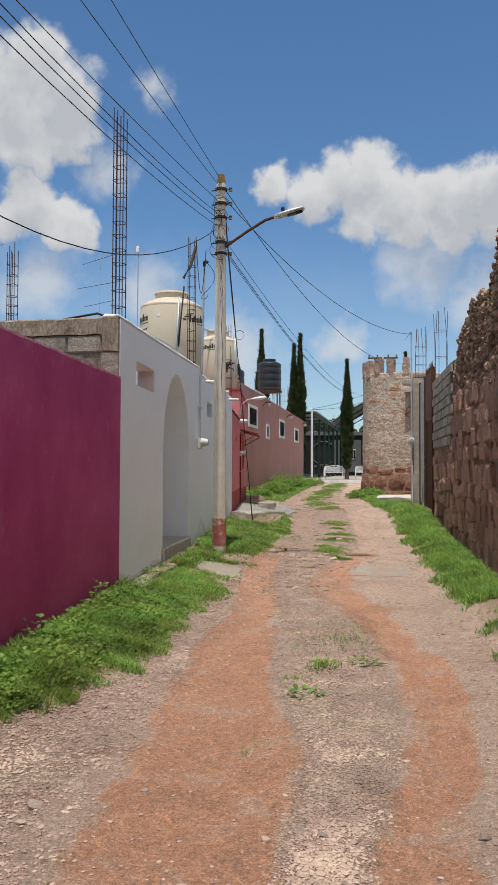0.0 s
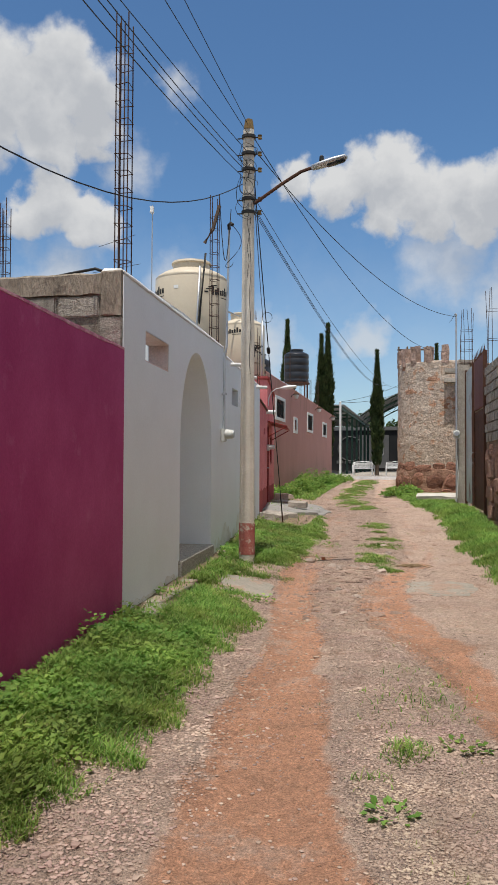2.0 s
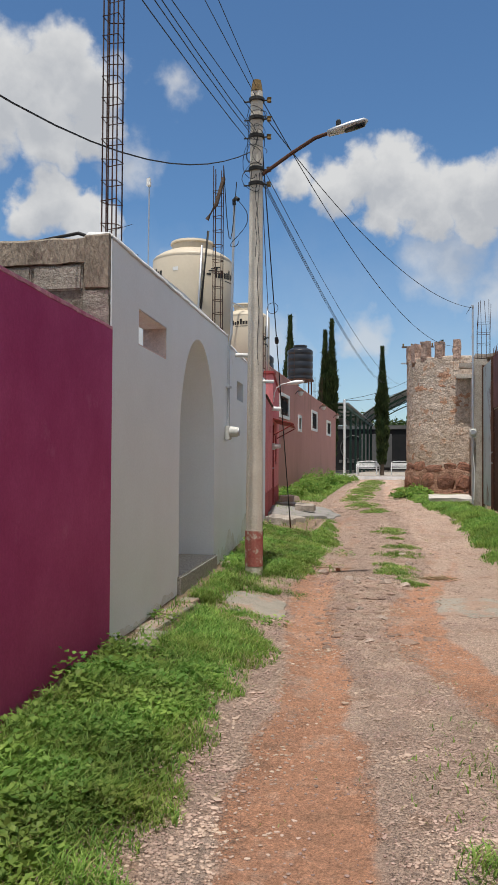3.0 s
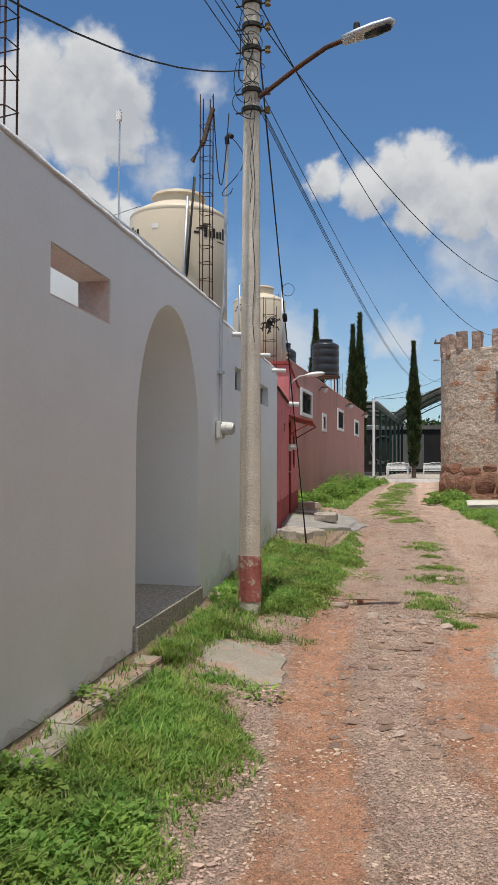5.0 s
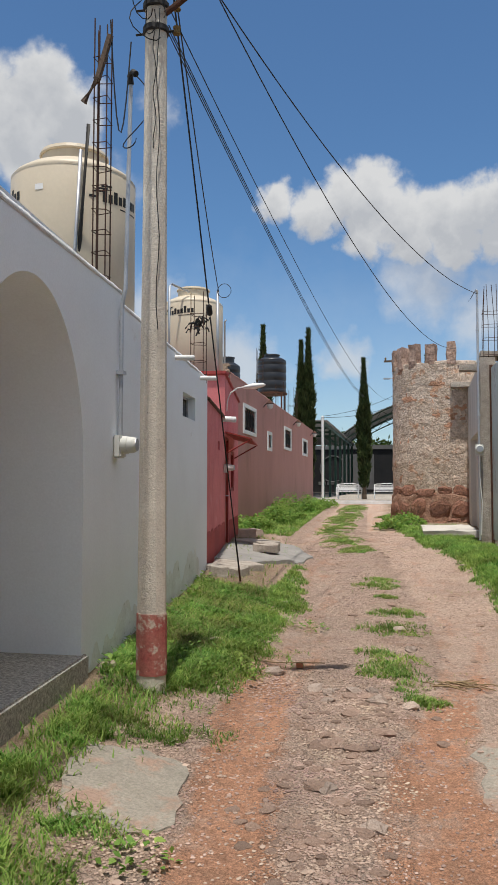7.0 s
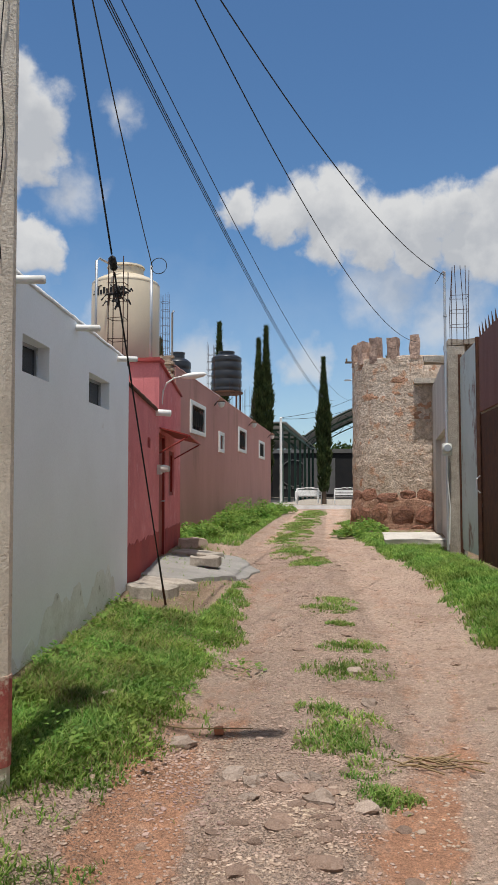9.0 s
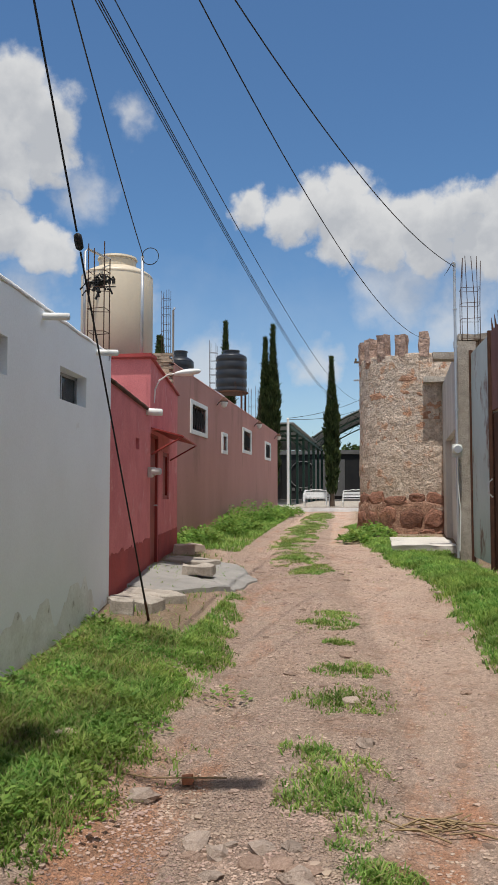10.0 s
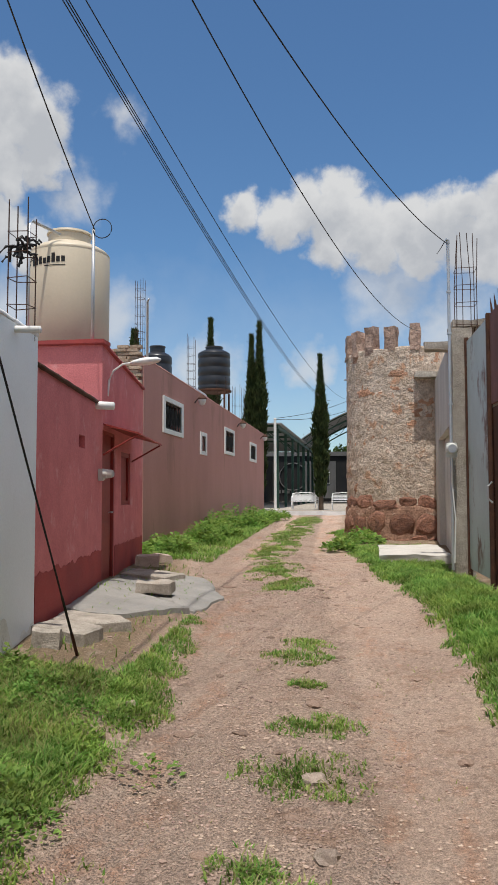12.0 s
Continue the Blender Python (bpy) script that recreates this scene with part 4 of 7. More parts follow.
for k, (a, b, c, d) in enumerate(WINDOWS):
    w = thing(f"window_{k + 3}", "small window with a white surround and black wrought iron grille" if k != 1 else "narrow slit window with a white surround", "window")
    tagged(w, kind="structure")
    bm = slab_wall(rect(a, b, c, d), [rect(a + 0.16, b - 0.16, c + 0.1, d - 0.1)], lambda y: XB + 0.035, 0.05)
    part("window_frame", bm, "white_paint", w, "raised white plaster surround")
    part("pane", bx(XB - 0.13, XB - 0.12, a + 0.15, b - 0.15, c + 0.09, d - 0.09), "glass_dark", w, "dark glass pane")
    if k == 1:
        continue
    y0, y1, z0, z1 = a + 0.16, b - 0.16, c + 0.1, d - 0.1
    g = part("grille", tube([(XB - 0.02, y0, z0 + 0.02), (XB - 0.02, y1, z0 + 0.02)], 0.014, 5), "iron", w, "black wrought iron grille")
    n = 6
    for i in range(n):
        yy = y0 + (y1 - y0) * (i + 0.5) / n
        part("bar", tube([(XB - 0.02, yy, z0), (XB - 0.02, yy, z1)], 0.012, 5), "iron", g)
        zc = (z0 + z1) / 2
        part("scroll", tube([(XB - 0.02, yy + 0.1 * math.cos(t), zc + 0.2 * math.sin(t)) for t in [math.tau * q / 14 for q in range(15)]], 0.012, 4), "iron", g)
    part("rail", tube([(XB - 0.02, y0, z1 - 0.02), (XB - 0.02, y1, z1 - 0.02)], 0.014, 5), "iron", w)


solid("wall_mauve_link", bx(XB - 0.2, XB - 0.02, 23.5, YM - 0.14, 0, 3.4), "mauve", "low mauve wall joining the two houses", "wall", kind="structure")

# ---- stone tower ----
TC, TR = Vector((0.34, 30.6, 0)), 1.6


def tower_bm():
    bm = bmesh.new()
    seg, rows, zb, zt = 190, 110, 0.2, 5.0
    rings = []
    for j in range(rows + 1):
        z = zb + (zt - zb) * j / rows
        ring = []
        for i in range(seg):
            a = math.tau * i / seg
            p = Vector((math.sin(a), -math.cos(a), 0))
            q = p * TR
            d = 0.022 * noise.noise((q.x * 1.1, q.y * 1.1, z * 1.1)) + 0.009 * noise.noise((q.x * 4.3, q.y * 4.3, z * 4.3 + 5)) + 0.012 * noise.noise((q.x * 11, q.y * 11, z * 11 + 9))
            d += 0.07 * max(0, 1.5 - z) / 1.3
            ring.append(bm.verts.new(TC + p * (TR + d) + Vector((0, 0, z + (0.06 * noise.noise((q.x * 2.5, q.y * 2.5, 0)) if j == rows else 0)))))
        rings.append(ring)
    for u, v in zip(rings, rings[1:]):
        for i in range(seg):
            bm.faces.new((u[i], u[(i + 1) % seg], v[(i + 1) % seg], v[i]))
    bm.faces.new(rings[-1])
    return bm


tower = thing("stone_tower", "round rubble stone tower with square merlons and patchy render", "tower")
part("wall", tower_bm(), "tower", tower, "patchy lime render over rubble", smooth=True)


def footing_bm():
    """Dark rubble band round the foot, with a ragged upper edge."""
    bm = bmesh.new()
    seg, rows = 150, 14
    rings = []
    for j in range(rows + 1):
        ring = []
        for i in range(seg):
            a = math.tau * i / seg
            p = Vector((math.sin(a), -math.cos(a), 0))
            q = p * TR
            top = 1.42 + 0.22 * noise.noise((q.x * 1.6, q.y * 1.6, 3)) + 0.1 * noise.noise((q.x * 6, q.y * 6, 8))
            z = 0.15 + (top - 0.15) * j / rows
            d = 0.03 + 0.03 * noise.noise((q.x * 5, q.y * 5, z * 5)) + 0.07 * max(0, 1.5 - z) / 1.3 - (0.06 if j == rows else 0)
            ring.append(bm.verts.new(TC + p * (TR + d) + Vector((0, 0, z))))
        rings.append(ring)
    for u, v in zip(rings, rings[1:]):
        for i in range(seg):
            bm.faces.new((u[i], u[(i + 1) % seg], v[(i + 1) % seg], v[i]))
    return bm


part("footing", footing_bm(), "footing", tower, "dark red rubble footing", smooth=True)


def rough_block(sx, sy, sz, seed, cuts=3):
    bm = bmesh.new()
    bmesh.ops.create_cube(bm, size=1)
    bmesh.ops.subdivide_edges(bm, edges=bm.edges[:], cuts=cuts, use_grid_fill=True)
    for v in bm.verts:
        v.co = Vector((v.co.x * sx, v.co.y * sy, v.co.z * sz))
        r = noise.noise_vector((v.co.x * 5 + seed * 7.3, v.co.y * 5, v.co.z * 5))
        v.co += r * 0.035
    return bm


for k, deg in enumerate((-78, -59, -40, -21, 0)):
    a = radians(deg)
    m = part("merlon", rough_block(0.25, 0.24, 0.56 + 0.05 * ((k * 7) % 3), k), "merlon", tower, "squared stone merlon")
    m.location = TC + Vector((math.sin(a) * (TR - 0.1), -math.cos(a) * (TR - 0.1), 5.2))
    m.rotation_euler = (0, 0, a)

# ---- house beside the tower ----
def XF(y):
    """Plan line of the grey house front."""
    return 0.5 + 0.04 * (y - 22.6)


facade = solid("wall_facade", slab_wall([(22.55, 0), (29.6, 0), (29.6, 4.2), (22.55, 4.05)], [rect(22.95, 27.7, 0.5, 2.76)], XF, -0.25), "plaster", "stained grey plaster house front with a doorway", "wall", kind="structure")
solid("wall_facade_return", bx(1.03, 6.0, 29.3, 29.6, 0, 4.2), "plaster", "grey plaster side wall", "wall", kind="structure")
solid("ceiling_facade", bx(1.03, 6.0, 22.6, 29.3, 3.9, 4.05), "roof", "flat roof of the grey house", "roof", kind="structure")
door = thing("door_1", "dark weathered double door set in a grey doorway", "door")
tagged(door, kind="structure")
for a, b in ((22.97, 23.84), (23.86, 24.73)):
    leaf = part("leaf", bx(0.66, 0.7, a, b, 0.52, 2.76, 0.006), "dark_wood", door, "dark timber door leaf")
    for z0, z1 in ((0.7, 1.5), (1.62, 2.6)):
        part("panel", bx(0.645, 0.665, a + 0.1, b - 0.1, z0, z1, 0.006), "dark_wood", leaf)
part("door_frame", slab_wall(rect(22.96, 24.8, 0.5, 2.75), [rect(23.0, 24.74, 0.51, 2.7)], lambda y: XF(y) + 0.09, -0.05), "dark_wood", door, "dark timber frame")
solid("wall_facade_recess", slab_wall(rect(24.82, 27.7, 0.3, 2.76), [], lambda y: XF(y) + 0.12, -0.13), "plaster", "recessed grey plaster beside the dark door", "wall", kind="structure")

# column with mast in front of the gate
col = solid("wall_column", rough_block(0.29, 0.3, 3.9, 3, 6), "concrete", "patched concrete corner column with peeling limewash", "column", loc=(0.575, 22.4, 2.05), kind="structure")

# ---- gate and walls opposite ----
solid("wall_block_right", slab_wall(rect(14.9, 18.7, 0, 3.5), [], lambda y: XR(y) + 0.03, -0.2), "old_mortar", "grey concrete block infill wall", "wall", kind="structure")
gate = thing("metal_gate", "tall sheet metal gate, pale blue paint worn to rust", "gate")
part("fixed_panel", slab_wall([(20.72, 0.62), (22.24, 0.62), (22.24, 3.8), (20.72, 3.82)], [], XR, -0.04), "gate", gate, "pale blue sheet with rust patches")
part("leaf", slab_wall(rect(18.72, 20.68, 0.55, 2.7), [], lambda y: XR(y) + 0.03, -0.04), "rust", gate, "dark brown rusted door leaf")
part("upper_panel", slab_wall([(18.72, 2.74), (20.7, 2.74), (20.7, 3.84), (18.72, 3.86)], [], lambda y: XR(y) + 0.01, -0.04), "gate_rust", gate, "maroon rusted sheet")
for k in range(9):
    yy = 18.8 + 0.22 * k
    bm = bmesh.new()
    tube([(XR(yy) + 0.02, yy, 3.84), (XR(yy) - 0.0, yy, 4.02)], 0.018, 4, bm, 0.15)
    part("spike", bm, "rust", gate)
part("handle", tube([(XR(20.5) - 0.03, 20.5, 1.55), (XR(20.5) - 0.08, 20.5, 1.6), (XR(20.5) - 0.08, 20.5, 1.75), (XR(20.5) - 0.03, 20.5, 1.8)], 0.012, 6), "steel", gate, "steel pull handle")
for yy in (18.7, 20.7, 22.25):
    part("post", bx(XR(yy) - 0.03, XR(yy) + 0.03, yy - 0.03, yy + 0.03, 0.4, 3.86, 0.004), "rust", gate)

TOP_R = ((-4, 4.6), (9.0, 4.75), (10.1, 4.5), (10.36, 4.3), (10.75, 4.1), (11.0, 3.92), (11.15, 3.95), (11.9, 4.02), (12.75, 4.06), (13.1, 3.94), (14.0, 3.8), (14.2, 3.6), (14.5, 3.4), (14.95, 3.26))


def ruin_bm():
    """Ragged old wall: lower masonry, upper crumbling rubble."""
    bm = bmesh.new()
    ys = [-4 + 0.5 * i for i in range(25)] + [8.5 + 0.07 * i for i in range(93)]
    rows = 60
    grid = []
    for y in ys:
        zt = lerp_at(TOP_R, y) + 0.12 * noise.noise((y * 2.1, 0, 0)) + 0.1 * noise.noise((y * 6, 4, 0))
        line = []
        for j in range(rows + 1):
            z = -0.1 + (zt + 0.1) * j / rows
            up = max(0.0, min(1.0, (z - 2.6) / 0.15))
            d = up * (0.09 * noise.noise((y * 4, z * 4, 1)) + 0.06 * noise.noise((y * 10, z * 10, 2)) - 0.03) + (1 - up) * 0.02 * noise.noise((y * 5, z * 5, 3))
            line.append(bm.verts.new((XR(y) - d + 0.04, y, z)))
        line.append(bm.verts.new((XR(y) + 0.5, y, zt)))
        line.append(bm.verts.new((XR(y) + 0.5, y, -0.1)))
        grid.append(line)
    for u, v in zip(grid, grid[1:]):
        for k in range(len(u) - 1):
            bm.faces.new((u[k], u[k + 1], v[k + 1], v[k]))
    bm.faces.new(grid[0]), bm.faces.new(grid[-1][::-1])
    return bm


ruin = solid("wall_ruin", ruin_bm(), "old_mortar", "ragged old rubble stone wall with a crumbling top", "wall", kind="structure")


# ---- utility pole, street lamp, cables ----
PX, PY = -2.74, 12.25
pole = thing("utility_pole", "weathered octagonal concrete utility pole with a faded red band", "utility pole", (PX, PY, 0.1))


def octo(r0, r1, z0, z1, rows=1, groove=0.0):
    bm = bmesh.new()
    rings = []
    for j in range(rows + 1):
        f = j / rows
        r, z = r0 + (r1 - r0) * f, z0 + (z1 - z0) * f
        ring = []
        for k in range(16):
            a = math.tau * (k + 0.5) / 16
            rr = r * (1 / max(abs(math.cos(a)), abs(math.sin(a)), (abs(math.cos(a)) + abs(math.sin(a))) / 1.3))
            if k in (11, 12):
                rr *= 1 - groove
            ring.append(bm.verts.new((rr * math.cos(a), rr * math.sin(a), z)))
        rings.append(ring)
    for u, v in zip(rings, rings[1:]):
        for k in range(16):
            bm.faces.new((u[k], u[(k + 1) % 16], v[(k + 1) % 16], v[k]))
    bm.faces.new(rings[0][::-1]), bm.faces.new(rings[-1])
    return bm


part("shaft", octo(0.104, 0.072, -0.3, 5.93, 24, 0.2), "pole", pole)
part("paint_band", octo(0.106, 0.1045, 0.2, 0.62, 2, 0.19), "red_band", pole, "faded red painted band")
part("cap", octo(0.072, 0.05, 5.932, 6.07, 2), "cap", pole, "mossy ochre pole cap")
for z in (5.83, 5.6, 5.38, 4.98, 4.8):
    b = part("strap", lathe([(0.092, z - 0.02), (0.096, z - 0.018), (0.096, z + 0.018), (0.092, z + 0.02)], 16), "iron", pole, "dark steel strap")
    part("bolt", tube([(-0.16, 0.02, z), (0.15, 0.02, z)], 0.009, 6), "iron", b)
    part("insulator", lathe([(0.012, -0.03), (0.03, -0.025), (0.022, 0), (0.03, 0.025), (0.012, 0.03)], 10, (0.15, 0.02, z)), "cap", b, "brown porcelain spool")
r_ = random.Random(9)
for k in range(9):
    c = Vector((r_.uniform(-0.04, 0.1), -0.1, r_.uniform(4.75, 5.75)))
    s, w = r_.uniform(0.09, 0.26), r_.uniform(0.05, 0.13)
    part("cable_loop", tube([c + Vector((w * math.cos(t) + 0.015 * math.sin(3 * t), 0.06 * math.sin(t * 2 + k) - 0.03, s * math.sin(t))) for t in [math.tau * q / 18 for q in range(16)]], 0.004, 5), "cable", pole, "coiled slack cable")
for k in range(2):
    part("down_cable", tube([(0.02 + 0.03 * k + 0.012 * math.sin(q * 1.3 + k), -0.108 + 0.03 * q / 14, 4.9 - (1.0 + 1.3 * k) * q / 14) for q in range(15)], 0.0035, 5), "cable", pole)

lamp = thing("street_lamp", "street light head on a rusty bent arm fixed to the pole", "street lamp", (PX, PY, 0.1))
part("arm", tube([(0.08, -0.04, 4.9), (0.45, -0.06, 5.13), (0.72, -0.07, 5.28), (0.82, -0.07, 5.31), (0.9, -0.07, 5.33)], 0.022, 8), "rust", lamp, "rusty steel arm")
head = part("head", lathe([(0.02, 0), (0.055, 0.02), (0.07, 0.14), (0.075, 0.3), (0.06, 0.46), (0.015, 0.5)], 14), "steel", lamp, "grey metal lamp head", True)
head.matrix_basis = Matrix.Translation((0.86, -0.07, 5.32)) @ Matrix.Rotation(radians(76), 4, "Y") @ Matrix.Diagonal((0.6, 1.25, 1, 1))
lens_ = part("lens", lathe([(0.02, 0.2), (0.05, 0.22), (0.06, 0.32), (0.05, 0.44), (0.02, 0.46)], 14), "glass_dark", lamp, "dull glass lens", True)
lens_.matrix_basis = Matrix.Translation((0.87, -0.07, 5.285)) @ Matrix.Rotation(radians(76), 4, "Y") @ Matrix.Diagonal((0.35, 1.1, 1, 1))
part("photocell", lathe([(0.03, 0), (0.032, 0.02), (0.03, 0.07), (0.02, 0.085)], 12, (1.0, -0.07, 5.39)), "ink", lamp, "black photocell")


def cable(a, b, drop, r=0.0045, label="thin black overhead electric cable", n=28):
    a = Vector(a)
    bm = tube([p - a for p in sag(a, b, drop, n)], r, 5)
    return solid("overhead_cable", bm, "cable", label, "cable", a, group="overhead cables")


for z, end, drop in ((6.08, (-2.4, -25, 7.2), 0.5), (5.95, (-2.95, -25, 7.2), 0.9), (5.7, (-4.5, -25, 7.3), 1.2), (5.5, (-2.3, -25, 7.46), 1.95), (5.42, (-2.1, -25, 7.46), 2.05), (5.3, (-2.1, -25, 7.3), 2.05)):
    cable((PX, PY - 0.08, z), end, drop)
cable((PX - 0.08, PY, 5.3), (-3.96, -1.7, 6.0), 2.0, 0.0065, "thick black service cable strung from the pole")
cable((PX + 0.08, PY + 0.05, 5.76), (0.4, 22.18, 5.2), 0.5, 0.006, "black service cable to the roof mast")
cable((PX + 0.08, PY + 0.05, 5.91), (0.45, 28.94, 5.31), 0.883, 0.006, "black service cable to the tower")
for dx in (0.0, 0.12, 0.22):
    cable((PX + 0.08, PY + 0.05, 4.9 + dx * 0.3), (-2.86 + dx * 0.9, 56, 6.88), 0.75 + dx * 0.3)
cable((PX + 0.08, PY + 0.05, 5.1), (-1.2, 54.2, 6.94), 1.277, 0.0045)
cable((PX, PY + 0.08, 6.1), (-4.08, 20.06, 4.93), 0.13, 0.007, "black service cable to the roof pipe")
cable((-4.77, 45.5, 4.95), (-1.0, 59.9, 7.75), 0.25, 0.012)
cable((-4.77, 45.5, 4.9), (-1.0, 59.9, 7.1), 0.3, 0.012)
guy = thing("guy_wire", "steel guy wire with a black strain insulator, anchored in the ground", "guy wire", (-3.04, 16.85, gz(-3.04, 16.85)))
g0 = Vector((-3.04, 16.85, gz(-3.04, 16.85)))
g1 = Vector((PX, PY + 0.08, 6.08)) - g0
part("lower_wire", tube([g1 * f for f in (-0.01, 0.2, 0.4, 0.51)], 0.008, 6), "cable", guy)
part("upper_wire", tube([g1 * f for f in (0.53, 0.8, 1.0)], 0.008, 6), "cable", guy)
ins = part("insulator", lathe([(0.012, -0.06), (0.028, -0.045), (0.031, 0), (0.028, 0.045), (0.012, 0.06)], 12), "ink", guy, "black strain insulator", True)
ins.matrix_basis = Matrix.Translation(g1 * 0.52) @ g1.to_track_quat("Z", "Y").to_matrix().to_4x4()
part("grip", tube([g1 * f for f in (0.03, 0.09)], 0.011, 6), "cable", guy, "wire grip")
part("anchor_rod", tube([g1 * f for f in (-0.03, 0.035)], 0.014, 6), "rust", guy, "rusty anchor rod")


# ---- tanks ----
def patch(r, a0, a1, z0, z1, skew=0.0, n=6):
    """A thin printed mark on a tank's side; angles from the side facing -y."""
    bm = bmesh.new()
    lo, hi = [], []
    for i in range(n + 1):
        a = radians(a0 + (a1 - a0) * i / n)
        p = Vector((math.sin(a) * r, -math.cos(a) * r, 0))
        lo.append(bm.verts.new(p + Vector((0, 0, z0 + skew * i / n))))
        hi.append(bm.verts.new(p + Vector((0, 0, z1 + skew * i / n))))
    for i in range(n):
        bm.faces.new((lo[i], lo[i + 1], hi[i + 1], hi[i]))
    return bm


def print_on(tank, r, a, z, s=1.0):
    mark = part("printed_mark", patch(r, a - 17 * s, a - 12 * s, z - 0.01, z + 0.012), "ink", tank, "black printed mark")
    for q, (aa, zz) in enumerate(((-15, 0.035), (-12.5, 0.065), (-9, 0.09))):
        part("stroke", patch(r, a + aa * s, a + (aa + 8) * s, z + zz, z + zz + 0.016, 0.015), "ink", mark)
    for q in range(8):
        hgt = (0.12, 0.075, 0.105, 0.075, 0.085, 0.125, 0.075, 0.075)[q]
        part("bar", patch(r, a + (-8 + q * 4.2) * s, a + (-8 + q * 4.2 + 3.2) * s, z - 0.035 + q * 0.004, z - 0.035 + hgt + q * 0.004), "ink", mark)
    part("line", patch(r, a + 6 * s, a + 25 * s, z - 0.062, z - 0.05, 0.008), "ink", mark)


def water_tank(loc, r, top, label, material="tank", ribs=0, group="rooftop water tanks"):
    t = thing("water_tank", label, "water tank", loc, group)
    b = top * 0.81
    prof = [(r * 0.97, 0.0), (r, 0.02)]
    if ribs:
        for i in range(ribs):
            z = b * (i + 0.5) / ribs
            prof += [(r, z - 0.05), (r * 0.965, z - 0.02), (r * 0.965, z + 0.02), (r, z + 0.05)]
    prof += [(r, b - 0.02), (r * 0.985, b), (r * 1.0, b + 0.015), (r * 0.94, b + 0.055), (r * 0.8, b + 0.105), (r * 0.62, b + 0.15), (r * 0.53, b + 0.165)]
    part("body", lathe(prof, 48), material, t, smooth=True)
    z = b + 0.16
    part("neck", lathe([(r * 0.5, z), (r * 0.52, z + 0.01), (r * 0.52, top - 0.06), (r * 0.5, top - 0.06)], 40), material, t, smooth=False)
    part("lid", lathe([(r * 0.55, top - 0.06), (r * 0.56, top - 0.05), (r * 0.54, top - 0.02), (r * 0.3, top - 0.005), (r * 0.05, top)], 40), material, t, "screw lid")
    return t


tank_a = water_tank((-3.9, 13.5, 2.98), 0.55, 1.62, "beige plastic water tank on the white house roof")
print_on(tank_a, 0.553, 60, 1.06, 1.4)
print_on(tank_a, 0.553, -66, 1.06, 1.4)
part("sticker", patch(0.553, -12, -4, 1.1, 1.15), "white_paint", tank_a, "small white sticker")
tank_b = water_tank((-4.79, 21.05, 3.42), 0.55, 1.83, "beige plastic water tank on the pink house roof")
print_on(tank_b, 0.553, -24, 1.28, 1.6)
tank_c = water_tank((-6.05, 38.0, 5.25), 0.57, 1.55, "black ribbed plastic water tank on a steel stand", "black_tank", 4)
stand = thing("tank_stand", "dark steel tank stand on the flat roof", "stand", (-6.05, 38.0, 3.98))
part("top", lathe([(0.6, 1.2), (0.62, 1.21), (0.62, 1.26), (0.6, 1.27)], 24), "rust", stand)
for sx in (-0.45, 0.45):
    for sy in (-0.45, 0.45):
        part("leg", bx(sx - 0.03, sx + 0.03, sy - 0.03, sy + 0.03, 0, 1.2), "rust", stand)
part("brace", bx(-0.45, 0.45, -0.47, -0.43, 0.55, 0.6), "rust", stand)
water_tank((-6.75, 33.0, 3.98), 0.42, 1.95, "black plastic water tank on the flat roof", "black_tank", 4)
pan = thing("solar_heater", "silver solar water heater tube on the flat roof", "water heater", (-6.2, 35.2, 3.98))
part("cylinder", tube([(0.1, 1.2, 0.85), (0.1, -1.0, 0.85)], 0.13, 16), "steel", pan, "silver cylinder")
for sy in (-1.0, 1.2):
    part("leg", bx(0.07, 0.13, sy * 0.8 - 0.03, sy * 0.8 + 0.03, 0, 0.75), "steel", pan)


# ---- rebar columns ----
def rebar_column(loc, h, w, label, bars=4, step=0.18, seed=1, loose=0.0):
    r = random.Random(seed)
    c = thing("rebar_column", label, "rebar", loc, "bare rebar columns")
    for k in range(bars):
        sx, sy = (-1, 1, 1, -1)[k % 4] * w / 2 * (1 if k < 4 else 0.4), (-1, -1, 1, 1)[k % 4] * w / 2
        hh = h - r.uniform(0, 0.18)
        part("bar", tube([(sx, sy, -0.03), (sx, sy, hh * 0.5), (sx + r.uniform(-1, 1) * loose, sy + r.uniform(-1, 1) * loose, hh)], 0.006, 5), "rebar", c)
    z = 0.08
    while z < h - 0.2 - 2 * loose * 3:
        d = w / 2 + 0.006
        q = r.uniform(-0.015, 0.015)
        part("stirrup", tube([(-d, -d, z), (d, -d, z + q), (d, d, z), (-d, d, z + q), (-d, -d, z)], 0.0045, 4), "rebar", c)
        z += step * r.uniform(0.85, 1.15)
    return c


REBAR = "bundle of bare rusty rebar rising from the "
rebar_column((-3.08, 8.52, 3.1), 2.5, 0.115, REBAR + "block wall corner", 6, 0.165, 1)
rebar_column((-5.65, 11.0, 2.98), 1.9, 0.115, REBAR + "roof behind the block wall", 6, 0.15, 2)
rebar_column((-3.34, 12.75, 3.18), 2.2, 0.105, REBAR + "white wall", 5, 0.17, 3)
rebar_column((-3.66, 17.08, 3.0), 1.2, 0.17, REBAR + "white house corner", 4, 0.2, 4)
rebar_column((0.66, 22.42, 3.98), 1.5, 0.28, REBAR + "concrete corner column", 6, 0.28, 5, 0.05)
rebar_column((1.0, 18.6, 3.48), 1.75, 0.26, REBAR + "block wall", 5, 0.55, 6, 0.06)
rebar_column((-6.4, 30.0, 3.97), 3.1, 0.2, REBAR + "flat roof", 6, 0.22, 7)
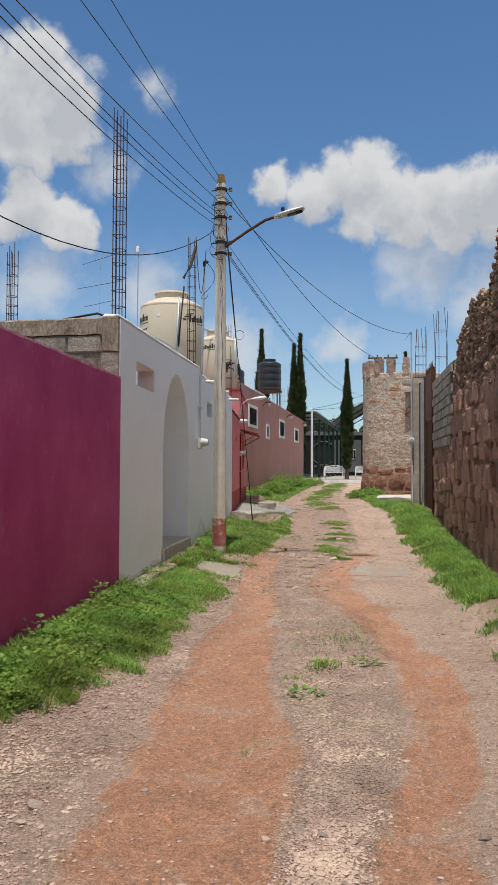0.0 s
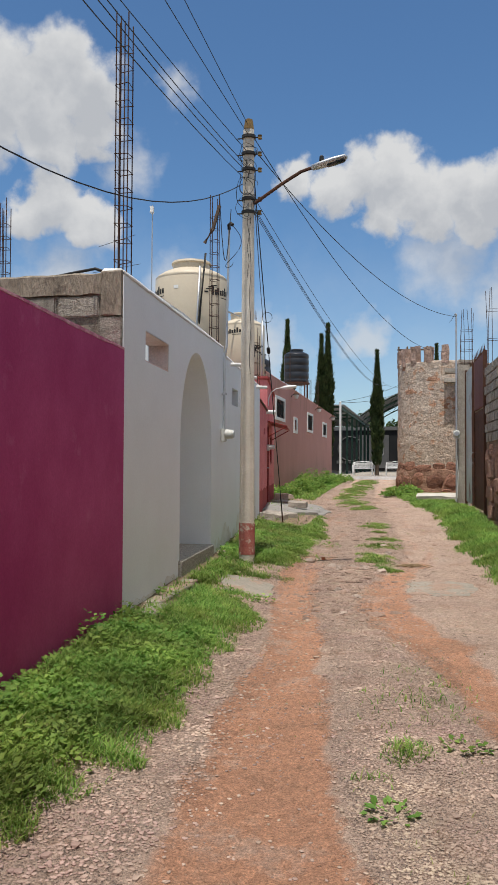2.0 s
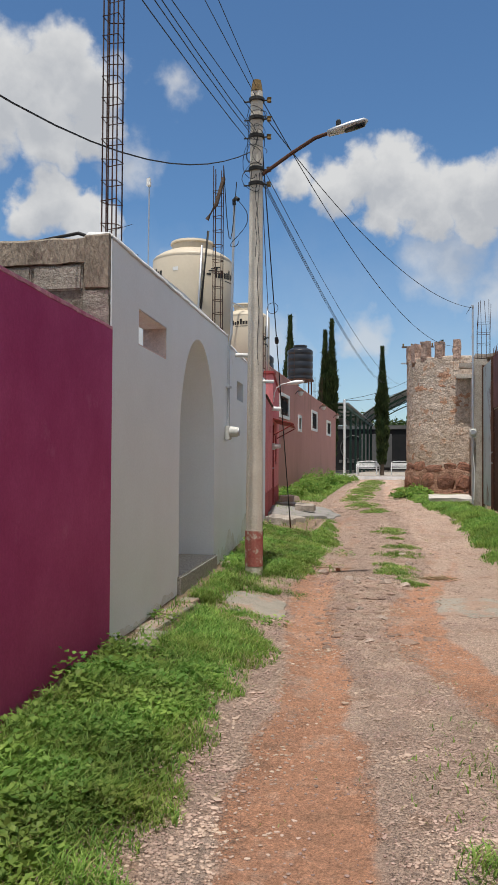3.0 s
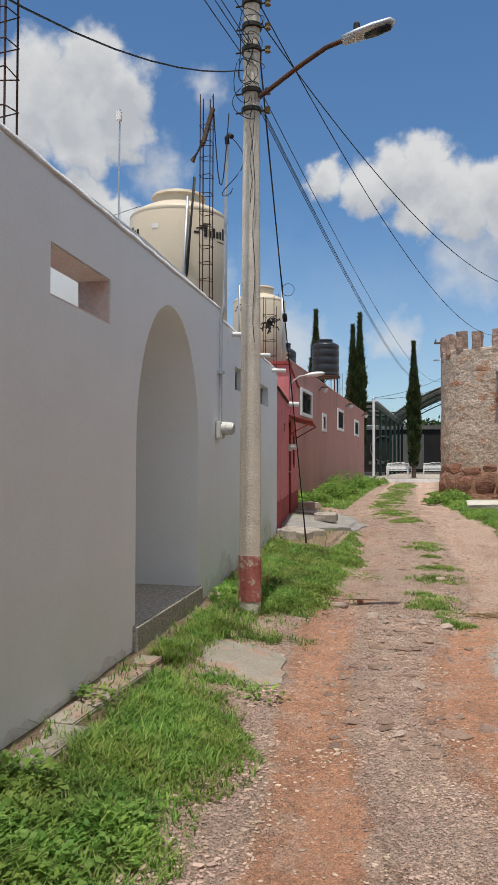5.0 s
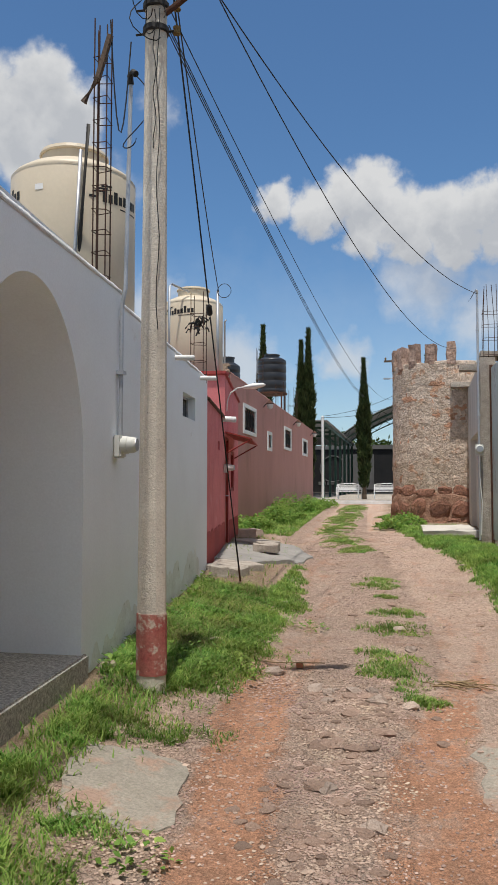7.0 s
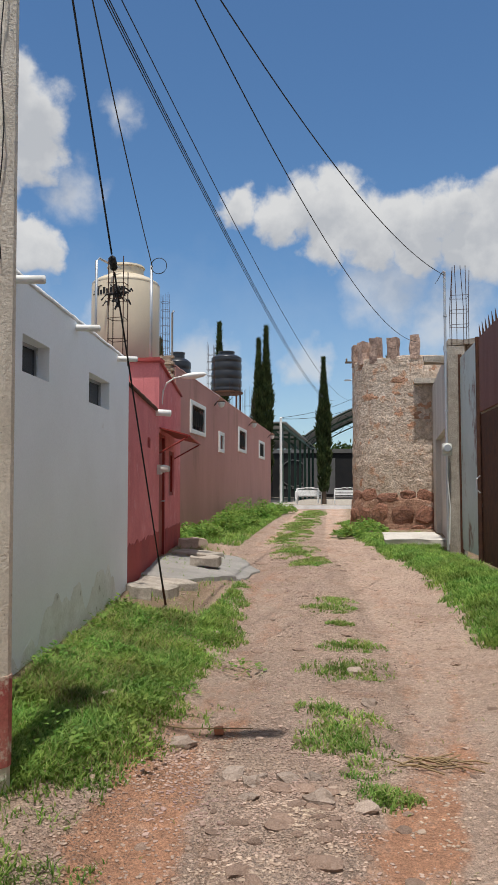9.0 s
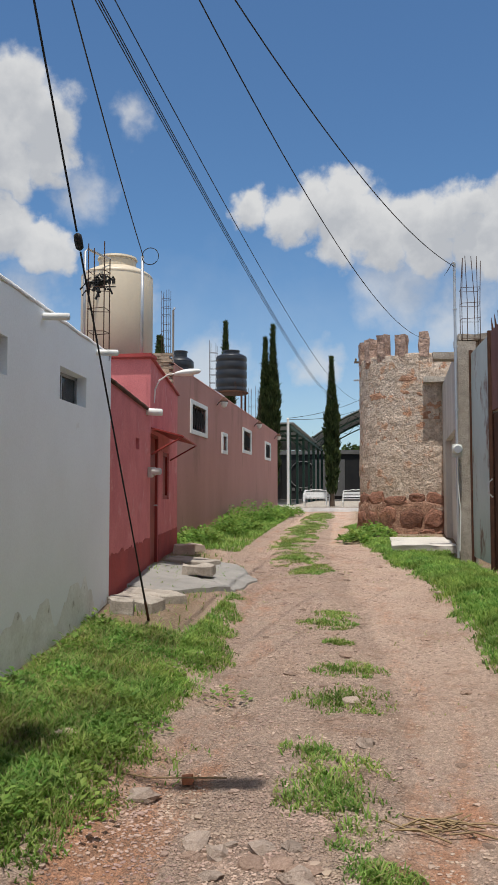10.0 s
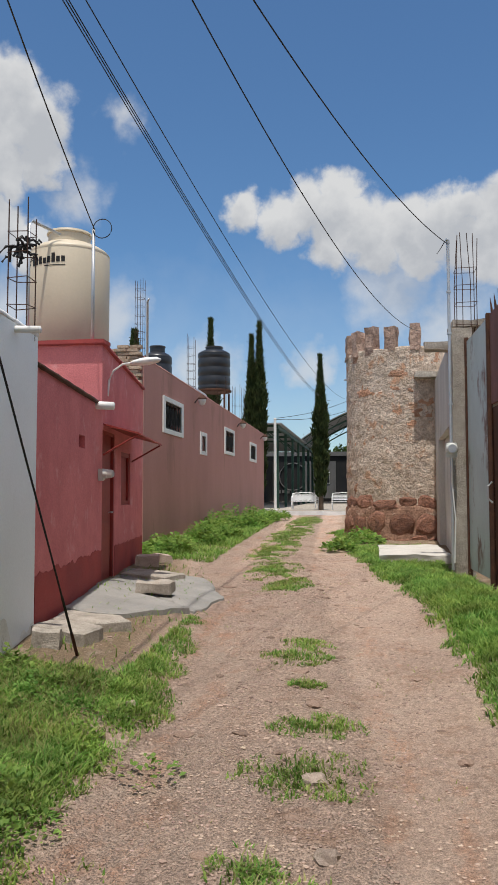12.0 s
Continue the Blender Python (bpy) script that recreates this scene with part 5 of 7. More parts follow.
rebar_column((-5.3, 31.0, 3.97), 1.9, 0.18, REBAR + "flat roof", 4, 0.2, 8)
rebar_column((-5.5, 40.0, 3.97), 1.75, 0.4, REBAR + "flat roof", 7, 0.9, 9)
rebar_column((-5.45, 36.2, 3.97), 1.5, 0.3, REBAR + "flat roof", 5, 0.9, 10)


def debris(loc, s, label, name, seed):
    r = random.Random(seed)
    bm = bmesh.new()
    for k in range(26):
        p = Vector((r.gauss(0, s * 0.35), r.gauss(0, s * 0.25), r.gauss(0, s * 0.28)))
        q = p + Vector((r.uniform(-1, 1), r.uniform(-1, 1), r.uniform(-1.2, 0.4))) * s * 0.6
        tube([p, (p + q) / 2 + Vector((0, 0, 0.03)), q], 0.012, 4, bm)
    return solid(name, bm, "ink", label, "debris", loc)


debris((-3.66, 17.05, 3.75), 0.17, "dry dark bundle of plant stems caught on the rebar", "dry_plant", 4)
rag = thing("scrap_timber", "old split timber wired to the rebar", "timber", (-3.35, 12.72, 4.74))
part("plank", tube([(-0.12, -0.05, -0.1), (0.0, -0.06, 0.08), (0.1, -0.06, 0.42)], 0.028, 5), "dark_wood", rag)
part("wire", tube([(0.1 + 0.16 * q / 9, -0.05 + 0.03 * q / 9, 0.55 - 1.1 * math.sin(math.pi * q / 9) * 0.75 - 0.02 * q) for q in range(10)], 0.006, 5), "cable", rag)


# ---- masts, pipes, meters on the left ----
def pipe(name, pts, r, material, label, category="pipe", loc=None):
    loc = Vector(loc or pts[0])
    return solid(name, tube([Vector(p) - loc for p in pts], r, 10), material, label, category, loc, smooth=True)


xm = XW(12.95) + 0.03
mast = thing("service_mast", "galvanised service mast with a hooked weatherhead on the white wall", "pipe", (xm, 12.95, 2.0))
part("pipe", tube([(0, 0, 0), (0, 0, 1.05), (0.03, 0.0, 1.2), (0.06, 0.0, 2.92)], 0.017, 10), "steel", mast)
part("weatherhead", tube([(0.06, 0.0, 2.9), (0.06, -0.02, 2.96), (0.1, -0.06, 2.97), (0.13, -0.08, 2.94)], 0.026, 10), "iron", mast, "dark weatherhead")
part("clamp", bx(-0.04, 0.03, -0.04, 0.04, 0.5, 0.53), "steel", mast)
part("drip_loop", tube([(0.12 + 0.17 * math.sin(q * 0.42) * (1 - q / 22), -0.08 - 0.002 * q, 2.94 - 0.62 * math.sin(q * math.pi / 26)) for q in range(18)], 0.005, 5), "cable", mast)


def meter(loc, label, r=0.085, rz=0.0):
    m = thing("electric_meter", label, "electric meter", loc, "electric meters", rz)
    part("box", bx(0, 0.07, -r * 0.95, r * 0.95, -r * 1.5, r * 1.1, 0.012), "grey_plastic", m)
    can = part("can", lathe([(r, 0.0), (r, 0.05), (r * 0.92, 0.055), (r * 0.9, 0.1), (r * 0.75, 0.12)], 24), "grey_plastic", m, "round meter body")
    can.matrix_basis = Matrix.Translation((0.06, 0, 0)) @ Matrix.Rotation(radians(90), 4, "Y")
    ring = part("dial", lathe([(r * 0.72, 0.118), (r * 0.7, 0.125), (r * 0.1, 0.126)], 20), "steel", m, "glass dial")
    ring.matrix_basis = can.matrix_basis.copy()
    return m


meter((XW(12.9) + 0.001, 12.9, 1.93), "round grey electric meter on the white wall", 0.07)
meter((XA(19.93), 19.93, 1.9), "round grey electric meter on the pink wall", 0.055)
meter((0.4, 22.2, 2.28), "round grey electric meter on the mast", 0.08, -90)
pipe("service_pipe", [(-4.1, 20.08, 3.5), (-4.1, 20.08, 4.95)], 0.022, "steel", "galvanised roof pipe carrying a service cable")
bm = tube([(0.08 + 0.12 * math.cos(t), 0, 0.02 + 0.12 * math.sin(t)) for t in [math.tau * q / 20 + 2.5 for q in range(21)]], 0.006, 5)
solid("cable_coil", bm, "cable", "small loop of slack black cable on the pipe", "cable", (-4.06, 20.06, 4.92))
pipe("vent_pipe", [(-5.0, 20.2, 3.5), (-5.0, 20.2, 5.1), (-4.97, 20.25, 5.15), (-4.75, 20.6, 5.08)], 0.02, "steel", "thin pipe bent over towards the tank lid")
pipe("roof_pipe", [(-3.72, 13.12, 2.97), (-3.62, 13.0, 3.75), (-3.5, 12.85, 4.55)], 0.016, "iron", "thin dark pipe leaning beside the tank")
pipe("roof_pipe", [(-3.7, 13.0, 2.97), (-3.62, 12.98, 4.4)], 0.014, "steel", "thin pale pipe beside the tank")
pipe("roof_pipe", [(-6.15, 29.8, 3.97), (-6.15, 29.8, 6.45), (-6.1, 29.75, 6.5)], 0.03, "steel", "galvanised pipe on the flat roof")
for k, (yy, zz) in enumerate(((13.75, 3.03), (15.2, 2.99), (16.72, 2.97))):
    p = XW(yy)
    pipe("rain_spout", [(p - 0.2, yy, zz + 0.02), (p + 0.2, yy - 0.01, zz)], 0.03, "pvc", "short white plastic rain spout in the wall", "rain spout")
pipe("rain_spout", [(XA(19.75) - 0.2, 19.75, 2.72), (XA(19.75) + 0.22, 19.73, 2.69)], 0.048, "pvc", "thick white plastic rain spout in the pink wall", "rain spout")
pipe("hose", [(XW(8.3) - 0.15, 8.3, 3.15), (XW(8.3) - 0.3, 8.28, 3.2), (XW(8.3) - 0.5, 8.27, 3.17), (XW(8.3) - 0.7, 8.27, 3.14)], 0.013, "cable", "black hose lying on the block wall", "hose")

solid("ceiling_back_house", bx(-9.5, -4.1, 10.0, 13.0, 2.8, 2.98), "roof", "flat roof behind the white wall", "roof", kind="structure")
solid("wall_back_house", bx(-4.25, -4.1, 10.25, 13.0, 0, 2.795), "white", "white inner wall behind the porch", "wall", kind="structure")


def antenna(loc, h, label, elements):
    a = thing("tv_antenna", label, "antenna", loc, "roof antennas")
    part("mast", tube([(0, 0, 0), (0.01, 0, h)], 0.009, 6), "steel", a)
    for z, ang, ln, n in elements:
        d = Vector((math.cos(radians(ang)), 0.25, math.sin(radians(ang))))
        b = part("boom", tube([Vector((0, 0, z)) - d * ln / 2, Vector((0, 0, z)) + d * ln / 2], 0.008, 5), "iron", a)
        for k in range(n):
            c = Vector((0, 0, z)) + d * ln * (k / max(n - 1, 1) - 0.5)
            part("element", tube([c + Vector((0.03, -0.14, -0.05)), c + Vector((-0.03, 0.14, 0.05))], 0.004, 4), "iron", b)
    return a


antenna((-10.1, 26.0, 3.98), 4.92, "large thin television antenna on a tall roof mast", ((4.75, 20, 1.2, 5), (3.85, 12, 1.5, 8), (3.2, 14, 1.0, 6)))
mast2 = antenna((-4.2, 12.5, 2.98), 2.2, "slim radio mast on the roof", ((0.75, 25, 0.35, 3),))
part("radio", bx(-0.02, 0.03, -0.03, 0.02, 2.08, 2.18, 0.006), "white_paint", mast2, "small white radio")
antenna((-6.3, 11.2, 2.98), 1.95, "thin television antenna on a roof mast", ((1.9, 8, 0.6, 6),))

# ---- pink house fittings ----
dr = thing("door_2", "dark red metal street door standing shut", "door")
tagged(dr, kind="structure")


def skew(bm, xf):
    for v in bm.verts:
        v.co.x += xf(v.co.y)
    return bm


leaf = part("leaf", skew(bx(-0.09, -0.05, 20.18, 20.95, 0.5, 2.42, 0.004), XA), "red_door", dr)
for z0, z1 in ((0.65, 1.3), (1.42, 2.3)):
    part("panel", skew(bx(-0.055, -0.035, 20.28, 20.85, z0, z1, 0.006), XA), "red_door", leaf)
part("door_handle", skew(tube([(-0.05, 20.84, 1.42), (0.0, 20.84, 1.42), (0.0, 20.74, 1.42)], 0.012, 6), XA), "steel", dr, "steel lever handle")
part("door_frame", slab_wall(rect(20.15, 20.98, 0.5, 2.45), [rect(20.19, 20.94, 0.52, 2.41)], lambda y: XA(y) - 0.01, 0.1), "red_door", dr)
sh = thing("window_7", "tall red shutter window in the pink wall", "window")
tagged(sh, kind="structure")
part("shutter", skew(bx(-0.09, -0.05, 21.49, 22.24, 1.51, 2.24, 0.004), XA), "red_door", sh)
part("window_frame", slab_wall(rect(21.48, 22.25, 1.5, 2.25), [rect(21.54, 22.19, 1.56, 2.19)], lambda y: XA(y) - 0.02, 0.06), "red_door", sh)
can = thing("door_canopy", "small rusty sheet metal canopy over the red door", "canopy", (XA(21.3), 21.3, 2.46))


def canopy_bm():
    bm = bmesh.new()
    pts = [(0.0, -1.12, 0.07), (0.0, 1.1, 0.07), (0.46, 1.1, -0.05), (0.46, -1.12, -0.05)]
    top = [bm.verts.new((x - 0.136 * y, y, z)) for x, y, z in pts]
    low = [bm.verts.new((x - 0.136 * y, y, z - 0.02)) for x, y, z in pts]
    bm.faces.new(top), bm.faces.new(low[::-1])
    for i in range(4):
        bm.faces.new((top[i], low[i], low[(i + 1) % 4], top[(i + 1) % 4]))
    return bm


part("sheet", canopy_bm(), "red_door", can, "dull red sheet")
for yy in (-1.1, 1.08):
    part("bracket", tube([(-0.136 * yy, yy, -0.32), (0.44 - 0.136 * yy, yy, -0.08)], 0.014, 5), "red_door", can)
part("rail", tube([(0.46 + 0.136 * 1.1, -1.1, -0.07), (0.46 - 0.136 * 1.08, 1.08, -0.07)], 0.016, 5), "red_door", can)
wl_ = thing("wall_lamp", "white swan-neck wall lamp on the pink house", "wall lamp", (XA(20.45), 20.45, 2.9))
part("arm", tube([(0.0, 0, 0), (0.02, -0.01, 0.2), (0.08, -0.02, 0.32), (0.2, -0.02, 0.4), (0.34, -0.02, 0.42)], 0.013, 8), "pvc", wl_)
hd = part("shade", lathe([(0.02, 0), (0.05, 0.03), (0.085, 0.14), (0.09, 0.24), (0.06, 0.36), (0.015, 0.4)], 18), "pvc", wl_, "pale oval shade", True)
hd.matrix_basis = Matrix.Translation((0.3, -0.02, 0.41)) @ Matrix.Rotation(radians(84), 4, "Y") @ Matrix.Diagonal((0.55, 1, 1, 1))


def lantern(y, z):
    a = thing("wall_lantern", "small wall lantern with a frosted bowl on the mauve wall", "wall lamp", (XB, y, z), "wall lanterns")
    part("bracket", tube([(0, 0, -0.1), (0.06, 0, -0.02), (0.16, 0, 0.06), (0.2, 0, 0.02)], 0.014, 6), "iron", a)
    part("hood", lathe([(0.12, 0.0), (0.12, 0.02), (0.05, 0.09), (0.02, 0.12)], 16, (0.2, 0, 0.0)), "rust", a, "brown metal hood")
    part("bowl", lathe([(0.02, -0.16), (0.07, -0.13), (0.1, -0.05), (0.1, -0.005)], 16, (0.2, 0, 0.0)), "pvc", a, "pale glass bowl")


lantern(30.5, 4.05), lantern(37.2, 4.0), lantern(43.0, 3.95)
stub = thing("wall_brick_end", "bare stacked adobe bricks at the broken wall end", "wall")
tagged(stub, kind="structure")
M["adobe"] = surf("pale_adobe_brick", (0.5, 0.4, 0.31), (0.4, 0.3, 0.225), 9, 45, 0.95, 0.9, 0.015, grit=0.3, rand=0.2)
adobe = mesh_of(bx(-0.12, 0.12, -0.06, 0.06, -0.032, 0.032, 0.008), "brick", "adobe")
for row in range(15):
    for colm in range(4 if row < 12 else 3 if row < 14 else 2):
        ob = new("brick", adobe)
        ob.parent = stub
        ob.location = (-5.24 - 0.25 * colm - (0.06 if row % 2 else 0), YM - 0.07 + 0.012 * ((row * 5 + colm * 3) % 4 - 1.5), 3.56 + 0.07 * row)
        ob.rotation_euler = (0, 0, 0.05 * ((row * 3 + colm) % 3 - 1))

# ---- right side fittings ----
rm = thing("service_mast", "galvanised service mast beside the concrete column", "pipe", (0.4, 22.18, 0.6))
part("pipe", tube([(0, 0, 0), (0, 0, 4.62)], 0.022, 10), "steel", rm)
part("weatherhead", tube([(0, 0, 4.6), (0, -0.01, 4.65), (-0.03, -0.02, 4.66)], 0.026, 8), "steel", rm)
part("cable_tail", tube([(-0.03, 0, 4.66), (-0.12, -0.05, 4.5), (-0.16, -0.05, 4.45)], 0.006, 5), "cable", rm)
for z in (1.1, 2.3, 3.3, 3.9):
    part("clamp", bx(-0.03, 0.03, -0.028, 0.03, z, z + 0.025), "steel", rm)
part("conduit", tube([(0.02, -0.03, 0.1), (0.04, -0.035, 0.7), (0.0, -0.035, 1.2), (0.0, -0.035, 1.6)], 0.01, 6), "pvc", rm, "thin white conduit")
for bm, at in ((rough_block(0.8, 0.3, 0.13, 20), (0.58, 24.0, 4.05)), (rough_block(0.9, 0.4, 0.13, 21), (0.75, 28.86, 4.3))):
    solid("roof_beam", bm, "concrete", "rough eaves slab jutting from the grey house", "beam", at, group="eaves slabs")
solid("door_slab", rough_block(1.15, 2.6, 0.14, 31, 5), "pale_slab", "pale concrete slab laid before the grey door", "slab", (-0.0, 25.4, 0.585))
solid("roof_slab_edge", rough_block(0.5, 0.8, 0.1, 33, 3), "concrete", "rough concrete roof edge on the corner column", "slab", (0.72, 22.75, 4.1))


# ---- plaza beyond the alley ----
solid("pavement_plaza", bx(-40, 40, 44.4, 90, 0.3, 0.92, 0.02), "concrete", "pale concrete plaza with a kerb edge", "plaza", kind="structure")
solid("trim_kerb", bx(-12, 12, 44.33, 44.398, 0.3, 0.9), "white_edge", "pale kerb face", "kerb", kind="structure")


def bench(loc, rz=0.0):
    b = thing("park_bench", "white cast iron park bench with slatted seat and ornate back", "bench", loc, "plaza benches", rz)
    for i in range(5):
        part("seat_slat", bx(-0.62, 0.62, -0.2 + 0.09 * i, -0.13 + 0.09 * i, 0.36, 0.385, 0.005), "white_paint", b)
    for i in range(4):
        part("back_slat", bx(-0.6, 0.6, 0.235 + 0.02 * i, 0.255 + 0.02 * i, 0.43 + 0.065 * i, 0.475 + 0.065 * i, 0.005), "white_paint", b)
    part("crest", tube([(-0.6 + 1.2 * q / 24, 0.31, 0.7 + 0.05 * math.sin(math.pi * q / 24) + 0.02 * abs(math.sin(math.pi * q / 6))) for q in range(25)], 0.018, 6), "white_paint", b, "scrolled top rail")
    for sx in (-0.58, 0.58):
        part("front_leg", tube([(sx, -0.2, 0.36), (sx, -0.25, 0.2), (sx, -0.22, 0)], 0.022, 6), "white_paint", b)
        part("rear_leg", tube([(sx, 0.33, 0.71), (sx, 0.24, 0.38), (sx, 0.3, 0.2), (sx, 0.33, 0)], 0.022, 6), "white_paint", b)
        part("armrest", tube([(sx, 0.28, 0.56), (sx, 0.0, 0.58), (sx, -0.2, 0.55), (sx, -0.22, 0.36)], 0.02, 6), "white_paint", b)
    return b


bench((-3.52, 46.4, 0.92)), bench((-1.75, 46.4, 0.92)), bench((-3.9, 50.2, 0.92))
wp = thing("lamp_post", "slim white painted steel post", "post", (-4.77, 45.5, 0.92))
part("pole", tube([(0, 0, 0), (0, 0, 4.0)], 0.065, 10), "white_paint", wp)
part("base_plate", bx(-0.13, 0.13, -0.13, 0.13, 0, 0.02, 0.004), "white_paint", wp)
part("cap", lathe([(0.07, 4.0), (0.08, 4.01), (0.02, 4.05)], 12), "white_paint", wp)

court = thing("court_roof", "arched sheet roof on dark green steel posts and trusses", "roof", (0, 0, 0.92))
X0, X1, RISE, ZE = -5.15, 9.0, 2.6, 3.98


def vault(x, up=0.0):
    f = (x - X0) / (X1 - X0)
    return ZE + RISE * 4 * f * (1 - f) + up


bm = bmesh.new()
xs_ = [X0 - 0.2 + (X1 - X0 + 0.4) * i / 40 for i in range(41)]
lo = [[bm.verts.new((x, y, vault(x, 0.54 + dz))) for x in xs_] for y, dz in ((65.5, 0), (75.5, 0), (75.5, 0.03), (65.5, 0.03))]
for u, v in zip(lo, lo[1:] + lo[:1]):
    for i in range(40):
        bm.faces.new((u[i], u[i + 1], v[i + 1], v[i]))
part("sheet", bm, "roof_sheet", court, "grey curved roof sheets")
for y in (66, 70.5, 75):
    n = 26
    xs_ = [X0 + (X1 - X0) * i / n for i in range(n + 1)]
    t = part("truss", tube([(x, y, vault(x)) for x in xs_], 0.05, 5), "green_steel", court)
    part("top_chord", tube([(x, y, vault(x, 0.5)) for x in xs_], 0.05, 5), "green_steel", t)
    bm = bmesh.new()
    for i in range(n):
        tube([(xs_[i], y, vault(xs_[i], 0.5 * (i % 2))), (xs_[i + 1], y, vault(xs_[i + 1], 0.5 * ((i + 1) % 2)))], 0.022, 4, bm)
    part("web", bm, "green_steel", t, "zigzag web bars")
    for x in (X0, X1):
        part("post", bx(x - 0.09, x + 0.09, y - 0.09, y + 0.09, 0, ZE, 0.008), "green_steel", court, "dark green steel post")
for y in (49.8, 53.8, 57.8, 61.8):
    part("post", bx(X0 - 0.07, X0 + 0.07, y - 0.07, y + 0.07, 0, ZE, 0.008), "green_steel", court, "dark green steel post")
part("canopy_sheet", bx(-9.5, X0 + 0.25, 49.3, 75.5, ZE + 0.14, ZE + 0.19), "roof_sheet", court, "flat grey canopy sheet")
for y in (49.8, 53.8, 57.8, 61.8):
    part("strut", tube([(X0, y, ZE - 0.7), (X0 - 0.9, y, ZE + 0.1)], 0.035, 5), "green_steel", court)
    part("rafter", bx(-9.5, X0, y - 0.05, y + 0.05, ZE + 0.02, ZE + 0.135), "green_steel", court)
part("eaves_beam", bx(X0 - 0.08, X0 + 0.08, 49.5, 74, ZE - 0.06, ZE + 0.12), "green_steel", court)

hall = thing("mural_building", "long low building with a black painted mural wall", "building", (0, 78, 0.92))
part("wall", bx(-14, 14, 0, 6, 0, 3.85), "mural", hall, "black painted wall")
part("upper_band", bx(-14.1, 14.1, -0.12, 6.1, 3.85, 4.2), "dim_wall", hall, "grey roof band")
part("side_wall", bx(-9.9, -8.8, -18, 0, 0, 3.4), "mural", hall, "black painted side wall")
ring = part("emblem", tube([(-7.0 + 1.15 * math.cos(t), -0.05, 2.1 + 1.15 * math.sin(t)) for t in [math.tau * q / 30 for q in range(31)]], 0.05, 4), "dim_wall", hall, "pale ring of the mural")
for k in range(7):
    part("mark", bx(-8.3 + 0.38 * k, -8.05 + 0.38 * k, -0.06, -0.02, 0.7 + 0.03 * (k % 2), 0.98), "dim_wall", hall)
part("panel", bx(-6.2, -3.4, -0.08, -0.02, 0.3, 3.4), "dim_wall", hall, "grey wall bay")
wdw = part("window", bx(-4.7, -3.9, -0.12, -0.06, 1.5, 2.5), "white_paint", hall, "white barred window")
for k in range(3):
    part("pane", bx(-4.62 + 0.25 * k, -4.42 + 0.25 * k, -0.14, -0.115, 1.58, 2.42), "glass_dark", wdw)


# ---- cypresses and other plants ----
def cypress(loc, h, r, label, seed, heads=1):
    rn = np.random.RandomState(seed)
    t = thing("cypress", label, "tree", loc, "cypresses")
    part("trunk", tube([(0, 0, -0.05), (0.01, 0, h * 0.3), (0, 0, h * 0.8)], r * 0.3, 8, taper=0.25), "bark", t)
    n = int(5200 * heads)
    lift = 0.09 * h
    head = rn.randint(0, heads, n)
    u = rn.rand(n) ** 0.8
    top = h - lift - head * 0.07 * h
    z = lift + u * top
    wide = r * np.clip(np.sin(np.pi * np.clip(u * 0.8 + 0.17, 0, 1)) ** 0.8, 0, 1) * np.where(u > 0.55, np.clip((1.0 - u) / 0.45, 0.0, 1) ** 1.0, 1.0)
    az = rn.rand(n) * 6.2832
    wide = wide * (0.82 + 0.22 * np.sin(3 * az + u * 17 + seed) * np.sin(u * 31)) + 0.02
    rad = wide * np.sqrt(0.35 + 0.65 * rn.rand(n)) * (0.72 if heads > 1 else 1.0)
    ox = np.where(head == 0, r * 0.3, -r * 0.42) if heads > 1 else 0.0
    c = np.stack([ox + rad * np.cos(az), rad * np.sin(az), z], 1)
    out = np.stack([np.cos(az) * 0.45, np.sin(az) * 0.45, np.ones(n)], 1) + rn.randn(n, 3) * 0.25
    out /= np.linalg.norm(out, axis=1, keepdims=True)
    side = np.cross(out, rn.randn(n, 3))
    side /= np.linalg.norm(side, axis=1, keepdims=True)
    ln, wd = (rn.uniform(0.1, 0.24, n) * (0.5 + 0.5 * r / 0.4))[:, None], rn.uniform(0.025, 0.055, n)[:, None]
    v = np.stack([c - out * ln * 0.4, c + side * wd, c + out * ln, c - side * wd], 1).reshape(-1, 3)
    f = np.arange(4 * n).reshape(-1, 4)
    me = bpy.data.meshes.new("crown")
    me.from_pydata(v.tolist(), [], f.tolist())
    me.materials.append(M["cypress"])
    cr = new("crown", me)
    cr.parent = t
    core = [(r * 0.3, lift * 1.2), (r * 0.62, lift + 0.15 * h), (r * 0.6, lift + 0.4 * h), (r * 0.35, lift + 0.62 * h), (0.02, h * 0.9)]
    if heads == 1:
        part("inner_foliage", lathe(core, 9), "cypress", t)
    return t


cypress((-8.0, 47.2, 0.9), 8.9, 0.5, "tall slim dark cypress behind the mauve wall", 1)
cypress((-5.62, 45.6, 0.9), 8.3, 0.5, "tall twin-tipped dark cypress at the wall end", 2, 2)
cypress((-2.8, 46.0, 0.9), 6.85, 0.38, "slim dark cypress on the plaza edge", 3)
cypress((0.65, 60.0, 0.9), 9.2, 0.5, "tall slim dark cypress far behind the tower", 4)
cypress((-6.9, 31.2, 3.97), 2.0, 0.16, "small cypress tip above the flat roof", 5)


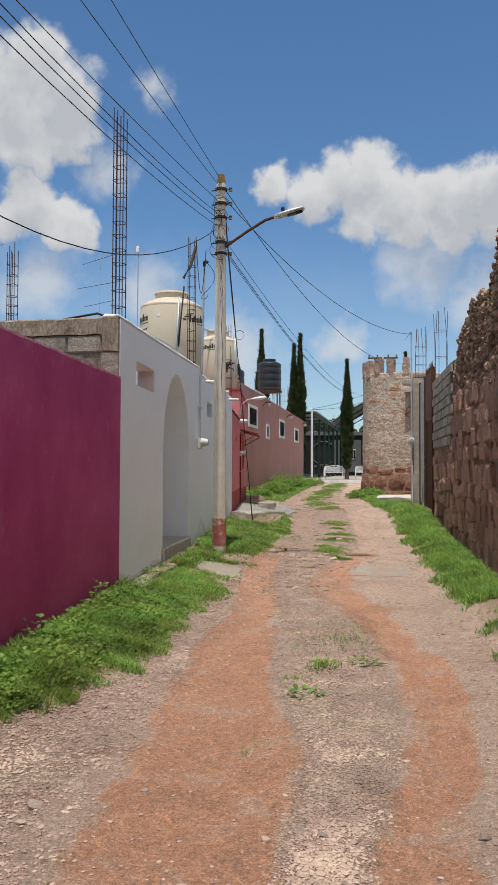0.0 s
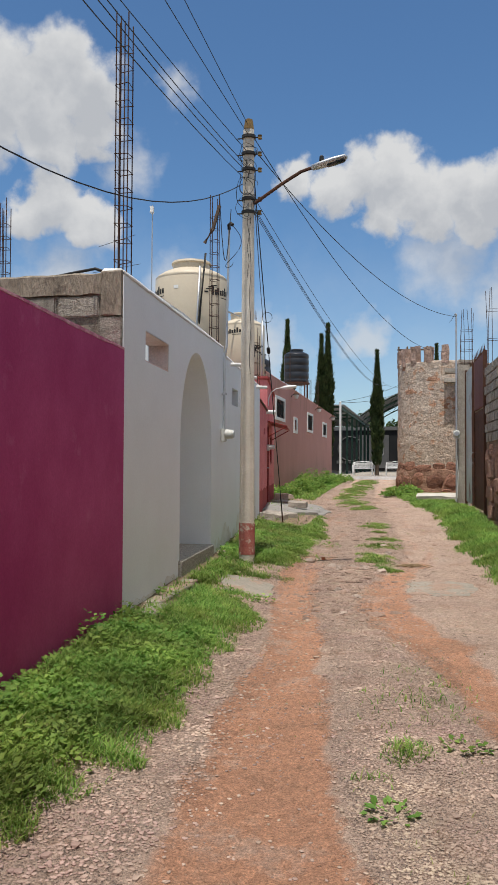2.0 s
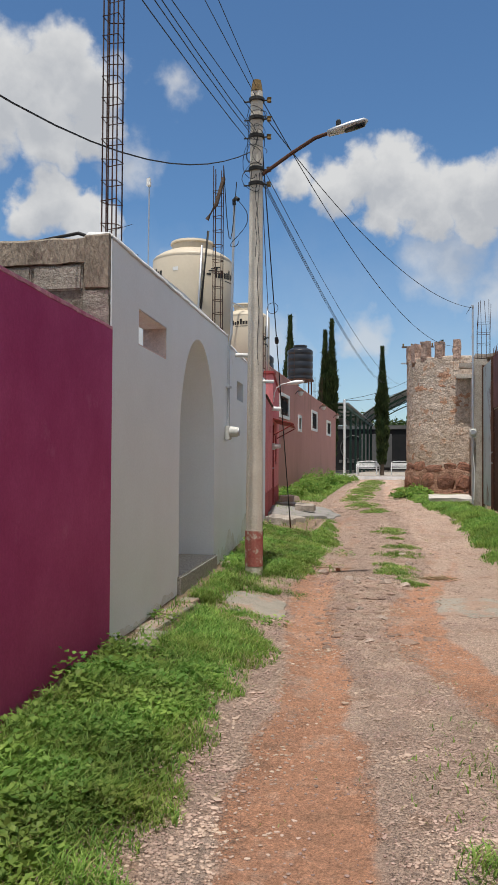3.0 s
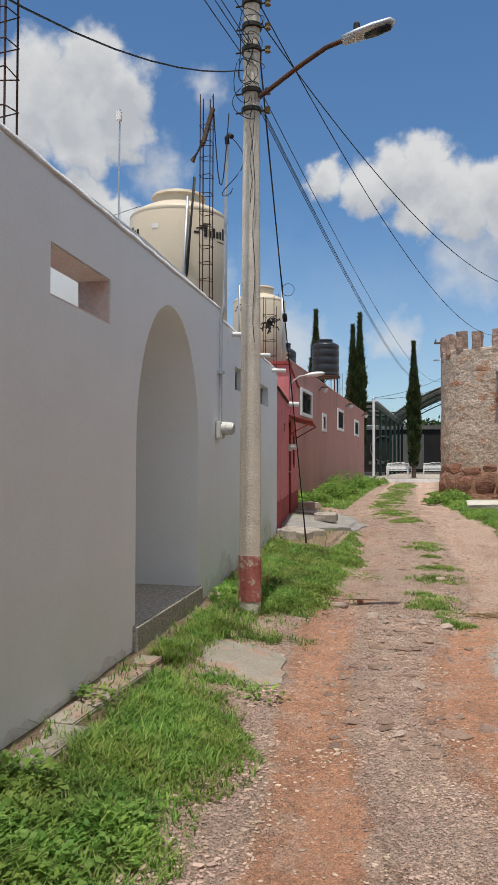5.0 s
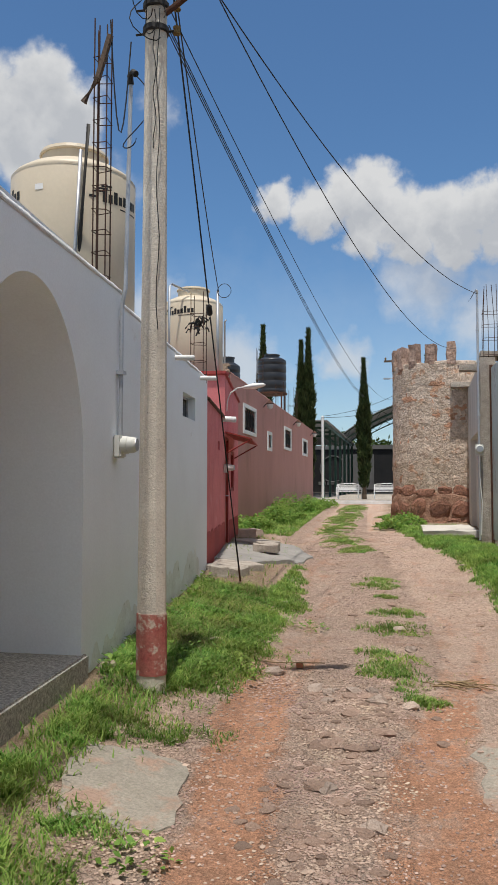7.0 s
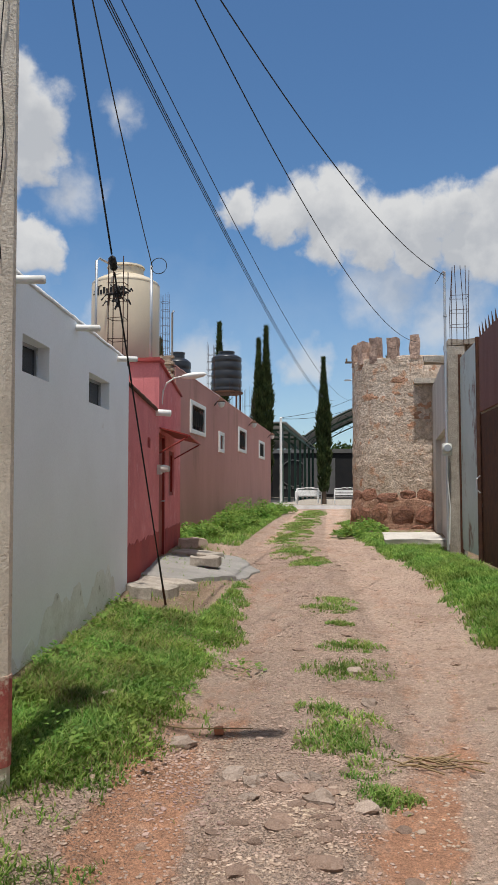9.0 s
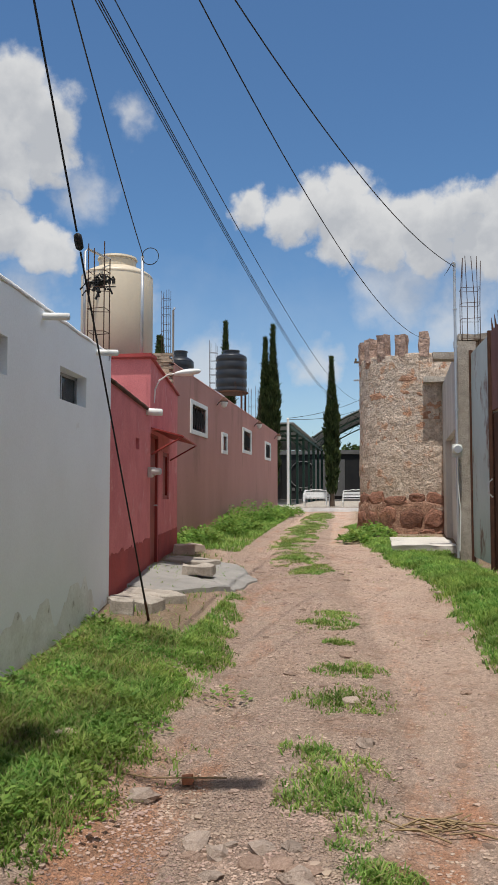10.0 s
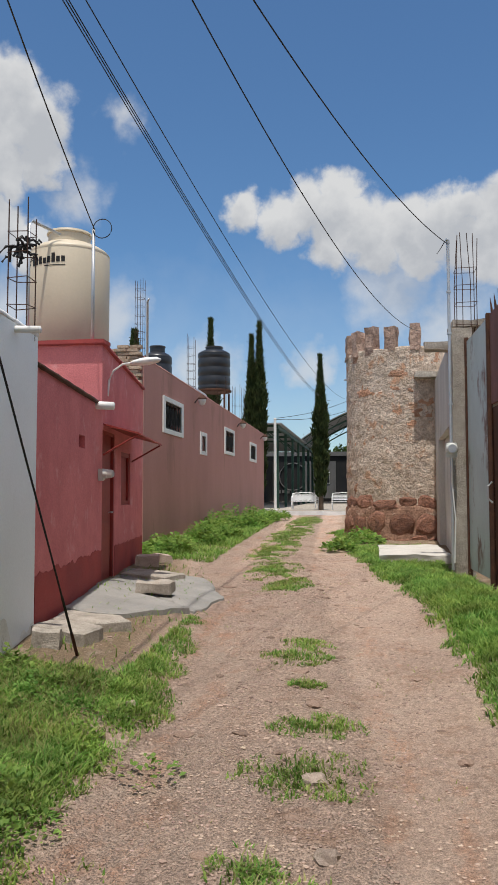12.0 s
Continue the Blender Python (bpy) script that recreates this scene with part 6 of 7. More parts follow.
def leafy(name, spots, label, category, material, seed, size=(0.03, 0.07), per=120, kind="stuff", group=""):
    """Low broad-leaved plants: many small folded leaves on short stems. Spots: x, y, radius, height."""
    rn = np.random.RandomState(seed)
    vs, fs = [], []
    for x, y, r, h in spots:
        n = int(per * r / 0.3)
        a, q = rn.rand(n) * 6.2832, np.sqrt(rn.rand(n)) * r
        px_, py_ = x + q * np.cos(a), y + q * np.sin(a)
        hz = h * (1 - 0.7 * (q / r) ** 2) * (0.15 + 0.85 * rn.rand(n))
        for i in range(n):
            c = Vector((px_[i], py_[i], gz(px_[i], py_[i]) + hz[i]))
            s = rn.uniform(*size)
            d = Vector((math.cos(a[i]) + rn.uniform(-0.8, 0.8), math.sin(a[i]) + rn.uniform(-0.8, 0.8), rn.uniform(-0.2, 0.9))).normalized()
            e = d.cross(Vector((rn.uniform(-0.3, 0.3), rn.uniform(-0.3, 0.3), 1))).normalized() * s * 0.42
            b = len(vs)
            fold = Vector((0, 0, s * 0.12))
            vs += [c, c + d * s * 0.5 + e + fold, c + d * s, c + d * s * 0.5 - e + fold]
            fs += [(b, b + 1, b + 2), (b, b + 2, b + 3)]
    me = bpy.data.meshes.new(name)
    me.from_pydata([tuple(v) for v in vs], [], fs)
    me.materials.append(M[material])
    return tagged(new(name, me), label, category, group, kind)


rn_ = random.Random(12)
weeds = [(XB + 0.25 + rn_.uniform(0, 0.9), 24.2 + 0.42 * k + rn_.uniform(-0.2, 0.2), rn_.uniform(0.2, 0.45), rn_.uniform(0.1, 0.3) * (0.5 + (k * 7 % 5) / 4) + 0.32 * math.exp(-((0.42 * k - 9) / 4) ** 2)) for k in range(46)]
leafy("weeds", weeds, "thick green weeds along the foot of the mauve wall", "weeds", "weed", 3, (0.05, 0.11), 260)
right_weeds = [(-1.15 + rn_.uniform(-0.3, 0.5), 26.4 + 0.35 * k, rn_.uniform(0.2, 0.36), rn_.uniform(0.15, 0.28)) for k in range(9)]
leafy("weeds", right_weeds, "green weeds round the foot of the tower", "weeds", "weed", 4, (0.06, 0.13), 150)
foot = [(XW(3.6 + 0.28 * k) + rn_.uniform(0.08, 0.35), 3.6 + 0.28 * k, rn_.uniform(0.1, 0.2), rn_.uniform(0.1, 0.22)) for k in range(17)]
foot += [(XW(y) + 0.15, y, 0.12, 0.14) for y in (9.2, 12.4, 12.7, 13.4, 14.4, 15.5, 16.4)]
leafy("weeds", foot, "small broad-leaved weeds at the foot of the painted walls", "weeds", "weed", 5, (0.025, 0.06), 110)
leafy("weeds", [(-2.1, 10.1, 0.16, 0.1), (-0.6, 5.3, 0.11, 0.035), (-0.25, 6.1, 0.12, 0.03), (-2.55, 12.6, 0.2, 0.3), (-1.95, 15.0, 0.2, 0.12), (-2.3, 12.9, 0.25, 0.28)], "low weeds growing in the gravel", "weeds", "weed", 6, (0.02, 0.05), 90)


# ---- grass ----
PATCHES = ((-1.08, 13.45, 0.27, 0.52, 1.2), (-1.25, 14.05, 0.16, 0.2, 0.6), (-0.85, 12.65, 0.17, 0.12, 0.9), (-1.12, 15.1, 0.34, 0.3, 0.85), (-1.1, 15.88, 0.27, 0.2, 0.9), (-1.22, 16.73, 0.12, 0.1, 0.7), (-1.36, 17.75, 0.28, 0.42, 1.0),
           (-1.82, 21.5, 0.28, 0.75, 0.9), (-2.2, 23.1, 0.36, 1.1, 1.0), (-2.6, 26.6, 0.4, 2.2, 0.8), (-2.75, 31.5, 0.45, 3.4, 0.75), (-2.9, 38.5, 0.45, 3.6, 0.7),
           (-0.5, 7.0, 0.34, 0.6, 0.13), (-0.55, 6.0, 0.14, 0.16, 0.4), (-0.72, 5.6, 0.12, 0.1, 0.35), (-0.85, 4.3, 0.14, 0.14, 0.3), (-2.0, 13.75, 0.16, 0.3, 0.35), (-2.25, 11.75, 0.2, 0.25, 0.5), (-2.62, 10.25, 0.28, 0.2, 0.8), (-2.75, 11.55, 0.3, 0.25, 0.8), (-2.3, 10.3, 0.14, 0.12, 0.6))


def clump(x, y):
    return noise.noise((x * 1.7, y * 1.7, 11)) * 0.6 + noise.noise((x * 5, y * 5, 13)) * 0.4


def blades(name, label, spots, hmin, hmax, material, seed, width=0.0045):
    """Grass: bent tapering blades, each a strip of two pieces."""
    rn = np.random.RandomState(seed)
    n = len(spots)
    p = np.array(spots)
    h = rn.uniform(hmin, hmax, n) * p[:, 3]
    a = rn.rand(n) * 6.2832
    lean = np.stack([np.cos(a), np.sin(a)], 1) * (rn.uniform(0.3, 1.7, n) * h)[:, None]
    w = np.stack([-np.sin(a), np.cos(a), 0 * a], 1) * (width * (1 + p[:, 1] * 0.05) * rn.uniform(0.7, 1.5, n))[:, None]
    base = p[:, :3]
    mid = base + np.c_[lean * 0.35, h * 0.6]
    tip = base + np.c_[lean, h * 0.92]
    v = np.stack([base - w, base + w, mid + w * 0.75, mid - w * 0.75, tip], 1).reshape(-1, 3)
    i = 5 * np.arange(n)[:, None]
    f = np.concatenate([i + [[0, 1, 2]], i + [[0, 2, 3]], i + [[3, 2, 4]]])
    me = bpy.data.meshes.new(name)
    me.from_pydata(v.tolist(), [], f.tolist())
    me.materials.append(M[material])
    return tagged(new(name, me), label, "grass", "", "stuff")


verge = []
for k in range(230):
    y = rn_.uniform(2.6, 8.2) if k < 185 else rn_.uniform(12.4, 16.4)
    le = lerp_at(LEFT_EDGE, y)
    verge.append((XW(y) + 0.1 + (le - XW(y) - 0.2) * rn_.random(), y, rn_.uniform(0.08, 0.2), rn_.uniform(0.05, 0.11)))
leafy("weeds", verge, "low clover and broad-leaved weeds in the verge", "weeds", "weed", 9, (0.014, 0.045), 200)


def sow():
    r = random.Random(21)
    left, dry, right, mid = [], [], [], []

    def add(to, x, y, s):
        to.append((x, y, gz(x, y) - 0.005, s))

    for _ in range(230000):
        y = 2.0 + 21.0 * r.random() ** 1.15
        le = lerp_at(LEFT_EDGE, y) + 0.22 * noise.noise((y * 1.4, 3, 0)) + 0.1 * noise.noise((y * 5, 8, 0)) - 0.04
        xw = XW(y) if y < 17.2 else XA(y)
        x = xw + 0.06 + (le + 0.12 - xw) * r.random()
        q = clump(x, y)
        if y > 16.5 and (x < -2.6 or y > 19.0) and r.random() < 0.985:
            continue
        if 8.2 < y < 12.3 and x < xw + (0.3 if y < 10.2 else 0.13) + 0.06 * noise.noise((y * 4, 1, 1)) and r.random() < 0.93:
            continue
        if 10.25 < y < 11.4 and x > -2.68 and r.random() < 0.93:
            continue
        if 9.9 < y < 12.4 and q < 0.02 and r.random() < 0.7:
            continue
        edge = min(1.0, (le + 0.12 - x) / 0.35)
        if edge * 0.55 + 0.25 + q < r.random() * 0.75:
            continue
        s = (0.55 + 0.45 * edge) * (1.0 + 0.5 * q)
        if (13.5 < y < 16.5 and x < -2.55 and r.random() < 0.5) or r.random() < 0.16 + 0.5 * max(0.0, -q):
            add(dry, x, y, s * 0.8)
        else:
            add(left, x, y, s)
    for _ in range(90000):
        y = 6.3 + 26 * r.random() ** 1.1
        re = lerp_at(RIGHT_EDGE, y) + 0.2 * noise.noise((y * 1.2, 5, 0)) + 0.12 * noise.noise((y * 5, 9, 0)) + 0.04
        xw = min(XR(y), 0.5 if y > 22 else 9) if y < 27 else -1.1
        if y < 8.8:
            xw -= 0.3
        x = re - 0.08 + (xw - re) * r.random()
        q = clump(x, y)
        edge = min(1.0, (x - re + 0.08) / 0.3)
        dens = 0.12 if y < 8.8 else 0.8
        if dens * edge + q * 0.8 < r.random() * 0.8:
            continue
        if y > 24 and y < 26.8 and x > -0.5:
            continue
        add(right, x, y, (0.5 + 0.5 * edge) * (1 + 0.4 * q))
    for _ in range(30000):
        y = 24 + 20 * r.random()
        x = XB + 0.1 + (lerp_at(LEFT_EDGE, y) + 0.1 - XB) * r.random()
        if clump(x, y) + 0.6 > r.random():
            add(right, x, y, 1.1)
    for cx, cy, rx, ry, d in PATCHES:
        for _ in range(int(20000 * d * (rx * ry) ** 0.7)):
            a, q = r.random() * math.tau, math.sqrt(r.random())
            x, y = cx + 1.25 * rx * q * math.cos(a), cy + 1.25 * ry * q * math.sin(a)
            if 1.6 * clump(x * 1.6, y * 1.6) + 0.62 - 0.6 * q > r.random() * 0.9:
                add(dry if r.random() < 0.22 else mid, x, y, 0.75 * (1.1 - 0.6 * q))
    for _ in range(4200):
        x, y = r.uniform(-2.6, 0.9), r.uniform(2.5, 22)
        if clump(x * 0.7, y * 0.7) > 0.22:
            add(dry, x, y, 0.35)
    return left, dry, right, mid


left_, dry_, right_, mid_ = sow()
blades("verge_grass", "dense green grass verge along the painted walls", left_, 0.025, 0.095, "grass", 1, 0.0027)
blades("trampled_grass", "flattened yellowing grass and straw", dry_, 0.03, 0.1, "dry_grass", 2, 0.0024)
blades("verge_grass", "green grass verge before the gate and the tower", right_, 0.035, 0.12, "grass", 3, 0.0034)
blades("track_grass", "grass tufts between the wheel tracks", mid_, 0.025, 0.09, "grass", 4, 0.0027)


# ---- gravel and loose stones ----
def gravel():
    r = np.random.RandomState(8)
    pr = random.Random(8)
    base = []
    for k in range(5):
        bm = bmesh.new()
        bmesh.ops.create_icosphere(bm, subdivisions=1, radius=1)
        q = random.Random(k)
        for v in bm.verts:
            v.co *= q.uniform(0.75, 1.25)
        bm.verts.index_update()
        base.append((np.array([v.co[:] for v in bm.verts]), np.array([[v.index for v in f.verts] for f in bm.faces])))
        bm.free()
    vs, fs, at = [], [], 0
    count = 0
    while count < 62000:
        y = 2.4 + 11 * pr.random() ** 1.5 if count < 46000 else pr.uniform(9, 26)
        u = pr.random()
        s = pr.uniform(0.003, 0.007) if u < 0.6 else pr.uniform(0.005, 0.0115)
        if u < 0.62:
            x = lerp_at(RIDGE, y) + pr.gauss(0, 0.62) * lerp_at(RIDGE_W, y)
        elif u < 0.8:
            x = lerp_at(LEFT_EDGE, y) + 0.3 + pr.gauss(0, 0.25)
        else:
            x = pr.uniform(-2.4, 1.1)
        bare = max(band(x, lerp_at(RUT_L, y), lerp_at(RUT_L_W, y)), band(x, lerp_at(RUT_R, y), lerp_at(RUT_R_W, y)))
        if y < 12.6 and pr.random() < 0.8 * bare:
            continue
        if count >= 46000:
            x, s = lerp_at(ROAD_X, y) + pr.gauss(-0.1, 0.8), pr.uniform(0.004, 0.011)
        if pr.random() < 0.02:
            s *= 2.0
        b, f = base[pr.randrange(5)]
        a = pr.random() * math.tau
        rot = np.array([[math.cos(a), -math.sin(a), 0], [math.sin(a), math.cos(a), 0], [0, 0, 1]])
        sc = np.array([s * pr.uniform(0.8, 1.5), s, s * pr.uniform(0.4, 0.7)])
        vs.append((b * sc) @ rot.T + (x, y, gz(x, y) + s * 0.15))
        fs.append(f + at)
        at += len(b)
        count += 1
    me = bpy.data.meshes.new("gravel")
    me.from_pydata(np.concatenate(vs).tolist(), [], np.concatenate(fs).tolist())
    m = leaf_mat("gravel_stones", (0.31, 0.225, 0.18), (0.47, 0.355, 0.285), 0.95, 0.0)
    me.materials.append(m)
    tagged(new("gravel", me), "loose pinkish grey gravel strewn over the road", "gravel", kind="stuff")


gravel()
rock_meshes = [mesh_of(stone_bm(k + 50, 0.28, 0.12), "rock", "rock") for k in range(4)]
ROCKS = ((-2.05, 13.3, 0.13), (-2.62, 13.75, 0.13), (-1.55, 12.75, 0.1), (-3.15, 12.5, 0.12), (-3.05, 12.62, 0.1), (-0.95, 14.2, 0.1), (-1.4, 11.0, 0.08), (-1.15, 10.6, 0.1), (-1.2, 9.6, 0.09), (-0.4, 3.35, 0.045), (-0.3, 3.3, 0.04), (-1.15, 3.6, 0.035),
         (-1.55, 3.3, 0.07), (-1.45, 3.55, 0.05), (-1.6, 3.5, 0.04), (0.35, 3.4, 0.05), (0.55, 3.5, 0.045), (0.75, 5.0, 0.06), (0.2, 16.8, 0.1), (-0.1, 19.2, 0.1), (0.4, 17.5, 0.1), (-2.35, 16.0, 0.08), (-1.67, 12.84, 0.1), (-1.51, 12.83, 0.06), (-1.37, 12.82, 0.1), (-1.23, 12.84, 0.08), (-1.19, 12.56, 0.14), (-1.54, 12.56, 0.07), (-0.98, 12.5, 0.1), (-1.05, 15.0, 0.12))
r_ = random.Random(6)
for x, y, s in ROCKS:
    ob = new("rock", rock_meshes[r_.randrange(4)])
    ob.location, ob.rotation_euler = (x, y, gz(x, y) + s * 0.02), (r_.uniform(-0.3, 0.3), r_.uniform(-0.3, 0.3), r_.uniform(0, 6))
    ob.scale = (s * r_.uniform(0.9, 1.4), s, s * r_.uniform(0.45, 0.7))
    tagged(ob, "loose rough grey pink rock lying on the dirt", "rock", "loose rocks")
solid("brick_fragment", rough_block(0.06, 0.045, 0.04, 3, 1), "clay", "broken orange red brick piece on the dirt", "brick", (-1.86, 13.52, gz(-1.86, 13.52) + 0.02))


def broken_slab(loc, sx, sy, sz, rz, seed, label, material="concrete", tilt=0.0):
    bm = rough_block(sx, sy, sz, seed, 4)
    for v in bm.verts:
        d = noise.noise((v.co.x * 2.2 + seed, v.co.y * 2.2, 0))
        if abs(v.co.x) > sx * 0.4 or abs(v.co.y) > sy * 0.4:
            v.co.x *= 1 + 0.25 * d
            v.co.y *= 1 - 0.2 * d
    ob = solid("broken_slab", bm, material, label, "slab", loc, group="broken slabs")
    ob.rotation_euler = (tilt, 0.03, rz)
    return ob


SL = "broken concrete slab piece stacked before the pink house"


def on_ground(x, y, up):
    return (x, y, gz(x, y) + up)


def flush_patch(cx, cy, rx, ry, seed, label, lift=0.014, rz=0.0):
    """Worn concrete lying on the dirt, with a ragged outline and a broken edge."""
    bm = bmesh.new()
    count = 30
    rings = []
    for f in (0.0, 0.35, 0.7, 0.9, 1.0, 1.02):
        ring = []
        for k in range(count):
            a = math.tau * k / count
            q = 1 / max(abs(math.cos(a)), abs(math.sin(a))) ** 0.75 * (1 + 0.34 * noise.noise((math.cos(a) * 1.7, math.sin(a) * 1.7, seed)) + 0.14 * noise.noise((math.cos(a) * 6, math.sin(a) * 6, seed)))
            u, v = rx * q * f * math.cos(a), ry * q * f * math.sin(a)
            x, y = cx + u * math.cos(rz) - v * math.sin(rz), cy + u * math.sin(rz) + v * math.cos(rz)
            top = gz(x, y)
            z = top + lift + 0.006 * noise.noise((x * 6, y * 6, 2)) if len(rings) < 5 else gz(x, y) - 0.05
            ring.append(bm.verts.new((x, y, z)))
        rings.append(ring)
    for u, v in zip(rings, rings[1:]):
        for k in range(count):
            bm.faces.new((u[k], u[(k + 1) % count], v[(k + 1) % count], v[k]))
    bmesh.ops.remove_doubles(bm, verts=rings[0], dist=0.0005)
    return solid("pavement_patch", bm, "old_concrete", label, "pavement", kind="structure")


M["cement"] = surf("grey_cement_screed", (0.31, 0.295, 0.275), (0.24, 0.23, 0.215), 2.5, 60, 0.92, 0.6, 0.008, grit=0.16, stain=(0.3, 0.27, 0.235), stain_scale=3, stain_at=0.58, stain_amt=0.5)


def slab_poly(corners, lift, seed, label, category, material="concrete", rough=0.05, level=0.6):
    """A broken slab: straight-sided outline with chipped edges, a nearly level top and a rough side."""
    bm = bmesh.new()
    cs = [Vector((x, y)) for x, y in corners]
    mid = sum(cs, Vector((0, 0))) / len(cs)
    edge = []
    for p, q in zip(cs, cs[1:] + cs[:1]):
        n = max(3, int((q - p).length / 0.07))
        out = Vector(((q - p).y, -(q - p).x)).normalized()
        for i in range(n):
            c = p.lerp(q, i / n)
            edge.append(c + out * rough * (noise.noise((c.x * 3, c.y * 3, seed)) + 0.6 * noise.noise((c.x * 11, c.y * 11, seed))))
    zc = gz(mid.x, mid.y)
    rings = []
    for f, drop in ((0.02, 0), (0.4, 0), (0.75, 0), (0.94, 0.002), (1.0, 0.016), (1.02, None)):
        ring = []
        for e in edge:
            p = mid.lerp(e, f)
            g = gz(p.x, p.y)
            z = g - 0.05 if drop is None else level * zc + (1 - level) * g + lift - drop + 0.008 * noise.noise((p.x * 5, p.y * 5, seed))
            ring.append(bm.verts.new((p.x, p.y, z)))
        rings.append(ring)
    for u, v in zip(rings, rings[1:]):
        for k in range(len(edge)):
            bm.faces.new((u[k], u[(k + 1) % len(edge)], v[(k + 1) % len(edge)], v[k]))
    bm.faces.new(rings[0])
    if category == "pavement":
        return solid("pavement_apron", bm, material, label, category, kind="structure")
    return solid("broken_slab", bm, material, label, category, group="broken slabs")


broken_slab(on_ground(-3.36, 16.98, 0.04), 0.24, 0.2, 0.15, 0.3, 2, SL)
slab_poly([(-3.58, 17.2), (-3.1, 17.14), (-3.04, 17.5), (-3.3, 17.62), (-3.6, 17.58)], 0.085, 3, SL, "slab")
slab_poly([(-3.62, 17.7), (-3.12, 17.66), (-2.92, 17.86), (-3.06, 18.08), (-3.66, 18.16)], 0.075, 4, SL, "slab")
slab_poly([(-3.74, 18.32), (-3.2, 18.26), (-2.66, 19.12), (-3.15, 19.6), (-3.9, 19.8)], 0.05, 12, "pale worn concrete apron before the red door", "pavement", "cement", 0.04, 0.3)
slab_poly([(-3.94, 19.82), (-3.12, 19.64), (-2.62, 19.2), (-2.5, 20.3), (-3.0, 21.7), (-4.16, 22.0)], 0.03, 14, "smooth grey cement apron before the red door", "pavement", "cement", 0.05, 0.1)
broken_slab(on_ground(-3.2, 19.75, 0.12), 0.42, 0.2, 0.11, 0.1, 7, "rough concrete chunk lying on the apron", tilt=0.1)
slab_poly([(-4.0, 21.0), (-3.35, 20.8), (-3.2, 21.3), (-3.95, 21.6)], 0.075, 8, "cracked paving stone by the red door", "slab")
broken_slab(on_ground(-4.05, 22.5, 0.08), 0.3, 0.4, 0.16, 0.2, 9, "rough stone by the red door", "rock")
broken_slab(on_ground(-4.0, 23.1, 0.06), 0.25, 0.3, 0.14, 0.6, 10, "rough stone by the red door", "rock")
flush_patch(-2.42, 10.8, 0.3, 0.42, 3, "flush patch of cracked old concrete", 0.012, 0.25)
flush_patch(-0.25, 11.35, 0.4, 0.48, 5, "thin worn concrete patch in the track", 0.004)
cobble_meshes = [mesh_of(stone_bm(k + 60, 0.3, 0.1), "cobble", "track_stone") for k in range(4)]
r_ = random.Random(77)
for k in range(250):
    y = r_.uniform(9.3, 13.0) if k < 150 else r_.uniform(13, 24)
    x = lerp_at(RIDGE, y) + r_.gauss(0, 0.24) if k < 150 else lerp_at(ROAD_X, y) + r_.gauss(-0.1, 0.65)
    s = r_.uniform(0.03, 0.075) if k % 7 else r_.uniform(0.08, 0.13)
    ob = new("cobble", cobble_meshes[r_.randrange(4)])
    ob.location, ob.rotation_euler = (x, y, gz(x, y) - s * 0.02), (r_.uniform(-0.12, 0.12), r_.uniform(-0.1, 0.1), r_.uniform(0, 6))
    ob.scale = (s * r_.uniform(0.9, 1.5), s, s * 0.42)
    tagged(ob, "worn stone set flush in the dirt track", "stone", "stones set in the track")
stalks = thing("dry_stalks", "small heap of dry brown stalks on the road", "stalks", (-0.6, 13.2, gz(-0.6, 13.2)))
r_ = random.Random(15)
for k in range(16):
    a = Vector((r_.gauss(0, 0.12), r_.gauss(0, 0.06), 0.012 + 0.008 * (k % 3)))
    d = Vector((r_.uniform(0.03, 0.14), r_.uniform(-0.06, 0.06), r_.uniform(-0.005, 0.01)))
    part("stalk", tube([a - d, a + Vector((0, r_.uniform(-0.06, 0.06), 0.015)), a + d + Vector((0, r_.uniform(-0.06, 0.06), 0))], 0.0045, 4), "straw", stalks)
tw = tube([(-0.5, 0, 0.01), (-0.2, 0.06, 0.02), (0.1, -0.02, 0.015), (0.5, 0.05, 0.012)], 0.0045, 5)
solid("dry_stick", tw, "straw", "thin dry stick lying across the road", "stick", (-2.15, 13.45, gz(-2.15, 13.45)))


# ---- far things ----
up_ = thing("utility_pole", "distant concrete utility pole with a crossarm", "utility pole", (-1.0, 60, 0.92))
part("shaft", tube([(0, 0, 0), (0, 0, 9.0)], 0.14, 8, taper=0.6), "pole", up_)
part("lamp_arm", tube([(-0.1, 0, 7.6), (-0.5, 0, 7.75), (-0.75, 0, 7.72)], 0.03, 6), "steel", up_)
part("lamp_head", bx(-1.15, -0.7, -0.1, 0.1, 7.66, 7.76, 0.03), "steel", up_, "grey lamp head")
part("transformer", lathe([(0.16, 7.8), (0.2, 7.82), (0.2, 8.4), (0.15, 8.45)], 12, (-0.3, 0, 0)), "grey_plastic", up_, "pale transformer can")
part("crossarm", bx(-1.1, 1.1, -0.06, 0.06, 8.8, 8.92), "dark_wood", up_)
for x in (-1.0, -0.4, 0.4, 1.0):
    part("insulator", lathe([(0.03, 0), (0.06, 0.04), (0.05, 0.1), (0.07, 0.14), (0.02, 0.2)], 8, (x, 0, 8.92)), "cap", up_)


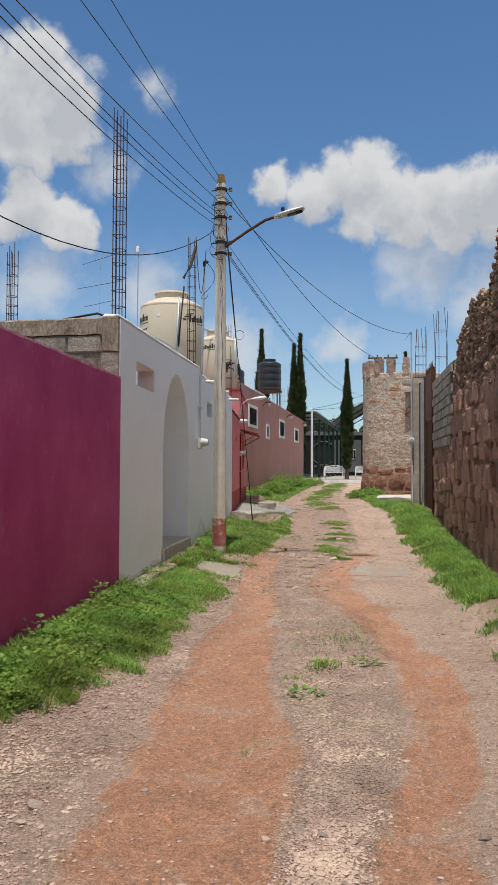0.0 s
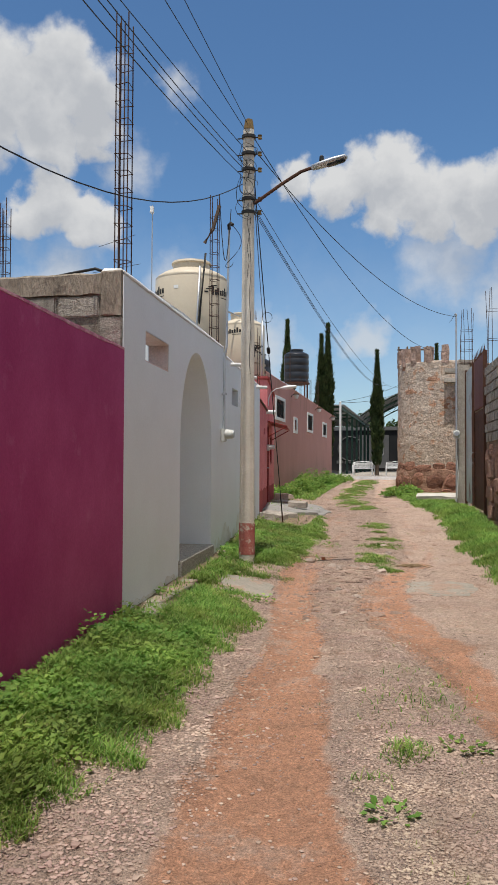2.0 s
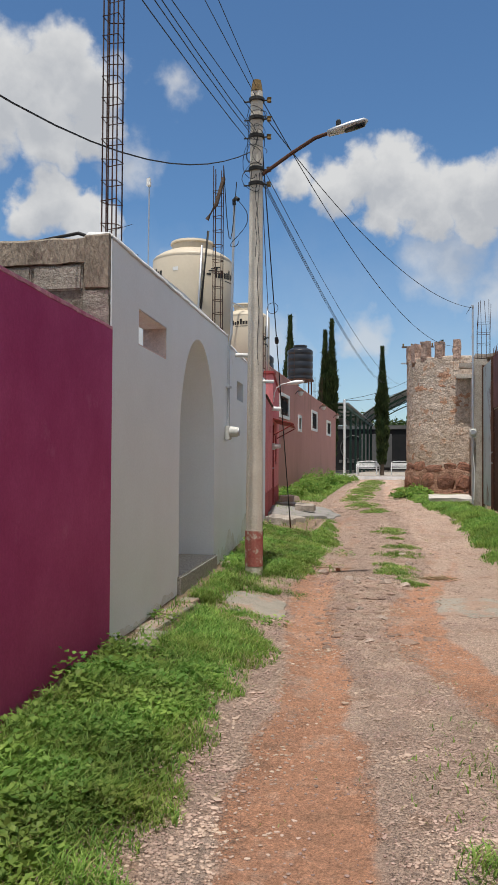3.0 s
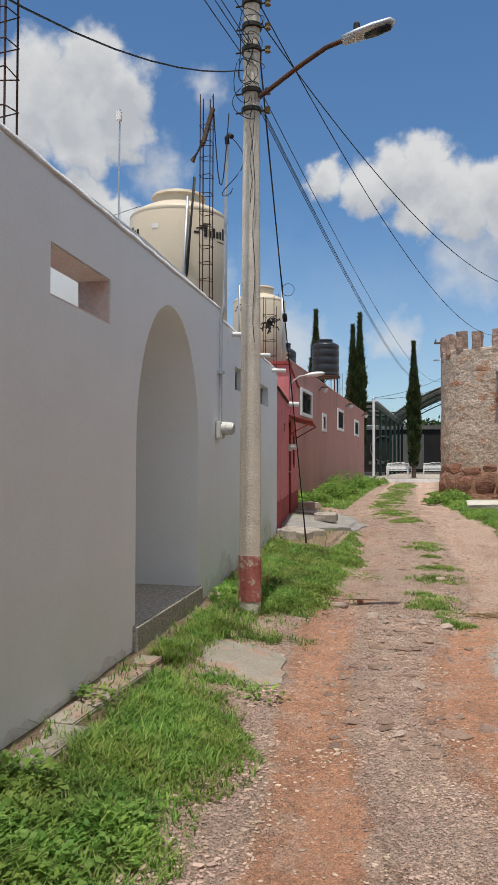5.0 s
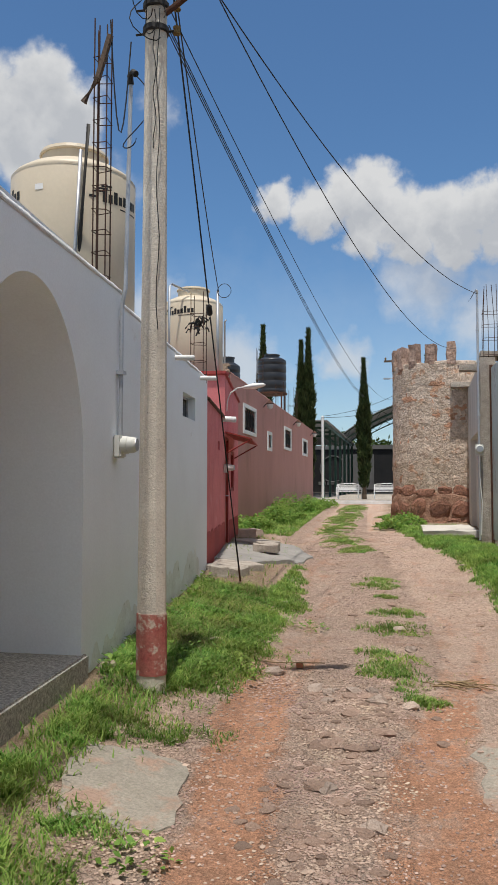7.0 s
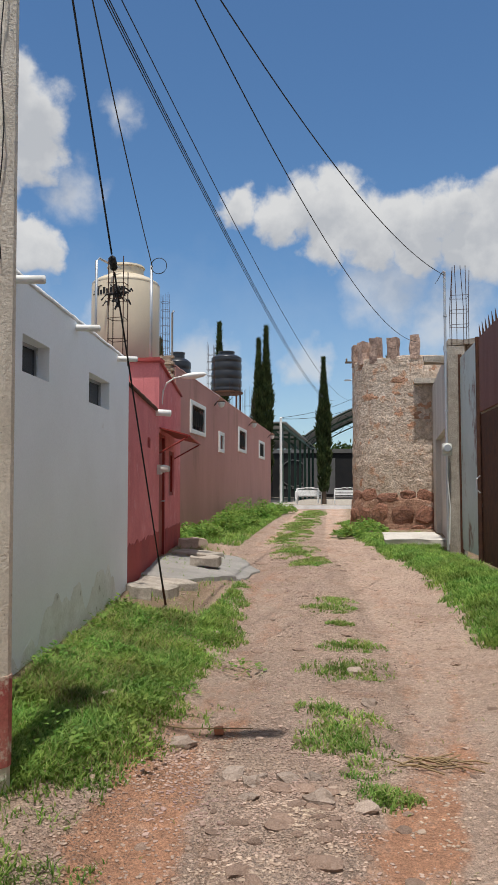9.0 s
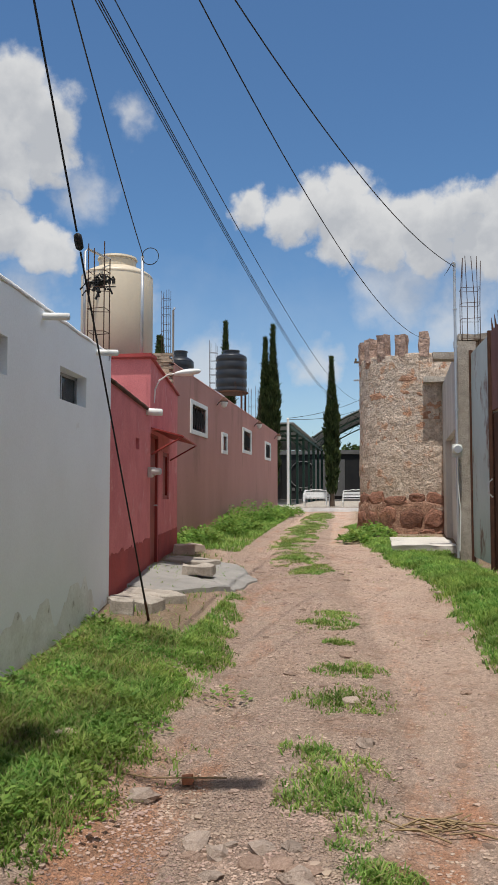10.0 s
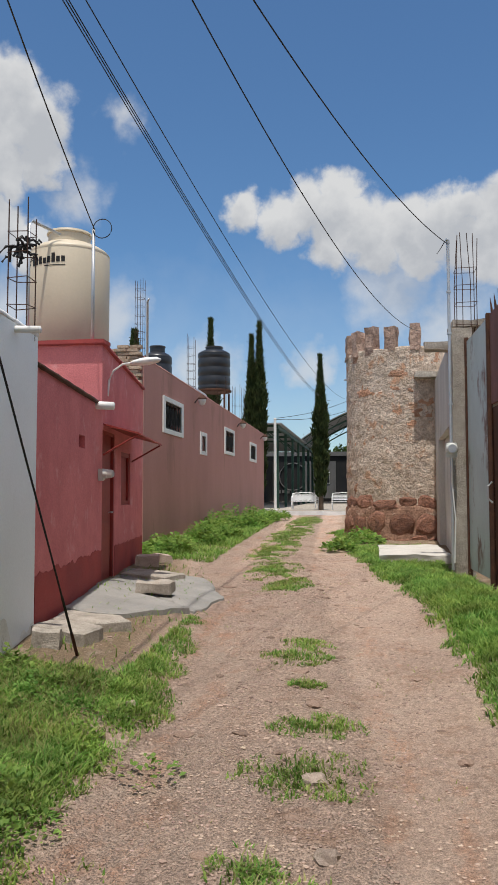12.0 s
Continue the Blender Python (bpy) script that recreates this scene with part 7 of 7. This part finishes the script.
def far_tree(loc, h, r, seed):
    rn = np.random.RandomState(seed)
    t = thing("tree", "distant leafy green tree behind the plaza", "tree", loc, "distant trees")
    bm = tube([(0, 0, -0.1), (0.1, 0, h * 0.4), (0, 0.1, h * 0.7)], 0.22, 7, taper=0.4)
    for k in range(4):
        a = k * 1.6 + seed
        tube([(0.05, 0, h * 0.4), (r * 0.5 * math.cos(a), r * 0.5 * math.sin(a), h * 0.7)], 0.09, 5, bm, 0.4)
    part("trunk", bm, "bark", t)
    n = 2600
    lob = rn.randn(9, 3) * (r * 0.45, r * 0.45, h * 0.13) + (0, 0, h * 0.72)
    c = lob[rn.randint(0, 9, n)] + rn.randn(n, 3) * (r * 0.24, r * 0.24, r * 0.2)
    d, e = rn.randn(n, 3) * 0.13, rn.randn(n, 3) * 0.1
    v = np.stack([c - d, c + e, c + d, c - e], 1).reshape(-1, 3)
    me = bpy.data.meshes.new("crown")
    me.from_pydata(v.tolist(), [], np.arange(4 * n).reshape(-1, 4).tolist())
    me.materials.append(M["far_leaves"])
    cr = new("crown", me)
    cr.parent = t


for k, (x, y, h) in enumerate(((-14, 90, 5.0), (-10.5, 92, 4.8), (-6.5, 91, 5.0), (-2.6, 94, 5.6), (2.5, 92, 4.8), (7, 93, 5.0))):
    far_tree((x, y, 0.8), h, 2.4, k)

# ---- masonry pieces ----


def lump_mesh(seed, material, name):
    """A rounded, dented stone."""
    q = random.Random(seed)
    bm = bmesh.new()
    bmesh.ops.create_icosphere(bm, subdivisions=2, radius=0.56)
    for v in bm.verts:
        p = v.co.copy()
        v.co = Vector([max(-0.44, min(0.44, c)) for c in p]) * (1 + 0.28 * noise.noise(p * 2.2 + Vector((seed * 3.1, 0, 0)))) + Vector([q.uniform(-0.025, 0.025) for _ in range(3)])
    return mesh_of(bm, name, material)


tower_stones = [lump_mesh(k + 80, "tower_stone", "stone") for k in range(5)]
boulders = [lump_mesh(k + 90, "boulder", "boulder") for k in range(5)]
r_ = random.Random(31)


def on_tower(name, data, ang, z, w, h, d, out):
    a = radians(ang)
    ob = new(name, data)
    ob.parent = tower
    rr = TR - d * 0.45 + out + 0.07 * max(0, 1.5 - z) / 1.3
    ob.location = TC + Vector((math.sin(a) * rr, -math.cos(a) * rr, z))
    ob.rotation_euler = (0, r_.uniform(-0.35, 0.35), a)
    ob.scale = (w, d, h)


for row, (z, hh, lo_, hi_) in enumerate(((0.58, 0.24, 0.2, 0.4), (0.92, 0.5, 0.45, 0.8), (1.4, 0.34, 0.3, 0.7))):
    ang = -90 + row * 7
    while ang < 40:
        w = r_.uniform(lo_, hi_)
        step = math.degrees(w / TR)
        on_tower("boulder", boulders[r_.randrange(5)], ang + step / 2, z + r_.uniform(-0.05, 0.05), w * 1.08, hh * r_.uniform(0.8, 1.25), 0.2, 0.07 if row < 2 else 0.035)
        ang += step
for k in range(85):
    on_tower("stone", tower_stones[r_.randrange(5)], r_.uniform(-90, 40), r_.uniform(1.7, 4.85), r_.uniform(0.2, 0.6), r_.uniform(0.16, 0.4), 0.1, r_.uniform(-0.022, -0.002))

wall_stones = [mesh_of(stone_bm(k + 70, 0.14, 0.085), "stone", "old_stone") for k in range(9)]
z, row = 0.1, 0
while z < 2.6:
    hh = r_.uniform(0.2, 0.36)
    y = 9.2 + r_.uniform(0, 0.3)
    while y < (14.85 if z > 1.75 else 18.4):
        w = r_.uniform(0.18, 0.56)
        ob = new("stone", wall_stones[r_.randrange(9)])
        ob.parent = ruin
        yc = y + w / 2
        ob.location = (XR(yc) + 0.07 + r_.uniform(-0.03, 0.025), yc, z + hh / 2 + r_.uniform(-0.06, 0.06))
        ob.rotation_euler = (r_.uniform(-0.16, 0.16) + math.pi * r_.randrange(2), r_.uniform(-0.1, 0.1), 0.05 + r_.uniform(-0.06, 0.06))
        ob.scale = (r_.uniform(0.12, 0.2), w * r_.uniform(0.95, 1.15), hh * r_.uniform(0.9, 1.2))
        y += w
    z += hh
vs, fs, at = [], [], 0
proto = stone_bm(5, 0.25, 0.12)
proto.verts.index_update()
pv = np.array([v.co[:] for v in proto.verts])
pf = [[v.index for v in f.verts] for f in proto.faces]
proto.free()
for k in range(2800):
    yc = 9.2 + 5.5 * r_.random()
    zt = lerp_at(TOP_R, yc) + 0.12 * noise.noise((yc * 2.1, 0, 0)) + 0.1 * noise.noise((yc * 6, 4, 0))
    zc = r_.uniform(2.62, zt + 0.02)
    s = r_.uniform(0.022, 0.06) if k % 9 else r_.uniform(0.06, 0.11)
    m = Euler((r_.uniform(0, 6), r_.uniform(0, 6), r_.uniform(0, 6))).to_matrix()
    vs.append((pv * (s, s * 1.2, s * 0.8)) @ np.array(m).T + (XR(yc) + 0.03 + r_.uniform(-0.02, 0.04), yc, zc))
    fs += [[q + at for q in f] for f in pf]
    at += len(pv)
me = bpy.data.meshes.new("rubble")
me.from_pydata(np.concatenate(vs).tolist(), [], fs)
me.materials.append(leaf_mat("rubble_chips", (0.13, 0.085, 0.06), (0.34, 0.24, 0.175), 0.95, 0.0))
ob = new("rubble", me)
ob.parent = ruin
tagged(ob, kind="stuff")

right_block = mesh_of(bx(-0.02, 0.02, -0.19, 0.19, -0.085, 0.085, 0.008), "block", "block")
wall_right = bpy.data.objects["wall_block_right"]
for row in range(7, 15):
    for colm in range(9):
        yc = 15.15 + 0.4 * colm + (0.2 if row % 2 else 0)
        if yc > 18.5:
            continue
        ob = new("block", right_block)
        ob.parent = wall_right
        ob.location = (XR(yc) - 0.004 * ((row + colm) % 3), yc, 0.72 + 0.19 * row)
        ob.rotation_euler = (0, 0, 0.05)
